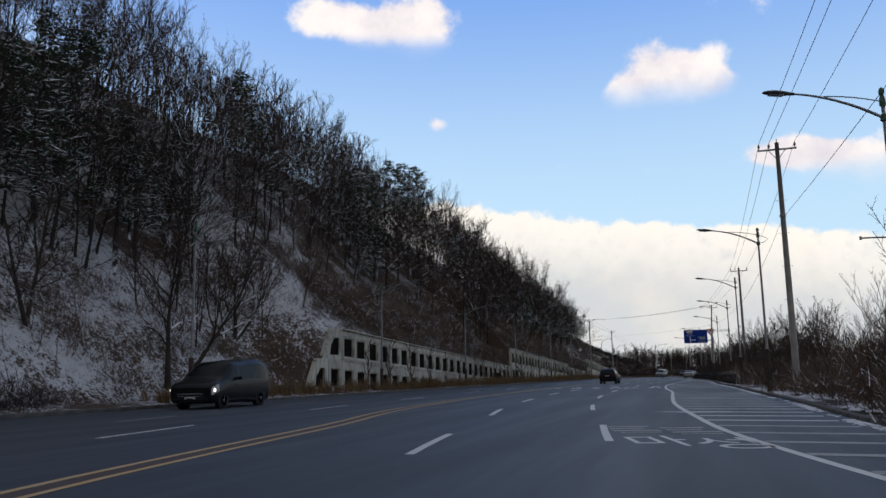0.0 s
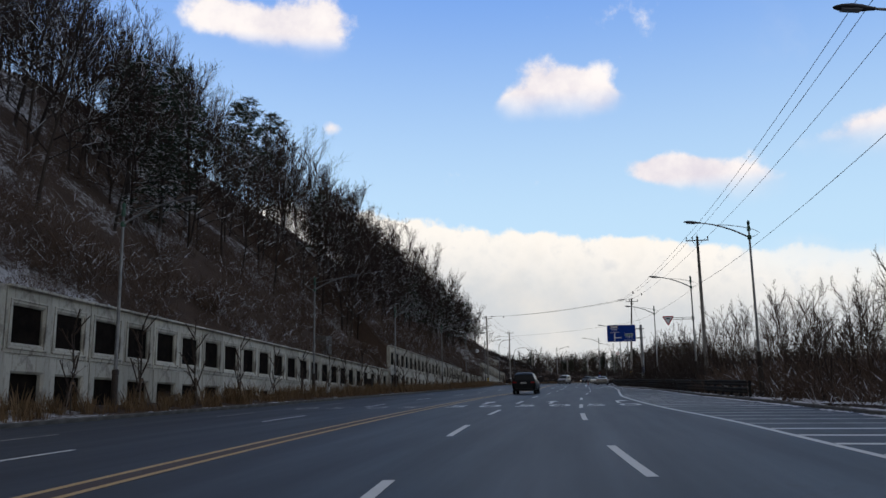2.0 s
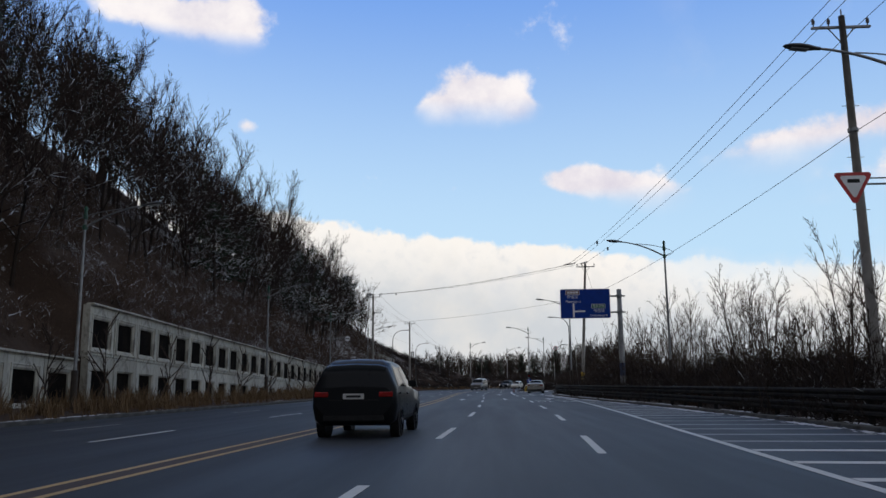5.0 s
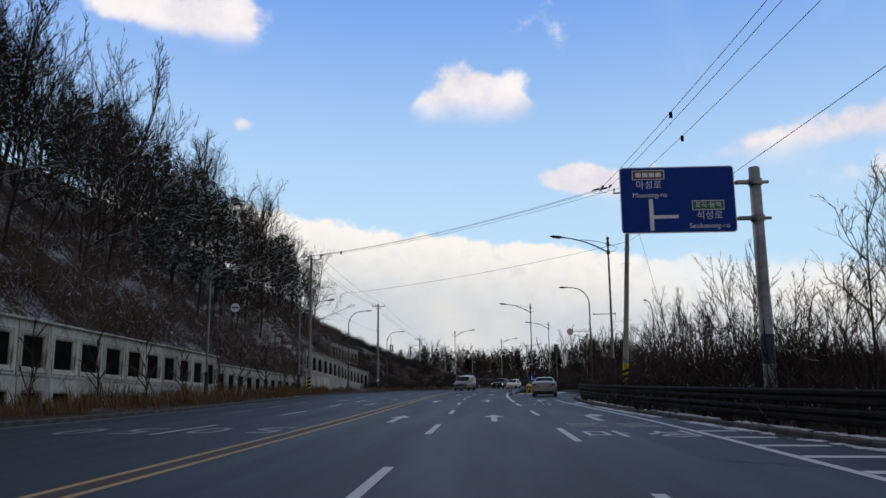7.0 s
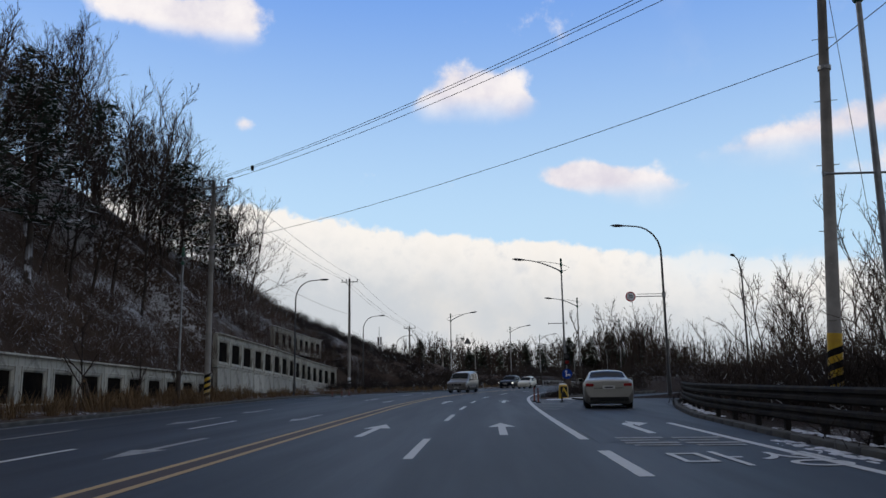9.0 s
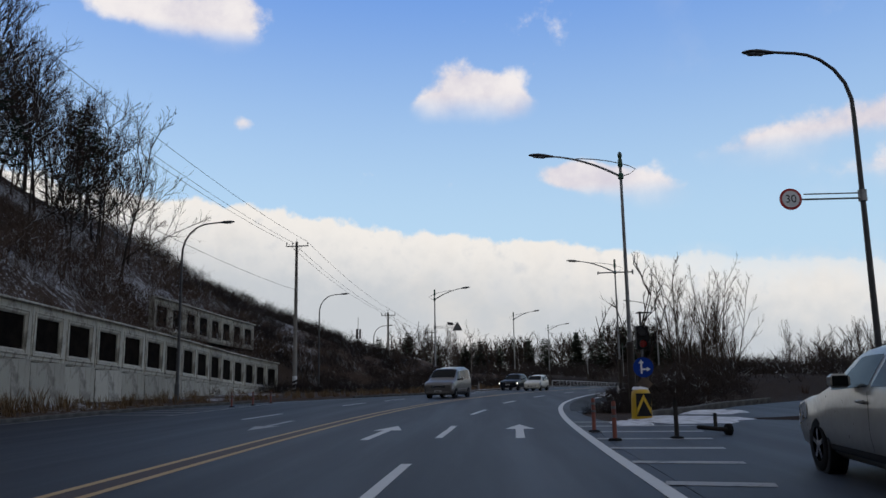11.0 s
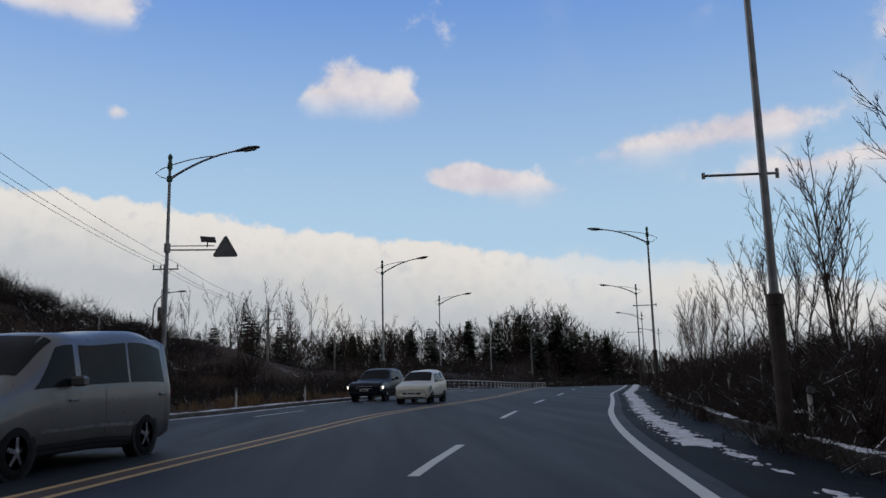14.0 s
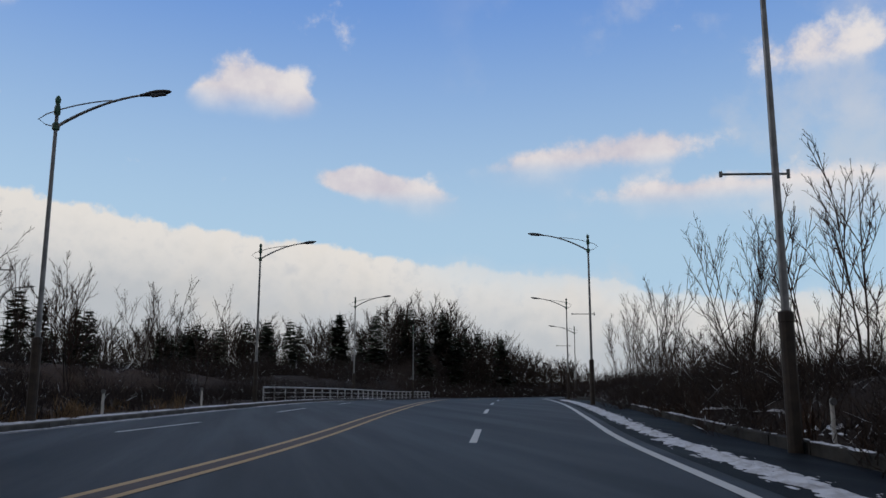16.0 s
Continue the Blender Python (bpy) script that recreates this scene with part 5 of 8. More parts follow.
# guard rail of two dark beams
def guard_rail(pts, label, height=0.92):
    G = thing("guard_rail", label, "guard rail", Matrix())
    prof = [(0.0, -0.15), (0.05, -0.11), (0.05, -0.05), (0.0, -0.02), (0.0, 0.02), (0.05, 0.05), (0.05, 0.11), (0.0, 0.15)]
    for hz in (height - 0.12, height - 0.5):
        m = Mesh()
        for i, p in enumerate(pts):
            a, b = pts[max(i - 1, 0)], pts[min(i + 1, len(pts) - 1)]
            d = Vector((b[0] - a[0], b[1] - a[1], 0)).normalized()
            nrm = Vector((-d.y, d.x, 0))
            m.v += [(p[0] + nrm.x * o, p[1] + nrm.y * o, hz + z) for o, z in prof] + [(p[0] + nrm.x * (o - 0.006), p[1] + nrm.y * (o - 0.006), hz + z) for o, z in reversed(prof)]
        k = 16
        m.f = [(i * k + j, i * k + (j + 1) % k, (i + 1) * k + (j + 1) % k, (i + 1) * k + j) for i in range(len(pts) - 1) for j in range(k)]
        part("beam", m, RAIL_DARK, G, "dark corrugated beam")
    post = Mesh().box((0, 0, height / 2 - 0.2), (0.11, 0.11, height + 0.4), chamfer=0.01).data("post", RAIL_DARK)
    acc = 0.0
    for i in range(len(pts) - 1):
        a, b = Vector(pts[i]), Vector(pts[i + 1])
        acc += (b - a).length
        if acc > 2.0 or i == 0:
            acc = 0.0
            d = (b - a).normalized()
            part("post", post, RAIL_DARK, G, m=pose(a.x + d.y * 0.09, a.y - d.x * 0.09, 0, 0, 0, math.degrees(math.atan2(d.y, d.x))))
    return G


guard_rail([(float(KERB_R(y)) + 0.5, float(y)) for y in np.arange(70, 179.5, 1.0)], "long dark weathered guard rail of two corrugated beams")


RAIL_PALE = material("chalky_railing_paint", (0.45, 0.46, 0.46), (0.3, 0.3, 0.3), 2.0, rough=0.6)


def bridge_rail(pts, label):
    G = thing("railing", label, "railing", Matrix())
    z = lambda p: float(road_z(p[1]))
    for h, r in ((0.92, 0.05), (0.6, 0.025), (0.3, 0.025)):
        part("bar", Mesh().tube([(a, b, z((a, b)) + h) for a, b in pts], r, 8), RAIL_PALE, G)
    post = Mesh().box((0, 0, 0.42), (0.09, 0.09, 0.96), chamfer=0.01).data("post", RAIL_PALE)
    for i in range(0, len(pts), 2):
        part("post", post, RAIL_PALE, G, m=pose(pts[i][0], pts[i][1], z(pts[i])))


bridge_rail([(float(EDGE_L(y)) - 0.8 - max(0.0, 300 - y) * 0.06, float(y)) for y in np.arange(278, 335, 1.0)], "white metal railing along the edge of the road")


def antenna_mast():
    A = thing("antenna_mast", "dark pole with mobile antennas on top", "antenna mast", pose(-27.5, 298, -0.5))
    part("pole", Mesh().tube([(0, 0, -0.5), (0, 0, 9)], [0.25, 0.18], 10), LAMP_GREY, A, smooth=True)
    for k in range(3):
        part("antenna", Mesh().box((0.35 * math.cos(k * 2.1), 0.35 * math.sin(k * 2.1), 10.0), (0.3, 0.2, 1.7), chamfer=0.03), LAMP_GREY, A, m=pose(0, 0, 0))
    part("cabinet", Mesh().box((0.2, -0.1, 8.0), (0.7, 0.5, 1.3), chamfer=0.04), LAMP_GREY, A)
    part("top_rod", Mesh().tube([(0, 0, 9), (0, 0, 13)], 0.05, 6), LAMP_GREY, A)


antenna_mast()

# low concrete box on the wall top and a small cabinet in front of it
bx = tagged(new("concrete_block", Mesh().box((0, 0, 0.6), (1.0, 1.5, 1.5), chamfer=0.03).data("concrete_block", KERB)), "small weathered concrete block standing above the wall", "concrete block")
bx.matrix_basis = pose(-25.1, 89.2, float(hill_z(0.9, 89.2)) - 0.1)
cb = thing("utility_cabinet", "small dark roadside cabinet before the wall", "cabinet", pose(-22.9, 95.4, ground_at(-22.9, 95.4)))
part("body", Mesh().box((0, 0, 0.55), (0.5, 0.5, 1.15), chamfer=0.02), RAIL_DARK, cb)
part("door", Mesh().box((0.255, 0, 0.58), (0.02, 0.4, 0.9), chamfer=0.006), RAIL_DARK, cb)
part("roof", Mesh().box((0, 0, 1.15), (0.58, 0.58, 0.06), chamfer=0.015), RAIL_DARK, cb)

# ---- plants ----
def perp(d, rng):
    a = Vector((rng.uniform(-1, 1), rng.uniform(-1, 1), rng.uniform(-1, 1)))
    a = a - d * a.dot(d)
    return a.normalized() if a.length > 1e-4 else Vector((1, 0, 0))


FLOOR = (0.0, 0.03, 0.02, 0.012, 0.008)


def grow(segs, rng, p, d, length, r, lvl, cfg, thick=1.0):
    """One limb and, from it, the next finer ones. cfg: per level (pieces, wobble, lift, start, children, angle, ratio)."""
    n, wob, lift, start, kids, angle, ratio = cfg[lvl]
    step = length / n
    for i in range(n):
        d = (d + perp(d, rng) * rng.uniform(0, wob) + Vector((0, 0, lift))).normalized()
        q = p + d * step
        r1 = r * (0.8 if lvl < 2 else 0.6)
        segs[lvl].append((p.copy(), q.copy(), r, r1))
        if lvl + 1 < len(cfg) and (i + 1) / n > start:
            for _ in range(kids):
                a = radians(angle) * rng.uniform(0.65, 1.3)
                s = perp(d, rng)
                grow(segs, rng, p.lerp(q, rng.random()), d * math.cos(a) + s * math.sin(a), length * ratio * rng.uniform(0.7, 1.2) * (1.1 - 0.55 * (i + 1) / n), max(r1 * 0.55, FLOOR[lvl + 1] * thick), lvl + 1, cfg, thick)
        p, r = q, r1


def sticks(segs, levels, tip_level, slim=False, flat=None):
    """Mesh of tapered sticks: five-sided thick ones, three-sided thin ones, pointed tips."""
    m = Mesh()
    last = max(levels)
    for lvl in levels:
        sides = 3 if slim or lvl > 1 else 6 - lvl
        for p, q, r0, r1 in segs[lvl]:
            d = (q - p).normalized()
            a = d.cross(Vector((0.3, 0.2, 1)) if abs(d.z) < 0.9 else Vector((1, 0.2, 0))).normalized()
            b = d.cross(a)
            k = len(m.v)
            cs = [(math.cos(2 * math.pi * j / sides), math.sin(2 * math.pi * j / sides)) for j in range(sides)]
            if slim and lvl >= (flat or last):
                w = (a * cs[k % 3][0] + b * cs[k % 3][1]) * r0
                m.v += [tuple(p + w), tuple(p - w), tuple(q)]
                m.f.append((k, k + 1, k + 2))
                continue
            m.v += [tuple(p + (a * c + b * s) * r0) for c, s in cs]
            if lvl >= tip_level:
                m.v.append(tuple(q))
                m.f += [(k + j, k + (j + 1) % sides, k + sides) for j in range(sides)]
            else:
                m.v += [tuple(q + (a * c + b * s) * r1) for c, s in cs]
                m.f += [(k + j, k + (j + 1) % sides, k + sides + (j + 1) % sides, k + sides + j) for j in range(sides)]
    return m


SLIM = [(6, 0.08, 0.06, 0.2, 2, 30, 0.45), (4, 0.14, 0.14, 0.25, 2, 32, 0.42), (2, 0.2, 0.12, 0.0, 2, 34, 0.55), (1, 0.2, 0.08, 0.0, 2, 34, 0.6), (1, 0.2, 0.04, 0.0, 0, 0, 0)]
SPREAD = [(5, 0.14, 0.05, 0.25, 2, 52, 0.62), (5, 0.2, 0.06, 0.2, 2, 42, 0.45), (3, 0.22, 0.06, 0.0, 3, 40, 0.5), (1, 0.2, 0.06, 0.0, 3, 38, 0.6), (1, 0.2, 0.04, 0.0, 0, 0, 0)]
BUSH = [(2, 0.2, 0.05, 0.0, 3, 38, 0.55), (1, 0.25, 0.08, 0.0, 7, 42, 0.75), (1, 0.2, 0.05, 0.0, 0, 0, 0)]


def stem(segs):
    """The trunk as unbroken tapered tubes, one to a stem."""
    m = Mesh()
    chain = []
    for p, q, r0, r1 in segs[0] + [(None, None, 0, 0)]:
        if chain and (p is None or (p - chain[-1][0]).length > 1e-4):
            m.tube([c[0] for c in chain], [c[1] for c in chain], 7)
            chain = []
        if p is not None:
            if not chain:
                chain = [(p, r0)]
            chain.append((q, r1))
    return m


def tree_segs(seed, height, cfg, lean=(0, 0), r=None, stems=1, thick=1.0):
    rng = random.Random(seed)
    segs = [[] for _ in cfg]
    for s in range(stems):
        d = Vector((lean[0] + (rng.uniform(-0.3, 0.3) if stems > 1 else 0), lean[1] + (rng.uniform(-0.3, 0.3) if stems > 1 else 0), 1)).normalized()
        grow(segs, rng, Vector((rng.uniform(-0.1, 0.1) * (stems - 1), rng.uniform(-0.1, 0.1) * (stems - 1), -0.5)), d, height * rng.uniform(0.85, 1.0) + 0.5, r or height * 0.011, 0, cfg, thick)
    return segs


def crown_segs(seed, height, limbs=9, subs=7, twigs=6, tips=3, spread=0.44, start=0.22, lean=(0, 0), thick=1.0, rise=0.1, girth=1.0):
    """A forest tree: a slender trunk, ascending limbs, and brushes of fine upright twigs at their ends."""
    rng = random.Random(seed)
    segs = [[] for _ in range(5)]
    p, d, r = Vector((0, 0, -0.6)), Vector((lean[0], lean[1], 1)).normalized(), height * 0.0125 * girth
    line = [(p.copy(), r)]
    for i in range(7):
        d = (d + perp(d, rng) * rng.uniform(0, 0.13) + Vector((0, 0, 0.05))).normalized()
        q = p + d * (height * 0.86 + 0.6) / 7
        segs[0].append((p.copy(), q.copy(), r, r * 0.8))
        p, r = q, r * 0.8
        line.append((p.copy(), r))
    turn = rng.uniform(0, 6.28)
    for i in range(limbs):
        t = start + (0.97 - start) * (i + rng.uniform(0, 0.8)) / limbs
        k = min(int(t * 7), 6)
        o = line[k][0].lerp(line[k + 1][0], t * 7 - k)
        az = turn + 2.4 * i + rng.uniform(-0.5, 0.5)
        el = radians(18 + 48 * t) * rng.uniform(0.7, 1.25)
        d = Vector((math.cos(az) * math.cos(el) + lean[0] * 0.5, math.sin(az) * math.cos(el) + lean[1] * 0.5, math.sin(el))).normalized()
        length = height * spread * (1.2 - 0.72 * t) * rng.uniform(0.75, 1.15)
        rl = max(line[k][1] * 0.5, 0.03 * thick)
        p, pts = o.copy(), [o.copy()]
        for j in range(4):
            d = (d + perp(d, rng) * rng.uniform(0.05, 0.42) + Vector((0, 0, rise))).normalized()
            q = p + d * length / 4
            segs[1].append((p.copy(), q.copy(), rl, rl * 0.74))
            p, rl = q, rl * 0.74
            pts.append(p.copy())
        for j in range(subs):
            u = 0.22 + 0.78 * (j + rng.random()) / subs
            m = min(int(u * 4), 3)
            o2 = pts[m].lerp(pts[m + 1], u * 4 - m)
            along = (pts[m + 1] - pts[m]).normalized()
            d2 = (along + perp(along, rng) * rng.uniform(0.5, 0.95) + Vector((0, 0, 0.22))).normalized()
            l2 = length * 0.42 * (1.15 - 0.5 * u) * rng.uniform(0.7, 1.2)
            e2 = o2 + d2 * l2
            segs[2].append((o2, e2, 0.018 * thick, 0.01 * thick))
            for a in range(twigs):
                v = 0.2 + 0.8 * (a + rng.random()) / twigs
                o3 = o2.lerp(e2, v)
                d3 = (d2 + perp(d2, rng) * rng.uniform(0.4, 0.9) + Vector((0, 0, 0.28))).normalized()
                e3 = o3 + d3 * l2 * 0.62 * rng.uniform(0.6, 1.2)
                segs[3].append((o3, e3, 0.011 * thick, 0.005))
                for b in range(tips):
                    o4 = o3.lerp(e3, rng.uniform(0.25, 0.95))
                    d4 = (d3 + perp(d3, rng) * rng.uniform(0.35, 0.8) + Vector((0, 0, 0.2))).normalized()
                    segs[4].append((o4, o4 + d4 * l2 * 0.36 * rng.uniform(0.5, 1.2), 0.009 * thick, 0.004))
    return segs


def crown_tree(seed, height, label, group, fork=None, **form):
    segs = crown_segs(seed, height, **form)
    if fork:
        second_stem = crown_segs(seed + 500, height * 0.95, **{**form, "lean": fork})
        segs = [a + b for a, b in zip(segs, second_stem)]
    T = thing("tree", label, "tree", Matrix(), group)
    part("trunk", stem(segs), BARK, T, smooth=True)
    part("branchwork", sticks(segs, (1, 2), 2, True, 3), LIMB, T, "dark limbs lined with snow")
    part("crown", sticks(segs, (3, 4), 3, True, 3), TWIG, T, "fine bare twigs")
    return T


def bare_tree(seed, height, cfg, label, group, lean=(0, 0), r=None, stems=1, twig=None, thick=1.0):
    segs = tree_segs(seed, height, cfg, lean, r, stems, thick)
    T = thing("tree", label, "tree", Matrix(), group)
    part("trunk", stem(segs), BARK, T, smooth=True)
    part("crown", sticks(segs, range(1, len(cfg)), len(cfg) - 2, True), twig or TWIG, T, "fine bare twigs dusted with snow")
    return T


def pine_parts(seed, height, spread, full=True):
    rng = random.Random(seed)
    trunk = Mesh().tube([(0, 0, -0.5), (0.1, 0.05, height * 0.5), (0.05, 0.1, height)], [height * 0.018, height * 0.012, 0.03], 7)
    crown = Mesh()
    z = height * (0.32 if full else 0.45)
    while z < height * 0.99:
        t = (z - height * 0.3) / (height * 0.7)
        reach = spread * (1 - 0.75 * t) * rng.uniform(0.75, 1.1)
        for k in range(5):
            a = rng.uniform(0, 2 * math.pi)
            end = Vector((math.cos(a) * reach, math.sin(a) * reach, z + reach * rng.uniform(-0.18, 0.2)))
            start = Vector((0.05, 0.05, z))
            trunk.tube([start, start.lerp(end, 0.95)], [0.035, 0.012], 3, False)
            for c in range(7):
                u = 0.35 + 0.68 * (c / 6)
                q = start.lerp(end, u) + Vector((rng.uniform(-1, 1), rng.uniform(-1, 1), rng.uniform(-0.5, 0.6))) * 0.38
                for b in range(6):
                    e = Vector((rng.uniform(-1, 1), rng.uniform(-1, 1), rng.uniform(-0.25, 0.6))).normalized() * rng.uniform(0.28, 0.55)
                    s = e.cross(Vector((rng.uniform(-1, 1), rng.uniform(-1, 1), rng.uniform(-1, 1)))).normalized() * 0.045
                    j = len(crown.v)
                    crown.v += [tuple(q + s), tuple(q - s), tuple(q + e)]
                    crown.f.append((j, j + 1, j + 2))
        z += height * 0.055 * rng.uniform(0.8, 1.3)
    return trunk, crown


def conifer(seed, height, spread):
    """A narrow conical tree: whorls of drooping boughs, each a few flat sprays."""
    r = random.Random(seed)
    m = Mesh().tube([(0, 0, -0.4), (0, 0, height)], [0.16, 0.02], 5, False)
    z = height * 0.1
    while z < height * 0.98:
        reach = spread * (1 - z / height) ** 0.6 * r.uniform(0.8, 1.15) + 0.12
        for k in range(15):
            a = r.uniform(0, 6.28)
            d = Vector((math.cos(a), math.sin(a), r.uniform(-0.3, 0.15)))
            side = Vector((-d.y, d.x, 0))
            for t0, t1, w in ((0.05, 0.75, 0.5), (0.4, 1.05, 0.4), (0.25, 0.85, 0.75)):
                b0, e = d * reach * t0, d * reach * t1 * r.uniform(0.85, 1.1) + side * reach * r.uniform(-0.3, 0.3)
                k0 = len(m.v)
                m.v += [tuple(b0 + side * w * reach * 0.5 + Vector((0, 0, z))), tuple(b0 - side * w * reach * 0.5 + Vector((0, 0, z + r.uniform(-0.15, 0.15)))), tuple(e + Vector((0, 0, z)))]
                m.f.append((k0, k0 + 1, k0 + 2))
        z += height * 0.05 * r.uniform(0.8, 1.2)
    return m


def pine_tree(seed, height, spread, label, group):
    tr, cr = pine_parts(seed, height, spread)
    T = thing("pine_tree", label, "pine tree", Matrix(), group)
    part("trunk", tr, BARK, T, smooth=True)
    part("crown", cr, NEEDLE, T, "dark green needles with snow on the boughs")
    return T


def on_ground(x, y, rng, scale=1.0, tilt=4):
    return pose(x, y, ground_at(x, y) - 0.05, rng.uniform(-tilt, tilt), rng.uniform(-tilt, tilt), rng.uniform(0, 360)) @ Matrix.Scale(scale, 4)


# hillside wood
HILL_GROUP = "trees on the hillside"
HILL_LABELS = ["leafless dark tree with snow-dusted twigs on the hillside", "slender leafless tree on the snowy hillside", "leafless tree with a spreading crown on the hillside", "tall leafless tree among the hillside wood"]
models = [crown_tree(11 + k, h, HILL_LABELS[k], HILL_GROUP, limbs=11, subs=8, twigs=5, tips=3, start=0.16, spread=0.5, thick=1.15) for k, h in enumerate((10.5, 9.5, 9.0, 11.5))]
edge_models = [crown_tree(41 + k, h, lab, "trees at the edge of the hillside wood", limbs=13, subs=7, twigs=5, tips=3, start=0.3, spread=0.54, lean=(0.14, 0), thick=1.35, rise=0.06) for k, (h, lab) in enumerate(((9.5, "leafless tree reaching snow-lined limbs over the wall"), (8.5, "wide leafless tree with snow along its sweeping limbs"), (10.0, "dark leafless tree leaning out from the hillside wood")))]
pines = [pine_tree(31, 10.5, 3.3, "dark pine with snow-laden boughs on the hillside", "pines on the hillside"), pine_tree(32, 9.0, 2.9, "bushy dark pine with snow on its boughs", "pines on the hillside")]


def copy_scaled(ob, m):
    c = copy_thing(ob, m)
    c.matrix_basis = m
    return c


rng = random.Random(5)
spots = []
tries = 0
while len(spots) < 112 and tries < 12000:
    tries += 1
    y, u = rng.uniform(-6, 212), rng.uniform(2.4, 14)
    if (y > 203 and u < 6) or (8 < y < 50 and u < 7) or (50 <= y < 98 and u < 5):
        continue
    if all((y - b) ** 2 + (u - a) ** 2 > 3.6 ** 2 for a, b in spots):
        spots.append((u, y))
used = set()
for i, (u, y) in enumerate(spots):
    x = WALL_X(y) - u
    pine = rng.random() < (0.4 if y < 24 else 0.2 if 60 < y < 90 else 0.16 if 100 < y < 205 else 0.08)
    pool = pines if pine else edge_models if u < 10 else models
    k = rng.randrange(len(pool))
    s = rng.uniform(0.8, 1.15) * (0.8 if y > 200 else 1.0)
    m = on_ground(x, y, rng, s)
    if pool is edge_models:
        m = pose(x, y, ground_at(x, y) - 0.05, 0, 0, rng.uniform(-50, 50)) @ Matrix.Scale(s, 4)
    mod = pool[k]
    if mod.name in used:
        copy_scaled(mod, m)
    else:
        used.add(mod.name)
        mod.matrix_basis = m

for y, u, k, sc in ((27, 7.5, 0, 0.9), (31, 9.5, 1, 1.0), (34.5, 7.2, 2, 0.85), (38.5, 8.8, 0, 1.0), (42, 6.8, 1, 0.9), (45.5, 9.0, 2, 0.95), (49, 7.0, 0, 0.9), (52.5, 9.5, 1, 1.0), (40, 12.5, 2, 1.05), (47, 12.8, 0, 1.0)):
    x = float(WALL_X(y)) - u
    copy_scaled(edge_models[k], pose(x, y, ground_at(x, y) - 0.05, 0, 0, 23 * y % 70 - 35) @ Matrix.Scale(sc, 4))
for x, y, k, sc in ((-30.6, 27.5, 0, 1.05), (-32.6, 32.0, 1, 1.2), (-31.2, 36.5, 0, 0.95), (-35.2, 29.5, 0, 1.15), (-35.5, 37.5, 1, 1.25), (-34.0, 45.0, 1, 1.0), (-33.0, 54.0, 0, 0.9)):
    copy_scaled(pines[k], pose(x, y, ground_at(x, y) - 0.05, 0, 0, y * 40) @ Matrix.Scale(sc, 4))

# the bowed tree over the road bank at the start, and its neighbours
lean = crown_tree(77, 8.0, "large forked leafless tree leaning over the bank, snow along its limbs", "", limbs=11, subs=7, twigs=5, tips=2, start=0.36, spread=0.6, lean=(0.62, 0.5), thick=1.5, rise=0.1, girth=2.2, fork=(0.05, -0.1))
lean.matrix_basis = pose(-25.0, 33.5, ground_at(-25.0, 33.5) - 0.05)
lean3 = copy_thing(lean, pose(-28.2, 44.5, ground_at(-28.2, 44.5) - 0.05, 0, 0, 25))
lean3.matrix_basis = lean3.matrix_basis @ Matrix.Scale(0.8, 4)
lean2 = bare_tree(78, 6.5, SPREAD, "forked leafless tree leaning from the snowy bank", "", lean=(0.1, -0.35), r=0.12, stems=2)
lean2.matrix_basis = pose(-27.5, 27.0, ground_at(-27.5, 27.0) - 0.05)
slim_bank = bare_tree(79, 6.0, SLIM, "thin crooked leafless tree on the snowy bank", "thin trees on the bank", lean=(0.15, 0.1), r=0.07)
slim_bank.matrix_basis = pose(-26.2, 22.0, ground_at(-26.2, 22.0) - 0.05)
for x, y, rz in ((-25.5, 17.5, 40), (-29, 36, 120), (-31, 31, 200), (-28.5, 41, 300), (-27.2, 46.2, 80), (-30.5, 24, 10), (-33, 40, 30), (-28.3, 43.4, 140), (-27.0, 38.6, 260), (-29.6, 47.6, 20), (-31.2, 44.0, 190), (-26.4, 50.2, 330), (-30.2, 51.6, 100), (-29.2, 39.6, 70)):
    copy_thing(slim_bank, pose(x, y, ground_at(x, y) - 0.05, 0, 0, rz))


# trees on the bank above the upper tier of the far wall
for x, y, k, s, rz in ((-31.5, 203.5, 2, 0.95, 30), (-30.0, 207.5, 0, 0.8, 100), (-33.5, 209.0, 3, 0.8, 210), (-36.0, 213.0, 1, 0.8, 10)):
    copy_scaled(models[k], pose(x, y, ground_at(x, y) - 0.05, 0, 0, rz) @ Matrix.Scale(s, 4))
copy_scaled(pines[1], pose(-29.6, 205.6, ground_at(-29.6, 205.6) - 0.05, 0, 0, 50) @ Matrix.Scale(0.8, 4))
round_crown = bare_tree(83, 4.6, SPREAD, "rounded leafless tree above the far retaining wall", "", r=0.09)
round_crown.matrix_basis = pose(-29.3, 214.5, ground_at(-29.3, 214.5) - 0.05)


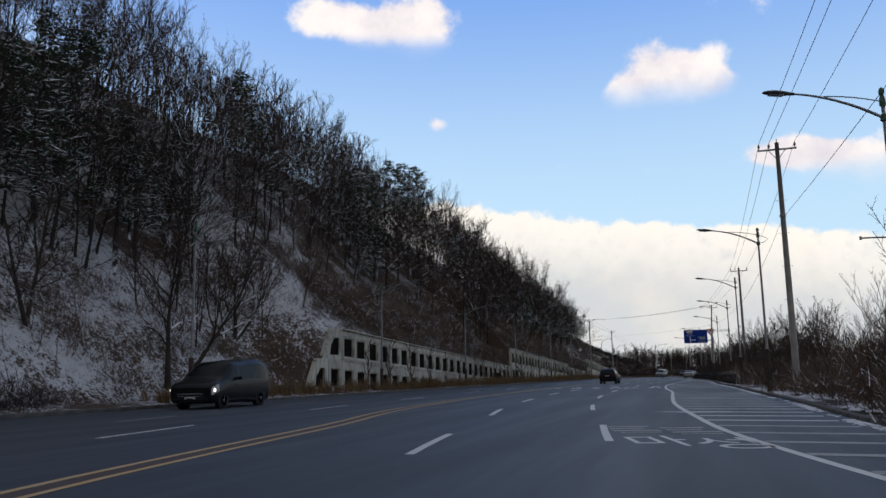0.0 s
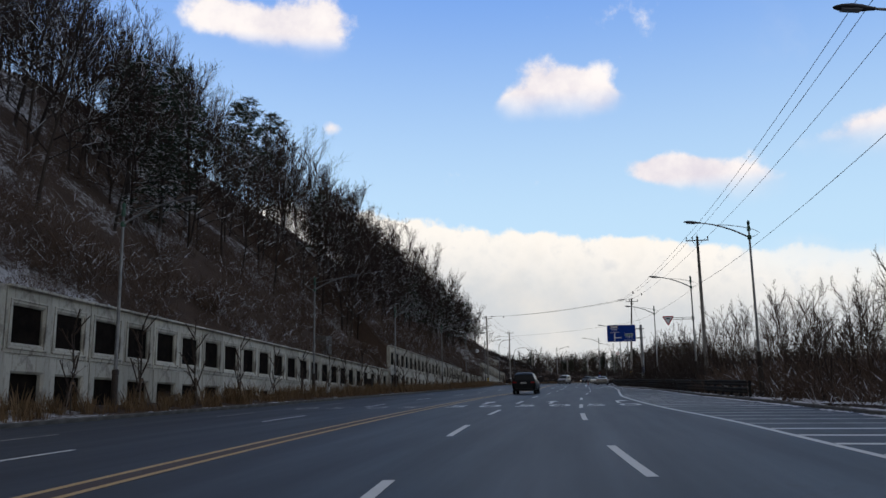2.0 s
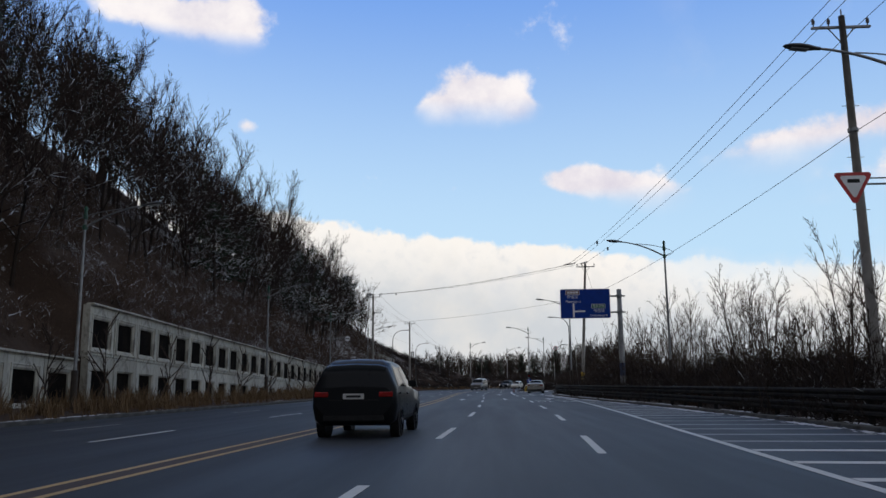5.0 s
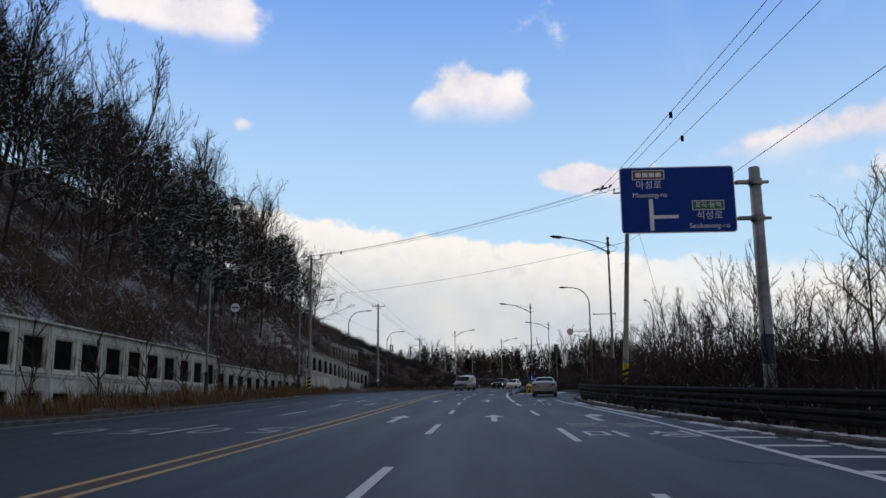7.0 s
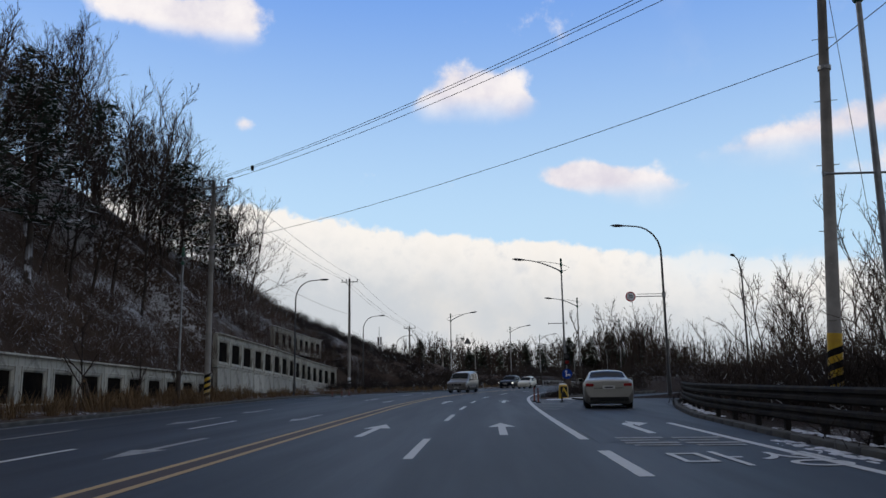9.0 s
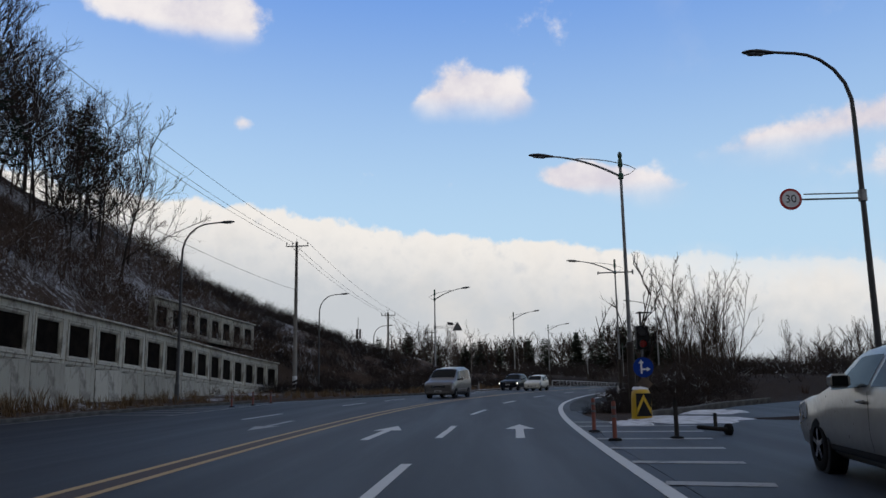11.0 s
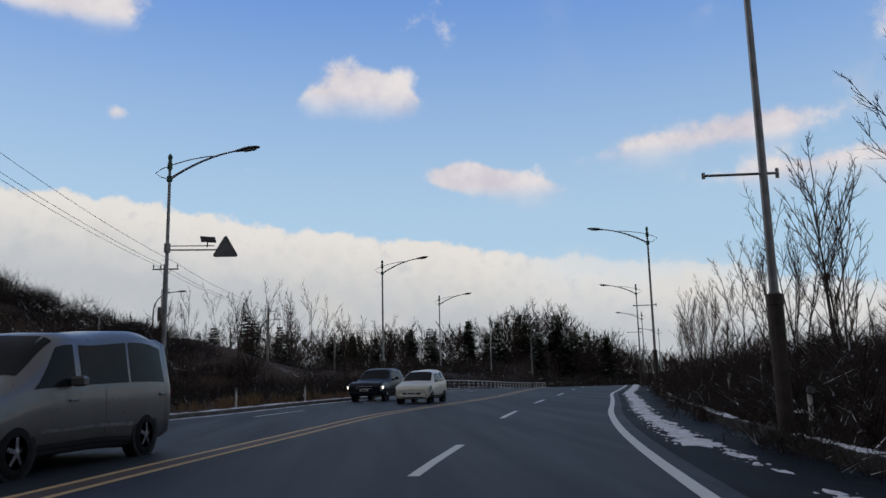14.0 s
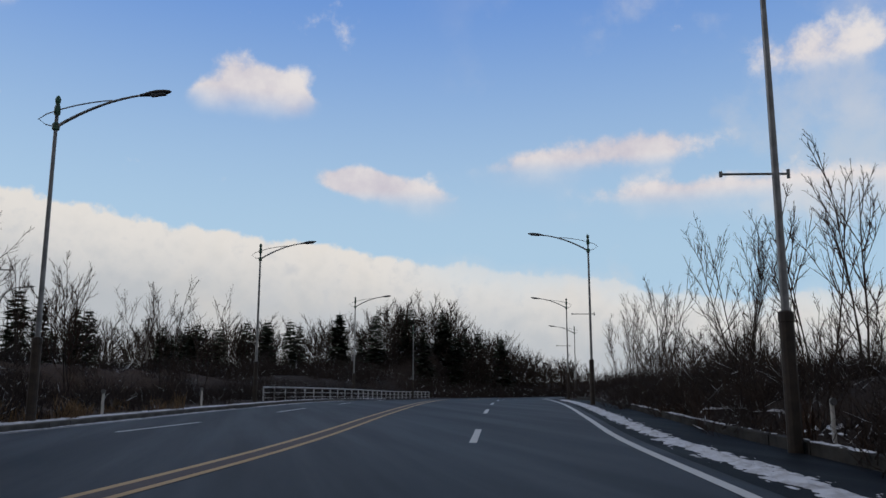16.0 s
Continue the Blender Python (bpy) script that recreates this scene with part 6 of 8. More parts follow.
# staked saplings before the wall
def sapling():
    segs = tree_segs(91, 3.3, [(5, 0.06, 0.03, 0.35, 2, 36, 0.42), (2, 0.15, 0.14, 0.0, 2, 34, 0.5), (1, 0.2, 0.08, 0.0, 2, 30, 0.5), (1, 0.2, 0.04, 0.0, 0, 0, 0)], r=0.032)
    T = thing("sapling", "young bare roadside tree tied to three wooden stakes", "tree", Matrix(), "staked saplings")
    part("trunk", stem(segs), BARK, T, smooth=True)
    part("crown", sticks(segs, (1, 2, 3), 2), TWIG_DRY, T, "thin bare twigs")
    for k in range(3):
        a = k * 2.094 + 0.4
        part("stake", Mesh().tube([(0.55 * math.cos(a), 0.55 * math.sin(a), -0.15), (0.03 * math.cos(a), 0.03 * math.sin(a), 1.15)], 0.025, 6), WOOD, T, "wooden stake")
    part("tie", Mesh().tube([(0, 0, 1.02), (0, 0, 1.1)], 0.06, 8), STRAW, T, "straw tie")
    return T


sap = sapling()
rng = random.Random(8)
row = [54.2 + 4.75 * k for k in range(12)] + [113 + 5.2 * k for k in range(10)] + [167.5, 172.5, 178]
sap.matrix_basis = pose(-22.9, row[0], ground_at(-22.9, row[0]), 0, 0, 20)
for y in row[1:] + [17.5]:
    x = 0.5 * (float(WALL_X(y)) + float(EDGE_L(y))) + rng.uniform(-0.2, 0.2)
    copy_scaled(sap, on_ground(x, y, rng, rng.uniform(0.85, 1.12), 2))

# trees along the right bank and on the island
right_models = [bare_tree(51, 7.5, SLIM, "slim leafless tree with upright shoots on the roadside bank", "slim roadside trees", stems=2, r=0.055, thick=0.75),
                bare_tree(52, 6.2, SLIM, "leafless many-stemmed tree among roadside scrub", "slim roadside trees", stems=3, r=0.042, thick=0.7),
                bare_tree(53, 8.4, SLIM, "tall thin leafless tree with fanning branches on the verge", "slim roadside trees", stems=2, r=0.06, thick=0.75)]
RIGHT = [(7.5, 28, 1, .8), (9.0, 34, 0, .75), (11, 47, 1, .8), (12.5, 60, 0, .8), (9.0, 66, 1, .75), (11, 74, 1, .8), (8.2, 82, 0, .7), (9.4, 88, 1, .9), (12.5, 92, 0, .85), (8.4, 97, 1, .85), (11, 102, 2, .7), (8.6, 108, 0, .8), (12, 113, 1, .95),
         (7.6, 118, 1, .9), (9.8, 123, 0, .8), (7.2, 129, 1, .85), (9.2, 134.5, 0, .85), (11.8, 139, 2, .6), (6.8, 143, 1, .9), (9.0, 149, 0, .85), (12.0, 153, 1, .9), (7.2, 158, 1, .85), (9.0, 163.5, 0, .9), (11.5, 168.5, 0, .9), (8.8, 172.5, 1, .8), (14, 177, 1, .9),
         (5.6, 204, 0, .95), (7.6, 208.5, 2, .7), (9.4, 213, 0, .75), (7.8, 203, 1, .8), (11.5, 217.5, 2, .88), (10.2, 221, 1, .9), (13.2, 226, 0, .7), (14.6, 231.5, 1, .8), (16.2, 233.5, 2, .8), (18.5, 240, 0, .9), (17.0, 246.5, 1, .8),
         (21.5, 250, 0, .9), (22.5, 257, 1, .9), (26, 262, 2, .8), (27.5, 272, 0, .9), (31.5, 280, 1, .9), (35, 291, 0, .9), (40, 303, 1, 1.0), (16, 205, 1, .5), (19.5, 214, 1, .55), (24, 222, 1, .6), (21, 229, 0, .6)]
rng = random.Random(21)
used = set()
for x, y, k, s in RIGHT:
    m = on_ground(x, y, rng, s, 3)
    if k in used:
        copy_scaled(right_models[k], m)
    else:
        used.add(k)
        right_models[k].matrix_basis = m
isl = crown_tree(57, 5.4, "gnarled dark leafless tree on the traffic island", "", limbs=6, subs=4, twigs=3, tips=1, start=0.18, spread=0.55, lean=(0.1, 0), thick=1.6, rise=0.34)
isl.matrix_basis = pose(0.0, 188.6, ground_at(0.0, 188.6) - 0.05)
LEFT_FAR = [(-14.5, 250, 1, .95), (-11.5, 256, 0, 1.0), (-7.2, 262, 2, .85), (-8.8, 268.5, 0, .9), (-4.6, 272, 1, 1.0), (-1.0, 280, 0, .95), (0.5, 288, 2, .8), (-13.5, 272, 1, .9), (-10, 284, 0, .9), (-4, 292, 1, .9), (-17, 282, 2, .9)]
for x, y, k, s in LEFT_FAR:
    copy_scaled(right_models[k], on_ground(x, y, rng, s, 3))


# ---- masses of plants that nobody could count ----
def arrays(m):
    v = np.array(m.v, float)
    tris = []
    for f in m.f:
        tris += [(f[0], f[i], f[i + 1]) for i in range(1, len(f) - 1)]
    return v, np.array(tris, int)


def scatter(name, models_, places, mat, label, category):
    """Many transformed copies of a few plants, joined into one mesh."""
    vs, fs, k = [], [], 0
    for (x, y, z, s, sz, rz, which) in places:
        v, f = models_[which]
        c, n_ = math.cos(rz), math.sin(rz)
        w = np.stack([x + s * (v[:, 0] * c - v[:, 1] * n_), y + s * (v[:, 0] * n_ + v[:, 1] * c), z + sz * v[:, 2]], 1)
        vs.append(w)
        fs.append(f + k)
        k += len(v)
    v, f = np.concatenate(vs), np.concatenate(fs)
    me = bpy.data.meshes.new(name)
    me.vertices.add(len(v))
    me.vertices.foreach_set("co", v.ravel().astype(np.float32))
    me.loops.add(len(f) * 3)
    me.loops.foreach_set("vertex_index", f.ravel().astype(np.int32))
    me.polygons.add(len(f))
    me.polygons.foreach_set("loop_start", np.arange(0, len(f) * 3, 3, dtype=np.int32))
    me.update()
    me.validate()
    me.materials.append(mat)
    return tagged(new(name, me), label, category, kind="stuff")


def bush(seed, height, stems):
    segs = tree_segs(seed, height, BUSH, r=0.014, stems=stems, thick=0.34)
    return sticks(segs, (0, 1, 2), 1, True)


bushes = [arrays(bush(100 + k, h, s)) for k, (h, s) in enumerate(((1.3, 9), (1.6, 10), (1.0, 9), (2.0, 9)))]
rng = random.Random(33)


def bush_places(count, pick, lo=0.7, hi=1.2):
    out = []
    for _ in range(count):
        x, y = pick()
        s = rng.uniform(lo, hi)
        out.append((x, y, ground_at(x, y) - 0.05, s, s * rng.uniform(0.8, 1.15), rng.uniform(0, 6.28), rng.randrange(len(bushes))))
    return out


def pick_right():
    while True:
        y = rng.uniform(14, 262)
        x = float(KERB_R(y)) + 1.6 + abs(rng.gauss(0, 3.6)) if y < 176 else float(GUTTER_R(y if y > 186 else 186)) + 0.7 + abs(rng.gauss(0, 3.6))
        if slip_dist(x, y) > 4.4 and not (y < 200 and 180 < y and x < 3):
            return x, y


def pick_hill():
    y = rng.uniform(-8, 232)
    if 10 < y < 50 and rng.random() < 0.6:
        y = rng.uniform(52, 200)
    return WALL_X(y) - (0.6 + abs(rng.gauss(0, 5.0))), y


def pick_left_far():
    if rng.random() < 0.62:
        y = rng.uniform(221, 262)
        return float(WALL_X(y)) - rng.uniform(-2.0, 15), y
    y = rng.uniform(226, 345)
    return float(EDGE_L(y)) - 1.6 - abs(rng.gauss(0, 9)), y




def thicket(seed, blades, w, h):
    """A low tangle of thin stems, mostly upright."""
    r = random.Random(seed)
    m = Mesh()
    for _ in range(blades):
        a, d = r.uniform(0, 6.28), w * math.sqrt(r.random())
        top = h * (1 - 0.55 * (d / w) ** 2)
        b = Vector((d * math.cos(a), d * math.sin(a), r.uniform(-0.1, 0.6) * top))
        e = b + Vector((r.uniform(-0.6, 0.6), r.uniform(-0.6, 0.6), r.uniform(0.15, 1.0))).normalized() * h * r.uniform(0.3, 0.7)
        s = (e - b).cross(Vector((r.uniform(-1, 1), r.uniform(-1, 1), r.uniform(-1, 1)))).normalized() * r.uniform(0.006, 0.014)
        k = len(m.v)
        m.v += [tuple(b + s), tuple(b - s), tuple(e)]
        m.f.append((k, k + 1, k + 2))
    return arrays(m)


thickets = [thicket(300 + k, n, w, h) for k, (n, w, h) in enumerate(((240, 1.1, 1.1), (260, 1.3, 0.8), (220, 0.9, 1.5), (240, 1.5, 0.9)))]


def pick_island():
    y = rng.uniform(185.8, 204)
    left = float(GUTTER_R(y)) + 0.45
    right = float(np.interp(y, [183, 190.5, 196.5, 202, 206], [-0.2, 4.2, 9, 16, 26])) - 0.9
    return rng.uniform(left, max(min(right, left + 5.5), left + 0.3)), y


def pick_beyond_slip():
    while True:
        x, y = rng.uniform(8, 42), rng.uniform(178, 232)
        if slip_dist(x, y) > 4.8 and x > float(GUTTER_R(max(y, 186))) + 3:
            return x, y


def low_places(count, pick, lo=0.7, hi=1.3):
    return [(*q[:6], rng.randrange(len(thickets))) for q in bush_places(count, pick, lo, hi)]


def pick_wall_top():
    y = rng.uniform(48, 226)
    return WALL_X(y) - 0.1 - abs(rng.gauss(0, 1.8)), y


scatter("roadside_scrub", bushes, [q if q[1] < 190 else (*q[:3], q[3] * 0.6, q[4] * 0.55, *q[5:]) for q in bush_places(260, pick_right, 1.0, 1.8)], TWIG_DRY, "tangled leafless brown scrub on the bank", "scrub")
bank_low = [q if q[1] < 190 else (*q[:3], q[3] * 0.8, q[4] * 0.7, *q[5:]) for q in low_places(720, pick_right, 0.9, 1.65)]
lamp_foot = [(x, y, 0.0, z, z, y, k % 4) for k, (x, y, z) in enumerate(((3.3, 211.3, 0.6), (3.7, 212.0, 0.7), (3.0, 210.3, 0.5), (4.1, 213.0, 0.8), (2.6, 208.8, 0.45)))]
scatter("bank_thicket", thickets, [q for q in bank_low if q[1] >= 85] + lamp_foot, THICKET, "dense low tangle of dark stems on the bank", "scrub")
scatter("bank_brush", thickets, [q for q in bank_low if q[1] < 85], HILL_BRUSH, "brown brush dusted with snow on the bank", "scrub")


def pick_verge_start():
    y = rng.uniform(10, 25)
    return rng.uniform(float(WALL_X(y)) - 1.5, float(EDGE_L(y)) - 0.9), y


scatter("verge_bushes", thickets, low_places(36, pick_verge_start, 0.8, 1.35), THICKET, "dark low bushes at the foot of the snowy bank", "scrub")


def pick_bank_trees():
    while True:
        y = rng.uniform(60, 185)
        x = float(KERB_R(min(y, 176))) + rng.uniform(4.0, 15.0)
        if slip_dist(x, y) > 5.0:
            return x, y


bank_models = [arrays(sticks(crown_segs(170 + k, h, 8, 5, 4, 2, 0.5, 0.15, thick=0.95, rise=0.2), range(5), 2, True, 3)) for k, h in enumerate((4.6, 5.2, 4.0, 5.6))]
scatter("roadside_trees", bank_models, bush_places(105, pick_bank_trees, 0.7, 1.1), TWIG_DRY, "crowded thin leafless trees behind the guard rail", "woodland")
scatter("slip_thicket", thickets, low_places(150, pick_island, 0.3, 0.6) + low_places(190, pick_beyond_slip, 1.0, 1.8), THICKET, "low dark brush with snow beside the slip road", "scrub")
def pick_low_slope():
    y = rng.uniform(112, 205)
    return WALL_X(y) - 0.4 - abs(rng.gauss(0, 4.5)), y


scatter("hillside_brush", bushes, bush_places(70, pick_hill, 0.8, 1.5) + bush_places(90, pick_low_slope, 0.7, 1.3), HILL_BRUSH, "leafless brush with snow between the hillside trees", "scrub")
scatter("hillside_thicket", thickets, low_places(620, pick_hill, 0.9, 1.7) + low_places(330, pick_wall_top, 0.45, 1.0), HILL_BRUSH, "brown undergrowth covering the steep hillside", "scrub")
scatter("verge_scrub", bushes, bush_places(90, pick_left_far, 0.5, 0.95), TWIG_DRY, "low leafless scrub beside the far road", "scrub")
scatter("verge_thicket", thickets, low_places(700, pick_left_far, 0.75, 1.5), THICKET, "dense brown brush over the end of the hill", "scrub")

# the wood higher on the hill
hill_segs = [crown_segs(120 + k, h, 9, 7, 5, 3, 0.48, 0.2, thick=1.6) for k, h in enumerate((10.5, 9.5, 11.5, 9.0))]
hill_twigs = [arrays(sticks(g, (3, 4), 3, True, 3)) for g in hill_segs]
hill_limbs = [arrays(sticks(g, (0, 1, 2), 2, True, 3)) for g in hill_segs]
hill_pines = []
for k in range(2):
    a, b = pine_parts(160 + k, 10.0, 2.8)
    hill_pines.append(arrays(b))
rng = random.Random(71)
wood, dark = [], []
taken = {}
tries = 0
while len(wood) + len(dark) < 450 and tries < 40000:
    tries += 1
    y = rng.uniform(-22, 214)
    u = rng.uniform(3, 46) if y < 110 else rng.uniform(3, 34) if y < 150 else rng.uniform(3, 26)
    if (8 < y < 50 and u < 6.5) or (50 <= y < 98 and u < 6):
        continue
    gap = 2.2 if y < 75 and u < 24 else 2.8
    cell = (int(u // gap), int(y // gap), gap)
    if cell in taken:
        continue
    taken[cell] = 1
    x = WALL_X(y) - u
    s = rng.uniform(0.85, 1.25) * (0.8 if y > 200 else 0.95 if gap < 2.5 else 1.12 if y < 140 else 1.0)
    (dark if rng.random() < 0.05 else wood).append((x, y, ground_at(x, y) - 0.3, s, s * rng.uniform(0.9, 1.15), rng.uniform(0, 6.28), rng.randrange(2)))
wood = [(*w[:6], rng.randrange(4)) for w in wood]
scatter("hillside_wood", hill_limbs, wood, LIMB, "dense dark leafless wood covering the hillside, snow on its limbs", "woodland")
scatter("hillside_twigs", hill_twigs, wood, TWIG, "fine dark twigs of the hillside wood", "woodland")
scatter("hillside_pines", hill_pines, dark, NEEDLE, "snow-dusted pines scattered through the hillside wood", "woodland")

# far woods
far_models = [arrays(sticks(crown_segs(140 + k, 9.5, 9, 5, 4, 2, 0.58, 0.1, thick=3.0, rise=0.1), range(5), 2, True, 3)) for k in range(3)]
far_pines = []
for k in range(2):
    far_pines.append(arrays(conifer(150 + k, 8.6, 2.5)))
rng = random.Random(44)


def far_ground(x, y):
    if x > float(right_edge(min(y, 520))):
        return float(right_z(x, min(y, 520)))
    return ground_at(x, y)


fp, pp = [], []
for _ in range(310):
    r = rng.random()
    if r < 0.66:
        x, y = rng.uniform(-30, 76), rng.uniform(372, 430)
    elif r < 0.84:
        x, y = rng.uniform(-80, -8), rng.uniform(300, 400)
    else:
        x, y = rng.uniform(60, 120), rng.uniform(300, 400)
    if abs(x - DASH_MID(min(y, 520))) < 13:
        continue
    s = rng.uniform(0.8, 1.2)
    fp.append((x, y, far_ground(x, y) - 0.3, s, s, rng.uniform(0, 6.28), rng.randrange(3)))
for _ in range(95):
    y = rng.uniform(375, 490)
    x = float(DASH_MID(min(y, 520))) - rng.uniform(11.5, 30)
    s = rng.uniform(0.7, 1.15)
    fp.append((x, y, far_ground(x, y) - 0.3, s, s, rng.uniform(0, 6.28), rng.randrange(3)))
for _ in range(46):
    if rng.random() < 0.7:
        x, y = rng.uniform(-12, 56), rng.uniform(362, 400)
    else:
        x, y = rng.uniform(-60, -4), rng.uniform(318, 380)
    if abs(x - DASH_MID(min(y, 520))) < 14:
        continue
    s = rng.uniform(0.9, 1.45)
    pp.append((x, y, far_ground(x, y) - 0.3, s, s, rng.uniform(0, 6.28), rng.randrange(2)))
scatter("far_wood", far_models, fp, TWIG_DRY, "distant leafless wood on the skyline", "woodland")
far_low = []
for _ in range(90):
    y = rng.uniform(350, 480)
    x = float(DASH_MID(min(y, 520))) - rng.uniform(11, 26)
    s = rng.uniform(1.6, 2.8)
    far_low.append((x, y, far_ground(x, y) - 0.2, s, s, rng.uniform(0, 6.28), rng.randrange(4)))
for _ in range(400):
    x, y = rng.uniform(-70, 78), rng.uniform(345, 400)
    if abs(x - DASH_MID(min(y, 520))) > 11:
        s = rng.uniform(2.6, 4.2)
        far_low.append((x, y, far_ground(x, y) - 0.2, s, s, rng.uniform(0, 6.28), rng.randrange(4)))
for _ in range(130):
    y = rng.uniform(256, 350)
    x = float(GUTTER_R(y)) + 1.2 + abs(rng.gauss(0, 6))
    s = rng.uniform(1.0, 1.7)
    far_low.append((x, y, far_ground(x, y) - 0.1, s, s, rng.uniform(0, 6.28), rng.randrange(4)))
scatter("far_thicket", thickets, far_low, THICKET, "distant brown undergrowth at the foot of the wood", "scrub")
scatter("far_pines", far_pines, pp, NEEDLE_FAR, "distant dark pines at the edge of the wood", "woodland")


# dry grass along the foot of the wall
def tuft(seed, blades, h):
    r = random.Random(seed)
    m = Mesh()
    for _ in range(blades):
        a, ll = r.uniform(0, 6.28), h * r.uniform(0.5, 1.1)
        b = Vector((r.uniform(-0.16, 0.16), r.uniform(-0.16, 0.16), -0.03))
        e = b + Vector((math.cos(a) * ll * 0.5, math.sin(a) * ll * 0.5, ll))
        s = Vector((-math.sin(a), math.cos(a), 0)) * 0.011
        mid = b.lerp(e, 0.55) + Vector((0, 0, ll * 0.12))
        k = len(m.v)
        m.v += [tuple(b + s), tuple(b - s), tuple(mid - s * 0.8), tuple(mid + s * 0.8), tuple(e)]
        m.f += [(k, k + 1, k + 2, k + 3), (k + 3, k + 2, k + 4)]
    return arrays(m)


tufts = [tuft(200 + k, 26, h) for k, h in enumerate((0.55, 0.8, 0.4))]
rng = random.Random(55)
places = []
for _ in range(1000):
    y = rng.uniform(30, 190)
    k = rng.betavariate(2.2, 1.6)
    x = float(WALL_X(y)) + (float(EDGE_L(y)) - 0.35 - float(WALL_X(y))) * k
    s = rng.uniform(0.7, 1.45)
    places.append((x, y, ground_at(x, y), s, s, rng.uniform(0, 6.28), rng.randrange(3)))
for _ in range(300):
    y = rng.uniform(190, 262)
    x = float(EDGE_L(y)) - 0.4 - abs(rng.gauss(0, 1.6))
    s = rng.uniform(0.5, 1.0)
    places.append((x, y, ground_at(x, y), s, s, rng.uniform(0, 6.28), rng.randrange(3)))
scatter("dry_grass", tufts, places, STRAW, "dry straw-coloured grass along the verge", "grass")
places = []
for _ in range(700):
    x, y = pick_right()
    s = rng.uniform(0.5, 1.1)
    x = x - rng.uniform(0, 1.2)
    places.append((x, y, ground_at(x, y), s, s, rng.uniform(0, 6.28), rng.randrange(3)))
scatter("bank_grass", tufts, places, LEAF_BROWN, "withered brown weeds on the bank", "grass")


# ---- snow left along the edges ----
def snow_strip(name, fx, y0, y1, off, width, seed, cover=0.55, high=0.05, base=None, big=1.0):
    """Old snow broken into many thin ragged scraps."""
    m = Mesh()
    r = random.Random(int(seed * 10))
    for _ in range(int((y1 - y0) * 30)):
        y = r.uniform(y0, y1)
        want = cover + 0.9 * noise.noise(Vector((y * 0.3, seed, 0))) + 0.5 * noise.noise(Vector((y * 1.1, seed, 5)))
        if r.random() > want:
            continue
        g = base(y) if base else float(road_z(y))
        d = max(-1, min(1, r.gauss(0, 0.42)))
        cx, size = fx(y) + off + d * width / 2, r.uniform(0.04, 0.15) * (1.15 - abs(d)) * big
        slope = math.atan2(fx(y + 1) - fx(y), 1)
        k, sides = len(m.v), 9
        top = high * r.uniform(0.4, 1.0) * size / 0.3
        m.v.append((cx, y, g + 0.006 + top))
        for i in range(sides):
            a = 2 * math.pi * i / sides
            e = size * r.uniform(0.55, 1.35)
            px, py = e * math.cos(a) * 0.7, e * math.sin(a) * 1.9
            m.v.append((cx + px + py * math.sin(slope), y + py, g + 0.002 + r.uniform(-0.008, 0.3 * top)))
        m.f += [(k, k + 1 + i, k + 1 + (i + 1) % sides) for i in range(sides)]
    return tagged(new(name, m.data(name, SNOW)), "thin dirty broken strip of old snow along the road edge", "snow", kind="stuff")


snow_strip("snow_strip", lambda y: float(LINE_ISL(y)), 213, 285, 1.0, 0.95, 1.3, 0.95, 0.06, None, 1.7)
snow_strip("snow_strip", lambda y: float(LINE_ISL(y)), 205, 213, 1.2, 0.5, 8.3, 0.35, 0.04)
snow_strip("snow_strip", lambda y: float(GUTTER_R(y)) + 2.2 + 1.3 * math.sin(y * 0.9), 214, 252, 0, 1.6, 9.3, 0.3, 0.2, lambda y: ground_at(float(GUTTER_R(y)) + 2.2, y) + 0.05)
snow_strip("snow_strip", lambda y: float(GUTTER_R(y)), 200, 262, 0.16, 0.28, 2.3, 0.35, 0.04, lambda y: 0.2 + float(road_z(y)))
snow_strip("snow_strip", lambda y: float(KERB_R(y)), 16, 150, -0.2, 0.6, 4.3, 0.35, 0.07)
snow_strip("snow_strip", lambda y: float(KERB_R(y)) + 0.5 * math.sin(y * 0.7), 16, 75, 1.3, 1.2, 11.3, 0.45, 0.12, lambda y: ground_at(float(KERB_R(y)) + 1.3, y) + 0.03, 1.9)
snow_strip("snow_strip", lambda y: float(KERB_R(y)), 30, 170, 0.55, 0.5, 5.3, 0.3, 0.09, lambda y: 0.08)
snow_strip("snow_strip", lambda y: float(EDGE_L(y)), 226, 310, -0.6, 1.1, 6.3, 0.9, 0.07, lambda y: 0.12 + float(road_z(y)), 1.6)
snow_strip("snow_strip", lambda y: float(EDGE_L(y)), 226, 290, 0.15, 0.35, 10.3, 0.6, 0.03)
snow_strip("snow_strip", lambda y: float(EDGE_L(y)), 24, 110, -0.45, 0.35, 7.3, 0.15, 0.05, lambda y: 0.12)


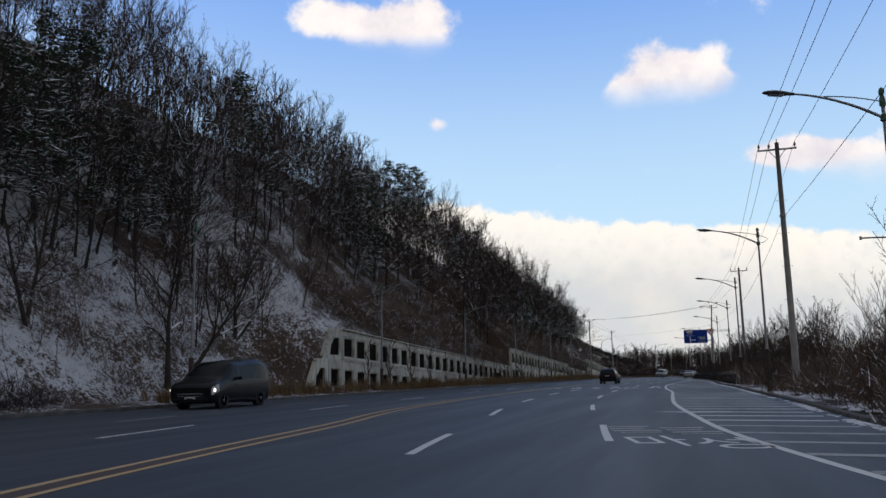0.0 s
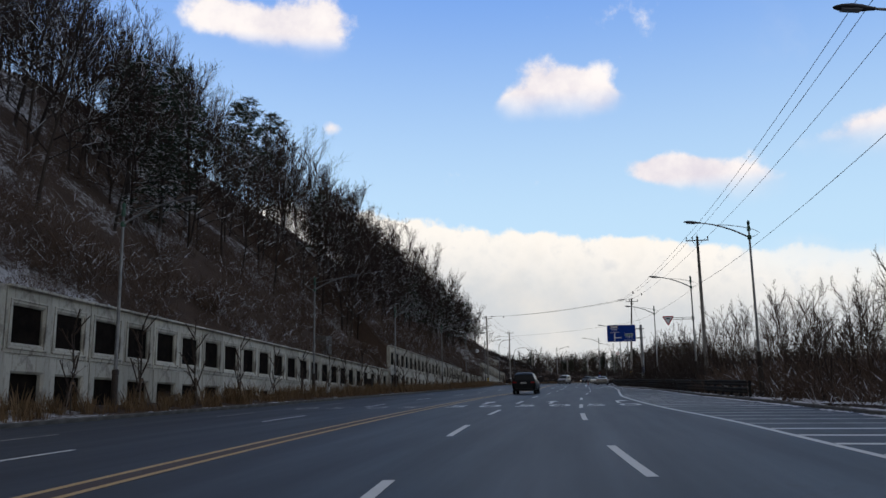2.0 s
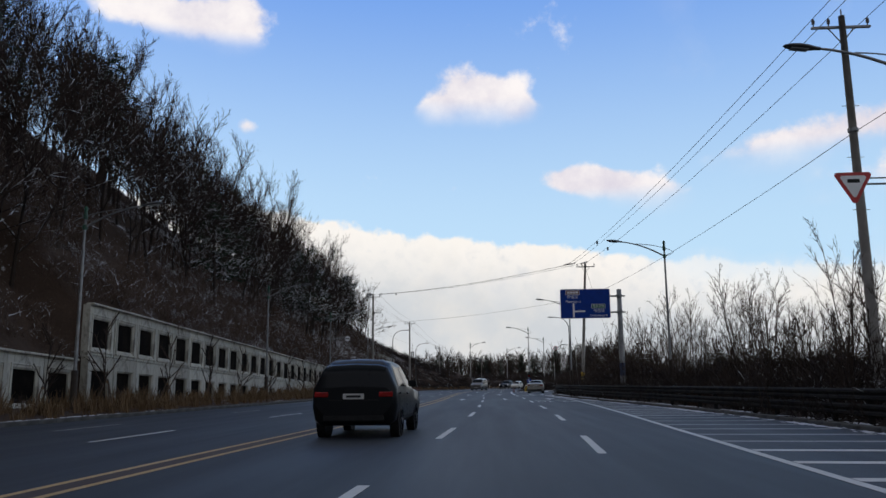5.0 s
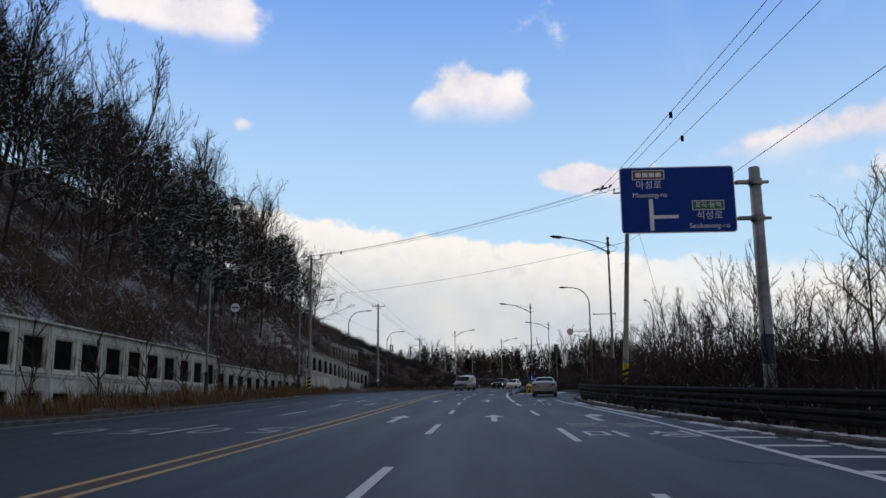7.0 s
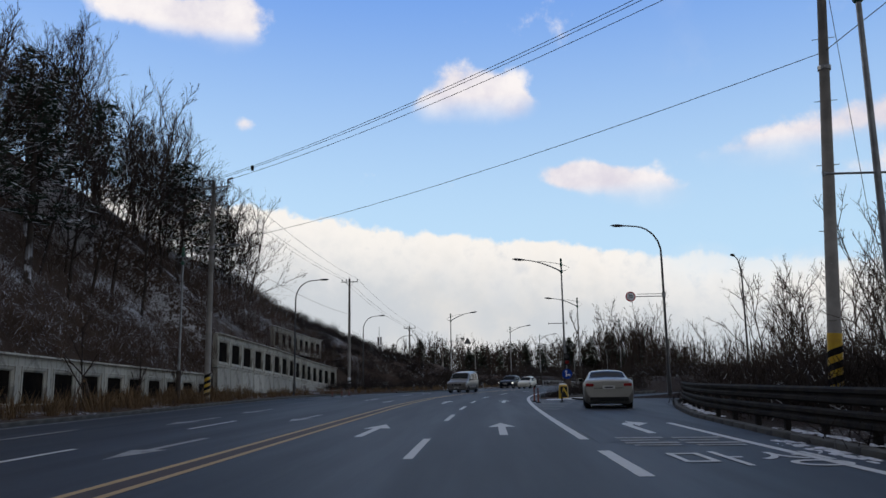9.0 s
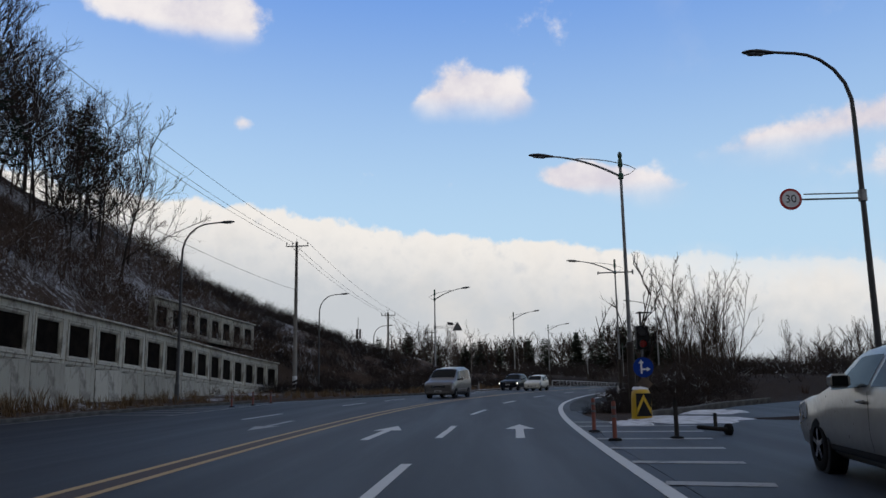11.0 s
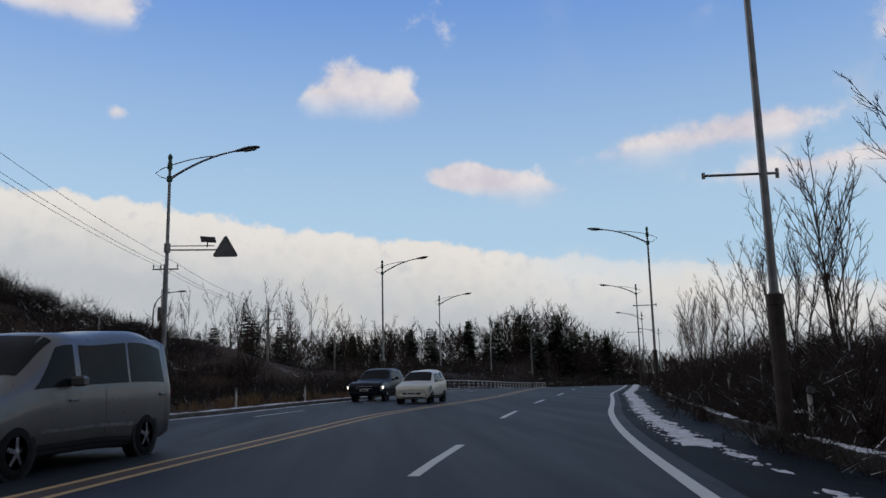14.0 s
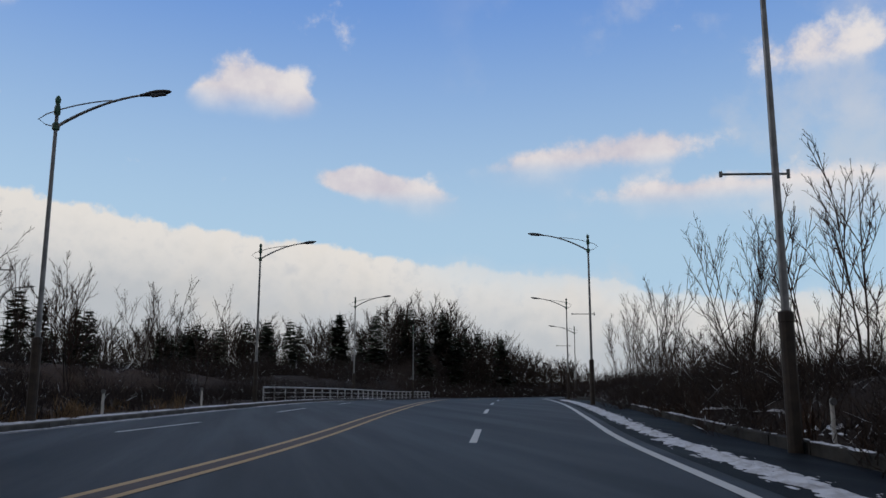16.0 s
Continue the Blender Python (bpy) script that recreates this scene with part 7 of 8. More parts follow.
def snow_patch(cx, cy, rx, ry, seed, high=0.07, z=0.0, rz=0.0):
    m = Mesh()
    rings, sides = 6, 36
    for r in range(rings + 1):
        t = r / rings
        for k in range(sides):
            a = 2 * math.pi * k / sides
            j = 1 + 0.35 * noise.noise(Vector((math.cos(a) * 1.6, math.sin(a) * 1.6, seed))) + 0.18 * noise.noise(Vector((math.cos(a) * 5, math.sin(a) * 5, seed)))
            m.v.append((rx * t * j * math.cos(a), ry * t * j * math.sin(a), high * (1 - t ** 3) - (0.02 if r == rings else 0) + 0.02 * noise.noise(Vector((t * 4 * math.cos(a), t * 4 * math.sin(a), seed)))))
    m.f = [(r * sides + k, r * sides + (k + 1) % sides, (r + 1) * sides + (k + 1) % sides, (r + 1) * sides + k) for r in range(rings) for k in range(sides)]
    ob = tagged(new("snow_patch", m.data("snow_patch", SNOW, True)), "flat patch of trodden snow", "snow", kind="stuff")
    ob.matrix_basis = pose(cx, cy, z + 0.008, 0, 0, rz)


snow_patch(0.1, 181.6, 1.7, 2.0, 1.7, 0.05, 0.0, -20)
snow_patch(2.0, 185.8, 1.0, 1.4, 2.7, 0.06, 0.0, -25)
snow_patch(-1.7, 180.2, 0.6, 1.2, 3.7, 0.04)



# ---- vehicles ----
class Shell:
    """A car body lofted along its length from stations (y, sill, belt, top, sill half-width, belt half-width, top half-width)."""

    def __init__(self, stations):
        self.keys = [curve([(s[0], s[k]) for s in stations]) for k in range(1, 7)]
        self.length = stations[-1][0]
        self.stations = stations

    def ring(self, y):
        zb, zl, zt, wb, wl, wt = (float(k(y)) for k in self.keys)
        return [(0, zb), (wb * 0.86, zb), (wb, zb + 0.10), (wl * 1.015, zb + 0.48 * (zl - zb)), (wl, zl), (wt + (wl - wt) * 0.16, zt - 0.13 * (zt - zl)), (wt * 0.82, zt - 0.012), (0, zt + 0.012)]

    def at(self, y, s):
        r = self.ring(min(max(y, 0), self.length))
        i = min(int(s), 6)
        t = s - i
        return Vector((r[i][0] * (1 - t) + r[i + 1][0] * t, y - self.length / 2, r[i][1] * (1 - t) + r[i + 1][1] * t))

    def out(self, y, s, d):
        p = self.at(y, s)
        a, b = self.at(min(y + 0.02, self.length), s) - self.at(max(y - 0.02, 0), s), self.at(y, min(s + 0.05, 7)) - self.at(y, max(s - 0.05, 0))
        n = a.cross(b)
        if n.length < 1e-6:
            return p
        n.normalize()
        c = Vector((p.x, 0, p.z - 0.7))
        return p + n * (d if n.dot(c) > 0 or (abs(c.x) < 0.02 and n.z > 0) else -d)

    def body(self):
        m = Mesh()
        ys = sorted(set([s[0] for s in self.stations] + list(np.linspace(0, self.length, 44))))
        n = 14
        for y in ys:
            r = self.ring(y)
            pts = [(x, z) for x, z in r] + [(-x, z) for x, z in reversed(r[1:-1])]
            m.v += [(x, y - self.length / 2, z) for x, z in pts]
        m.f = [(j * n + i, j * n + (i + 1) % n, (j + 1) * n + (i + 1) % n, (j + 1) * n + i) for j in range(len(ys) - 1) for i in range(n)]
        k = len(m.v)
        m.v += m.v[:n] + m.v[(len(ys) - 1) * n:len(ys) * n]
        m.f += [tuple(range(k, k + n)), tuple(reversed(range(k + n, k + 2 * n)))]
        return m

    def panel(self, corners, side=1, d=0.008, nu=6, nv=4):
        """A skin-tight panel over four (y, s) corners in order, on one side."""
        m = Mesh()
        (a, b, c, e) = corners
        for i in range(nu + 1):
            for j in range(nv + 1):
                u, v = i / nu, j / nv
                y = (a[0] * (1 - u) + b[0] * u) * (1 - v) + (e[0] * (1 - u) + c[0] * u) * v
                s = (a[1] * (1 - u) + b[1] * u) * (1 - v) + (e[1] * (1 - u) + c[1] * u) * v
                p = self.out(y, s, d)
                m.v.append((side * p.x, p.y, p.z))
        k = nv + 1
        m.f = [(i * k + j, (i + 1) * k + j, (i + 1) * k + j + 1, i * k + j + 1) for i in range(nu) for j in range(nv)]
        return m

    def across(self, y0, y1, s0, d=0.008, nu=5, nv=6):
        """A panel right across the top from side to side (a windscreen)."""
        m = Mesh()
        cols = []
        for i in range(nu + 1):
            y = y0 + (y1 - y0) * i / nu
            left = [self.out(y, s0 + (7 - s0) * j / nv, d) for j in range(nv + 1)]
            row = [(-p.x, p.y, p.z) for p in left] + [(p.x, p.y, p.z) for p in reversed(left[:-1])]
            m.v += row
        k = 2 * nv + 1
        m.f = [(i * k + j, (i + 1) * k + j, (i + 1) * k + j + 1, i * k + j + 1) for i in range(nu) for j in range(k - 1)]
        return m


def lathe_x(profile, sides=20):
    """Turned about the x axis; profile of (x, radius)."""
    m = Mesh()
    for x, r in profile:
        m.v += [(x, r * math.cos(2 * math.pi * k / sides), r * math.sin(2 * math.pi * k / sides)) for k in range(sides)]
    m.f = [(i * sides + k, i * sides + (k + 1) % sides, (i + 1) * sides + (k + 1) % sides, (i + 1) * sides + k) for i in range(len(profile) - 1) for k in range(sides)]
    m.f += [tuple(range(sides)), tuple(reversed(range((len(profile) - 1) * sides, len(profile) * sides)))]
    return m


def wheel(parent, x, y, r, side):
    w = 0.1
    ty = part("wheel", lathe_x([(-w, r * 0.62), (-w, r * 0.9), (-w * 0.8, r), (w * 0.8, r), (w, r * 0.9), (w, r * 0.62)]), BLACK, parent, "black tyre", True, pose(x, y, r))
    rim = Mesh().add(*[(lambda q: (q.v, q.f))(lathe_x([(-0.02, r * 0.63), (0.06, r * 0.63), (0.05, r * 0.56), (0.0, r * 0.54)]))][0])
    rim_ob = part("rim", rim, RIM, ty, "alloy rim", m=pose(side * 0.035, 0, 0, 0, 0, 0 if side > 0 else 180))
    for k in range(5):
        a = 2 * math.pi * k / 5
        part("spoke", Mesh().box((0.05, 0, r * 0.31), (0.03, 0.06, r * 0.56), pose(0, 0, 0, math.degrees(a), 0, 0), 0.008), RIM, rim_ob)
    part("hub", lathe_x([(0.0, r * 0.12), (0.07, r * 0.12), (0.075, r * 0.08)], 10), RIM, rim_ob)
    return ty


def car(name, label, category, stations, paint, m, glass, screen, rear, wheels, wr, lit=False, rear_lamps=(3.0, 3.95, 0.0, 0.5), front_lamps=(3.05, 3.9), group="", screen_s=5.2, plate_front=0.45, plate_rear=0.8, grille=(0.55, 0.62, 0.18), stripe=False):
    sh = Shell(stations)
    L = sh.length
    C = thing(name, label, category, m, group)
    part("body", sh.body(), paint, C, smooth=True)
    part("windscreen", sh.across(screen[0], screen[1], screen_s), CAR_GLASS, C, "dark tinted windscreen", True)
    part("rear_window", sh.across(rear[0], rear[1], screen_s), CAR_GLASS, C, "dark tinted rear window", True)
    for s in (-1, 1):
        for g in glass:
            part("side_window", sh.panel(g, s, 0.006), CAR_GLASS, C, "dark tinted side window", True)
        part("headlamp", sh.panel([(L - 0.6, front_lamps[0] + 0.25), (L - 0.05, front_lamps[0] - 0.1), (L - 0.05, front_lamps[1]), (L - 0.55, front_lamps[1] + 0.04)], s, 0.008), HEAD_LENS, C, "clear headlamp", True)
        if lit:
            p = sh.out(L - 0.2, 3.45, 0.015)
            part("lamp_glow", lathe_x([(0, 0.07), (0.02, 0.06)], 12), HEADLIGHT_ON, C, "lit lamp", m=pose(s * p.x, p.y, p.z, 0, 0, 90))
        part("tail_lamp", Mesh().box((0, 0, 0), (0.3, 0.14, 0.14), chamfer=0.03), TAIL_RED, C, "red tail lamp", m=pose(s * (stations[0][5] - 0.13), -L / 2 + 0.055, stations[0][2] - 0.04))
        # mirror
        q = sh.at(screen[1] - 0.28, 4.1)
        mi = part("mirror", Mesh().box((0, 0, 0), (0.2, 0.11, 0.15), chamfer=0.035), paint, C, m=pose(s * (q.x + 0.12), q.y, q.z + 0.08))
        part("glass", Mesh().box((0, -0.057, 0), (0.16, 0.006, 0.11)), CAR_GLASS, mi, "mirror glass")
        # sill and door gaps
        part("sill", sh.panel([(wheels[0] + wr + 0.06, 1.9), (wheels[1] - wr - 0.06, 1.9), (wheels[1] - wr - 0.06, 2.25), (wheels[0] + wr + 0.06, 2.25)], s, 0.006), TRIM_BLACK, C, "black sill", True)
        for y in (glass[0][0][0] - 0.02, (glass[0][1][0] + glass[-1][0][0]) / 2 if len(glass) > 1 else wheels[0] + 0.9):
            part("door_gap", sh.panel([(y - 0.006, 2.3), (y + 0.006, 2.3), (y + 0.006, 4.0), (y - 0.006, 4.0)], s, 0.003, 1, 6), TRIM_BLACK, C)
        for y in (glass[0][0][0] + 0.12, glass[-1][0][0] + 0.1):
            h = sh.out(y, 3.75, 0.02)
            part("door_handle", Mesh().box((0, 0, 0), (0.03, 0.2, 0.035), chamfer=0.01), paint, C, m=pose(s * h.x, h.y, h.z))
        for y in wheels:
            e = sh.at(y, 2.4)
            part("wheel_arch", lathe_x([(-0.2, wr + 0.07), (0.0, wr + 0.075), (0.006, wr + 0.05)], 24), TRIM_BLACK, C, "black wheel arch", m=pose(s * (e.x + 0.004), y - L / 2, wr + 0.02, 0, 0, 0 if s > 0 else 180))
            wheel(C, s * (e.x - 0.075), y - L / 2, wr, s)
        if stripe:
            part("rub_strip", sh.panel([(wheels[0] + wr + 0.1, 2.72), (wheels[1] - wr - 0.1, 2.72), (wheels[1] - wr - 0.1, 2.88), (wheels[0] + wr + 0.1, 2.88)], s, 0.012), RIM, C, "grey rubbing strip", True)
    # ends
    gz, gw, gh = grille
    part("grille", Mesh().box((0, L / 2 - 0.035, gz), (gw * 2, 0.09, gh), chamfer=0.02), TRIM_BLACK, C, "black grille")
    for k in (-0.22, 0.28):
        part("grille_bar", Mesh().box((0, L / 2 + 0.012, gz + gh * k), (gw * 1.75, 0.02, 0.028), chamfer=0.006), CHROME, C, "chrome grille bar")
    part("front_bumper", Mesh().box((0, L / 2 - 0.03, stations[-1][1] + 0.02), (stations[-1][4] * 1.9, 0.12, 0.14), chamfer=0.03), paint, C)
    part("front_intake", Mesh().box((0, L / 2 - 0.02, stations[-1][1] - 0.02), (1.0, 0.06, 0.1), chamfer=0.015), TRIM_BLACK, C)
    part("trunk_line", Mesh().box((0, -L / 2 - 0.002, stations[0][2] - 0.16), (stations[0][5] * 1.3, 0.012, 0.02)), TRIM_BLACK, C)
    part("rear_bumper", Mesh().box((0, -L / 2 + 0.05, stations[0][1] - 0.06), (stations[0][4] * 1.8, 0.1, 0.16), chamfer=0.03), TRIM_BLACK, C, "black lower bumper")
    for y, z, sgn in ((L / 2 + 0.014, plate_front, 1), (-L / 2 - 0.014, plate_rear, -1)):
        pl = part("number_plate", Mesh().box((0, 0, 0), (0.46, 0.02, 0.12), chamfer=0.004), PLATE, C, "white number plate", m=pose(0, y, z))
        part("plate_bar", Mesh().box((0, sgn * 0.012, 0), (0.32, 0.005, 0.05)), TRIM_BLACK, pl, "dark bar of characters")
    return C


SEDAN = [(0, .44, .93, 1.02, .80, .84, .7), (.08, .3, .98, 1.07, .85, .88, .75), (.6, .22, .99, 1.1, .87, .9, .75), (.95, .22, .98, 1.16, .87, .9, .7), (1.6, .2, .98, 1.41, .88, .91, .6), (2.25, .2, .96, 1.46, .88, .91, .6), (2.8, .2, .94, 1.42, .88, .91, .6), (3.55, .2, .92, 1.0, .88, .91, .76), (3.75, .2, .88, .94, .88, .9, .78), (4.4, .22, .80, .85, .86, .88, .78), (4.66, .25, .72, .77, .82, .84, .74), (4.75, .34, .6, .65, .74, .77, .66)]
HATCH = [(0, .4, .85, 1.0, .66, .74, .58), (.08, .26, .92, 1.22, .74, .78, .58), (.3, .22, .95, 1.42, .76, .8, .56), (1.2, .2, .93, 1.48, .78, .8, .56), (1.95, .2, .91, 1.45, .78, .8, .56), (2.75, .2, .9, 1.0, .78, .8, .68), (2.95, .2, .86, .93, .77, .79, .68), (3.36, .22, .79, .85, .76, .78, .68), (3.53, .25, .71, .76, .72, .75, .64), (3.6, .34, .6, .65, .64, .67, .56)]
VAN = [(0, .45, 1.05, 1.5, .82, .9, .78), (.06, .3, 1.1, 1.82, .9, .94, .79), (.25, .25, 1.1, 1.9, .92, .95, .8), (2.5, .22, 1.08, 1.93, .93, .96, .8), (3.25, .22, 1.06, 1.88, .93, .96, .79), (4.2, .22, 1.06, 1.24, .93, .95, .84), (4.42, .22, 1.03, 1.14, .93, .95, .84), (4.88, .23, .97, 1.04, .92, .94, .83), (5.05, .27, .89, .95, .89, .91, .79), (5.12, .34, .8, .86, .83, .86, .75)]
SUV = [(0, .5, .98, 1.1, .74, .84, .68), (.08, .34, 1.05, 1.38, .84, .9, .68), (.35, .3, 1.06, 1.61, .88, .92, .66), (1.2, .28, 1.05, 1.68, .9, .93, .66), (2.2, .28, 1.03, 1.65, .9, .93, .66), (3.05, .28, 1.0, 1.13, .9, .92, .8), (3.25, .28, .97, 1.06, .9, .92, .8), (4.1, .3, .93, 1.0, .89, .91, .8), (4.4, .33, .84, .9, .85, .88, .76), (4.5, .42, .72, .78, .78, .81, .7)]
SEDAN_GLASS = [[(1.15, 4.1), (2.0, 4.1), (2.0, 4.86), (1.6, 4.86)], [(2.1, 4.1), (3.2, 4.1), (2.75, 4.86), (2.1, 4.86)]]
HATCH_GLASS = [[(.35, 4.1), (1.25, 4.1), (1.25, 4.88), (.6, 4.88)], [(1.33, 4.1), (2.5, 4.1), (2.0, 4.88), (1.33, 4.88)]]
VAN_GLASS = [[(.3, 4.12), (1.42, 4.12), (1.42, 4.9), (.35, 4.9)], [(1.5, 4.12), (2.75, 4.12), (2.75, 4.9), (1.5, 4.9)], [(2.9, 4.12), (3.85, 4.12), (3.3, 4.9), (2.9, 4.9)]]
SUV_GLASS = [[(.45, 4.1), (1.5, 4.1), (1.5, 4.88), (.75, 4.88)], [(1.6, 4.1), (2.8, 4.1), (2.3, 4.88), (1.6, 4.88)]]
PAINT_SILVER = car_paint("champagne_silver_paint", (0.3, 0.29, 0.265), 0.3)
PAINT_BLACK = car_paint("black_car_paint", (0.008, 0.009, 0.011), coat=0.08)
PAINT_NAVY = car_paint("dark_blue_black_paint", (0.009, 0.012, 0.018), coat=0.1)
PAINT_GREY = car_paint("pewter_grey_paint", (0.13, 0.123, 0.118), 0.3)
PAINT_CREAM = car_paint("cream_white_paint", (0.62, 0.6, 0.52))
car("sedan", "champagne silver sedan turning off into the slip road", "car", SEDAN, PAINT_SILVER, pose(-0.6, 168.2, 0.006, 0, 0, -6), SEDAN_GLASS, (3.5, 2.85), (.98, 1.6), (0.98, 3.78), 0.32, rear_lamps=(3.35, 4.0, 0, .42))
car("suv", "black compact sport utility vehicle driving ahead", "car", SUV, PAINT_BLACK, pose(-9.2, 93.6, 0, 0, 0, -2), SUV_GLASS, (3.0, 2.3), (.12, .36), (0.85, 3.5), 0.35, rear_lamps=(3.3, 4.0, 0, .3), plate_rear=0.9)
car("van", "pewter grey passenger van with tinted windows in the oncoming lane", "van", VAN, PAINT_GREY, pose(-7.75, 213.2, 0, 0, 0, 167), VAN_GLASS, (4.05, 3.3), (.03, .1), (0.95, 4.15), 0.34, plate_front=0.46, grille=(0.76, 0.46, 0.2), stripe=True, plate_rear=0.9)
car("van", "black van with lit headlamps in the oncoming lane", "van", VAN, PAINT_BLACK, pose(-19.3, 29.6, 0, 0, 0, 184), VAN_GLASS, (4.05, 3.3), (.03, .1), (0.95, 4.15), 0.34, lit=True, plate_front=0.42, plate_rear=0.9)
car("hatchback", "small cream white hatchback in the oncoming lane", "car", HATCH, PAINT_CREAM, pose(-0.2, 238.2, 0, 0, 0, 161), HATCH_GLASS, (2.7, 2.02), (.06, .3), (0.6, 2.95), 0.29, plate_front=0.46, grille=(0.44, 0.42, 0.16), plate_rear=0.75)
car("suv", "dark blue-black sport utility vehicle with lit headlamps", "car", SUV, PAINT_NAVY, pose(-2.2, 243.8, 0, 0, 0, 161), SUV_GLASS, (3.0, 2.3), (.12, .36), (0.85, 3.5), 0.35, lit=True, plate_front=0.6, plate_rear=0.9, grille=(0.72, 0.5, 0.2))

# ---- road markings, each a thin layer on the asphalt ----
def line_mesh(f, y0, y1, width, z=0.006, step=1.5):
    n = max(2, int(math.ceil((y1 - y0) / step)) + 1)
    m = Mesh()
    for y in np.linspace(y0, y1, n):
        e = 0.2
        s = (f(y + e) - f(y - e)) / (2 * e)
        k = math.sqrt(1 + s * s)
        nx, ny = 1 / k, -s / k
        h = float(road_z(y)) + z
        m.v += [(f(y) - nx * width / 2, y - ny * width / 2, h), (f(y) + nx * width / 2, y + ny * width / 2, h)]
    o = len(m.v)
    m.f = [(2 * i, 2 * i + 1, 2 * i + 3, 2 * i + 2) for i in range(n - 1)]
    return m


def mark(name, mesh, mat=WHITE_PAINT, label="", parent=None):
    return part(name, mesh, mat, parent or road, label)


DASHES = [11.3, 22.6, 33.8, 45.2, 55.3, 67.2, 79.4, 91.2, 102.5, 113.5, 124.5, 135.7, 147.4, 158.5, 167.0, 176.0, 186.5, 198.4, 210.4, 222.5, 233.4, 244.9, 258.4, 270, 282, 294, 306, 318]
DASHES = [-11.5, -0.5] + DASHES
for y in DASHES:
    mark("lane_dash", line_mesh(DASH_MID, y, y + 4.1, 0.15))
right_dash = lambda y: DASH_MID(y) + 3.1
for y in [2.5, 14.0, 25.8, 38.3, 51.3, 60.8, 73.1, 87.5, 99.0, 110.5, 122.0, 133.8]:
    mark("lane_dash", line_mesh(right_dash, y, y + 4.4, 0.15))
mark("lane_dash", line_mesh(LINE_ISL, 145.0, 148.4, 0.2))
mark("edge_line", line_mesh(LINE_ISL, 150.8, 187, 0.18), label="solid white line beside the striped gore")
for y in [-8, 2.0, 13.5, 26.5, 38.0, 52.0, 65.0, 77.6, 90.8, 103.0, 115.0, 125.0, 135.8, 145.8, 156.0, 185.2, 198.3, 206.5, 217, 228.0, 239.5, 250.0, 261.5, 273, 285]:
    mark("lane_dash", line_mesh(ONCOMING, y, y + 4.2, 0.14))
second = lambda y: ONCOMING(y) - 3.3
for y in [-6, 8.0, 18.8, 31.0, 43.0, 56.0, 69.0, 82.0, 95.0, 108]:
    mark("lane_dash", line_mesh(second, y, y + 3.6, 0.13), FADED_PAINT)
for y in [136.8, 144.5, 152]:
    mark("lane_dash", line_mesh(lambda q: ONCOMING(q) - 2.6 - 0.03 * (q - 136), y, y + 4.5, 0.13), FADED_PAINT)
for off in (-0.23, 0.23):
    mark("centre_line", line_mesh(lambda y: YELLOW_MID(y) + off, -40, 380, 0.13, step=2.0), YELLOW_PAINT, "worn yellow centre line")
mark("centre_band", line_mesh(YELLOW_MID, -40, 380, 0.3, step=2.0), BAND, "dark reddish strip between the centre lines")
mark("edge_line", line_mesh(LINE_R, -40, 156, 0.16), label="solid white edge line")
mark("edge_line", line_mesh(LINE_ISL, 187, 380, 0.17, step=2.0), label="solid white edge line")
mark("edge_line", line_mesh(lambda y: EDGE_L(y) + 0.45, 120, 192, 0.13), FADED_PAINT, "faded white edge line")
mark("edge_line", line_mesh(lambda y: EDGE_L(y) + 0.5, 226, 330, 0.13, step=2.0), FADED_PAINT, "faded white edge line")


def slanted_stripe(x0, y0, x1, y1, w, z=0.006):
    d = Vector((x1 - x0, y1 - y0, 0)).normalized()
    n = Vector((-d.y, d.x, 0)) * w / 2
    return Mesh().add([(x0 - n.x, y0 - n.y, z), (x1 - n.x, y1 - n.y, z), (x1 + n.x, y1 + n.y, z), (x0 + n.x, y0 + n.y, z)], [(0, 1, 2, 3)])


# striped dead ground on the right
y = 6.0
while y < 126:
    xl, xr = float(LINE_R(y)) + 0.1, float(KERB_R(y + 0.5)) - 0.45
    if xr - xl > 0.5:
        mark("stripe", slanted_stripe(xl, y, xr, y - 0.1 * (xr - xl), 0.34), FADED_PAINT if int(y * 3) % 3 == 0 else WHITE_PAINT)
    y += 2.05
# gore before the island
for k, y in enumerate((166.5, 168.8, 171.0, 173.2, 175.2, 177.2, 179.2, 181.0)):
    xl = float(LINE_ISL(y)) + 0.1
    xr = xl + 0.35 + (y - 164) * 0.155
    mark("stripe", slanted_stripe(xl, y, xr, y - 0.25, 0.32, 0.011), FADED_PAINT)
# striped corner on the far left
for k in range(9):
    y = 190.5 + 2.3 * k
    xl, xr = float(EDGE_L(y)) + 0.3, -17.3 + max(0, (y - 206)) * 0.4
    if xr - xl > 0.4:
        mark("stripe", slanted_stripe(xl, y, xr, y - 0.6, 0.3), FADED_PAINT)
mark("edge_line", line_mesh(lambda q: -17.15 + max(0, (q - 206)) * 0.42, 189, 214, 0.15), FADED_PAINT)


# arrows and numbers
def arrow_mesh(bend=0):
    if not bend:
        o = [(-0.09, 0), (0.09, 0), (0.09, 2.9), (0.34, 2.9), (0, 4.7), (-0.34, 2.9), (-0.09, 2.9)]
    else:
        o = [(-0.09, 0), (0.09, 0), (0.09, 2.9), (0.2, 3.3), (0.2, 2.6), (0.62, 3.7), (0.2, 4.75), (0.2, 4.05), (0.05, 3.95), (-0.09, 3.4)]
    return o


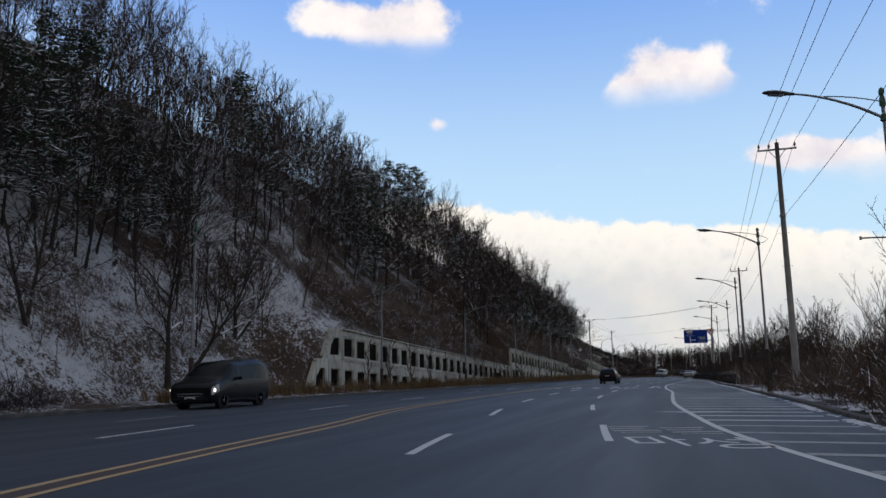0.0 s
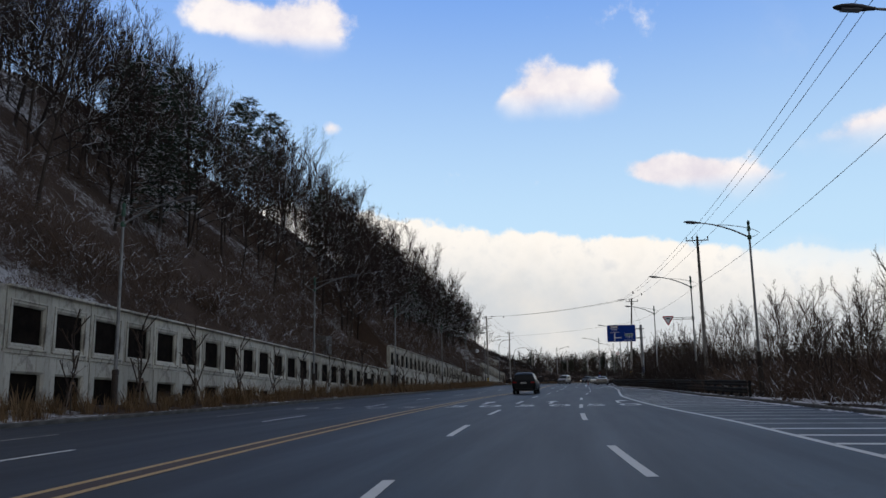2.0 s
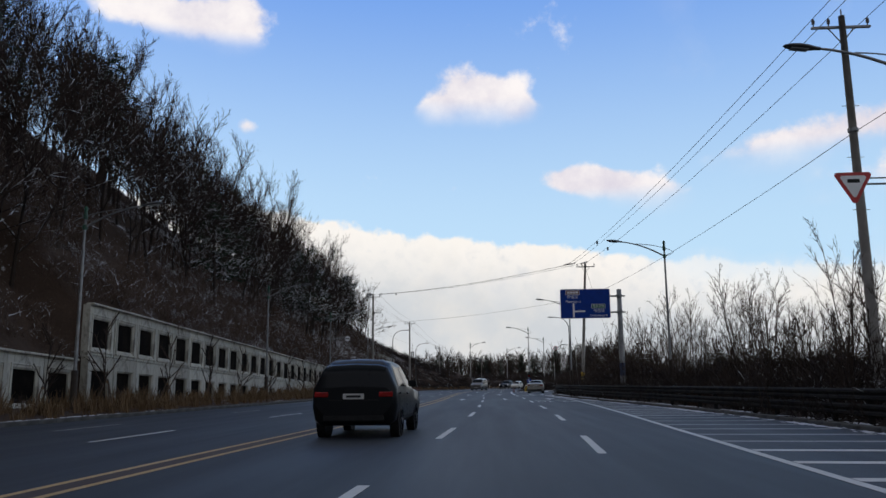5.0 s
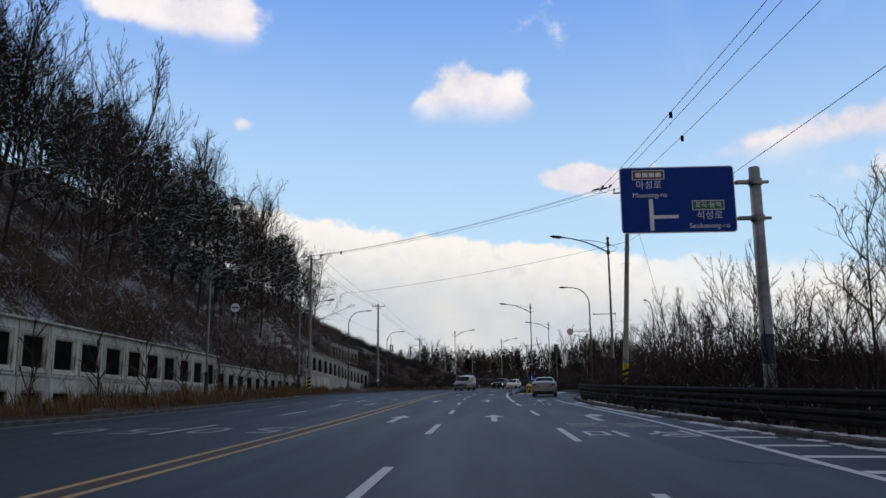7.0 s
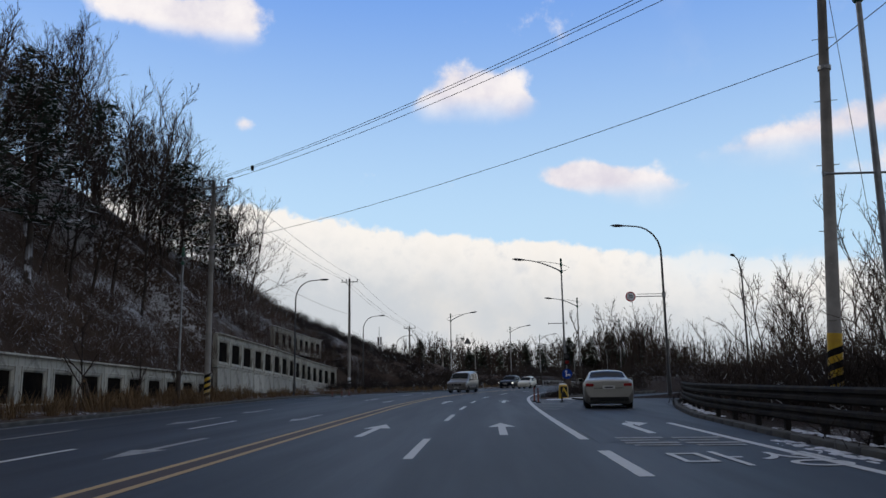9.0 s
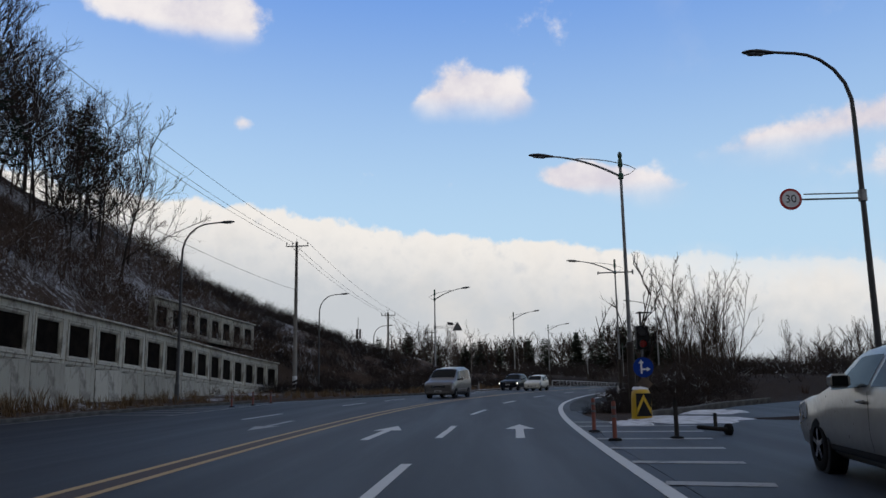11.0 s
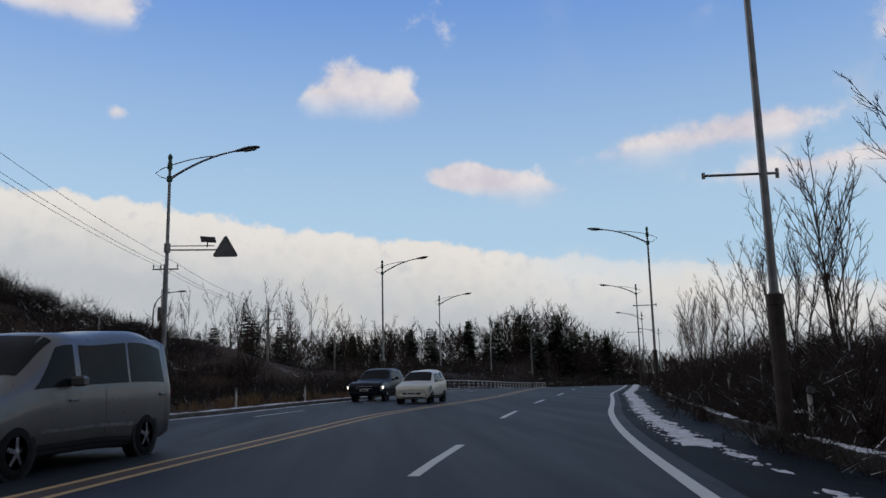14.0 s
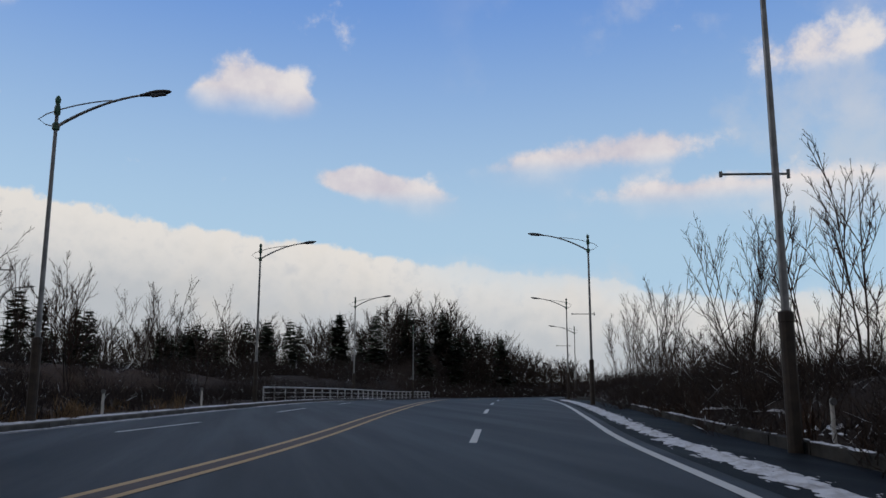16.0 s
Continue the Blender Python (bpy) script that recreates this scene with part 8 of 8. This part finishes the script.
def put_arrow(x, y, rz=0, bend=0, mat=WHITE_PAINT, length=1.0, par=None, z=0.006):
    me = Mesh()
    me.v = [(a, b * length, 0.0) for a, b in arrow_mesh(bend)]
    me.f = [tuple(range(len(me.v)))]
    ob = part("arrow", me, mat, par or road, "white painted arrow")
    ob.matrix_basis = pose(x, y, z, 0, 0, rz)


for yt in (71.4, 134.6, 157.0, 180.4):
    for off, b in ((-1.55, 0), (1.55, 0), (4.65, 1)):
        if yt > 160 and off > 4:
            continue
        ym = yt - 4.7
        x = float(DASH_MID(ym + 2.3)) + off * (1.0 if yt > 100 else 1.04)
        put_arrow(x, ym, -math.degrees(math.atan((float(DASH_MID(yt)) - float(DASH_MID(ym))) / 4.7)), b)
for x, y in ((-11.6, 152.5), (-11.5, 164), (-14.9, 163.0), (-15.2, 171), (-11.2, 184)):
    put_arrow(x, y, 180, 0, FADED_PAINT)


def road_text(s, x, y, w, length, mat=WHITE_PAINT, rz=0, par=None, z=0.006):
    me = text_data(s, 1.0, mat)
    co = np.zeros(len(me.vertices) * 3)
    me.vertices.foreach_get("co", co)
    co = co.reshape(-1, 3)
    sx, sy = w / max(np.ptp(co[:, 0]), 1e-3), length / max(np.ptp(co[:, 1]), 1e-3)
    mid = (co.max(0) + co.min(0)) / 2
    co = (co - mid) * np.array([sx, sy, 0])
    me.vertices.foreach_set("co", co.ravel())
    me.update()
    ob = part("lettering", me, mat, par or road, "white painted road lettering")
    ob.matrix_basis = pose(x, y, z, 0, 0, rz)


for off in (-1.55, 1.55, 4.6):
    for s, dx in (("5", -0.78), ("0", 0.72)):
        road_text(s, float(DASH_MID(64.2)) + off + dx * 1.0 - 0.1, 64.2, 0.8 if s == "5" else 0.95, 2.5)
for off in (-1.75, 1.6):
    for s, dx in (("5", 0.8), ("0", -0.75)):
        road_text(s, float(ONCOMING(64.0)) + off + dx, 64.0, 0.85, 2.3, FADED_PAINT, 180)
        road_text(s, float(ONCOMING(126.5)) + off + dx, 126.5, 0.85, 2.3, FADED_PAINT, 180)
road_text("마", -0.62, 14.2, 0.95, 2.1, WHITE_PAINT, 14)
road_text("성", 0.48, 13.9, 1.0, 2.1, WHITE_PAINT, 14)
road_text("마", -2.72, 124.2, 0.95, 2.0)
road_text("성", -1.4, 124.1, 1.0, 2.0)
road_text("마", -2.35, 147.0, 0.95, 2.0, WHITE_PAINT, 0, None, 0.011)
road_text("성", -1.2, 146.9, 0.95, 2.0, WHITE_PAINT, 0, None, 0.011)


def text_bars(x, y, rz, z=0.006):
    """Worn lettering that cannot be read, as bars."""
    m = Mesh()
    for k, (dx, dy, w, h) in enumerate(((0, 0.8, 0.9, 0.28), (-0.1, 0.2, 0.7, 0.25), (0, -0.4, 0.95, 0.28), (0, -0.9, 0.8, 0.22))):
        m.box((dx, dy, 0), (w, h, 0.002))
    ob = part("writing_bar", m, FADED_PAINT, road, "worn white bars of road writing")
    ob.matrix_basis = pose(x, y, z, 0, 0, rz)


for x, y, rz in ((-1.25, 17.0, 14), (-0.1, 16.7, 14), (-2.6, 150.2, 0), (-1.55, 150.1, 0), (-2.75, 127.6, 0), (-1.42, 127.5, 0)):
    text_bars(x, y, rz, 0.011 if y > 140 else 0.006)
# old patches and scars
for x, y, w, h, rz in ((0.0, 24.5, 1.2, 0.5, 8), (0.6, 38, 0.9, 0.35, 5), (-3.0, 58, 1.6, 0.25, 0), (-1.0, 118, 1.0, 0.5, 0)):
    me = Mesh()
    me.v = [(w * math.cos(a) * (0.8 + 0.3 * math.sin(3 * a)), h * math.sin(a), 0) for a in (2 * math.pi * i / 16 for i in range(16))]
    me.f = [tuple(range(16))]
    part("patch", me, FADED_PAINT if y < 50 else ASPHALT, road, "old scuffed patch", m=pose(x, y, 0.005, 0, 0, rz))

# ---- kerbs ----
kerb_line("kerb_right", [(float(KERB_R(y)) + 0.1, float(y)) for y in np.arange(-6, 148, 1.0)] + [(a + 0.15, b) for a, b in SLIP_R[:8]], 0.2, 0.11, "low grey concrete kerb along the striped verge", KERB)
kerb_line("kerb_left", [(float(EDGE_L(y)) - 0.12, float(y)) for y in np.arange(4, 208, 1.0)], 0.2, 0.14, "low stained concrete kerb along the verge", KERB)
kerb_line("gutter_right", [(float(GUTTER_R(y)) + 0.15, float(y)) for y in np.arange(201, 290, 1.0)], 0.16, 0.2, "low concrete gutter edge along the road", DARK_KERB, 0.02, 2.0)
kerb_line("kerb_far_left", [(float(EDGE_L(y)) - 0.12, float(y)) for y in np.arange(216, 300, 1.0)], 0.2, 0.14, "low concrete kerb with snow along the far verge", KERB)
kerb_line("kerb_island", [(-0.6, 183.4), (1.0, 185.6), (3.4, 190.0), (7.5, 195.8)], 0.2, 0.18, "concrete kerb round the traffic island", KERB)
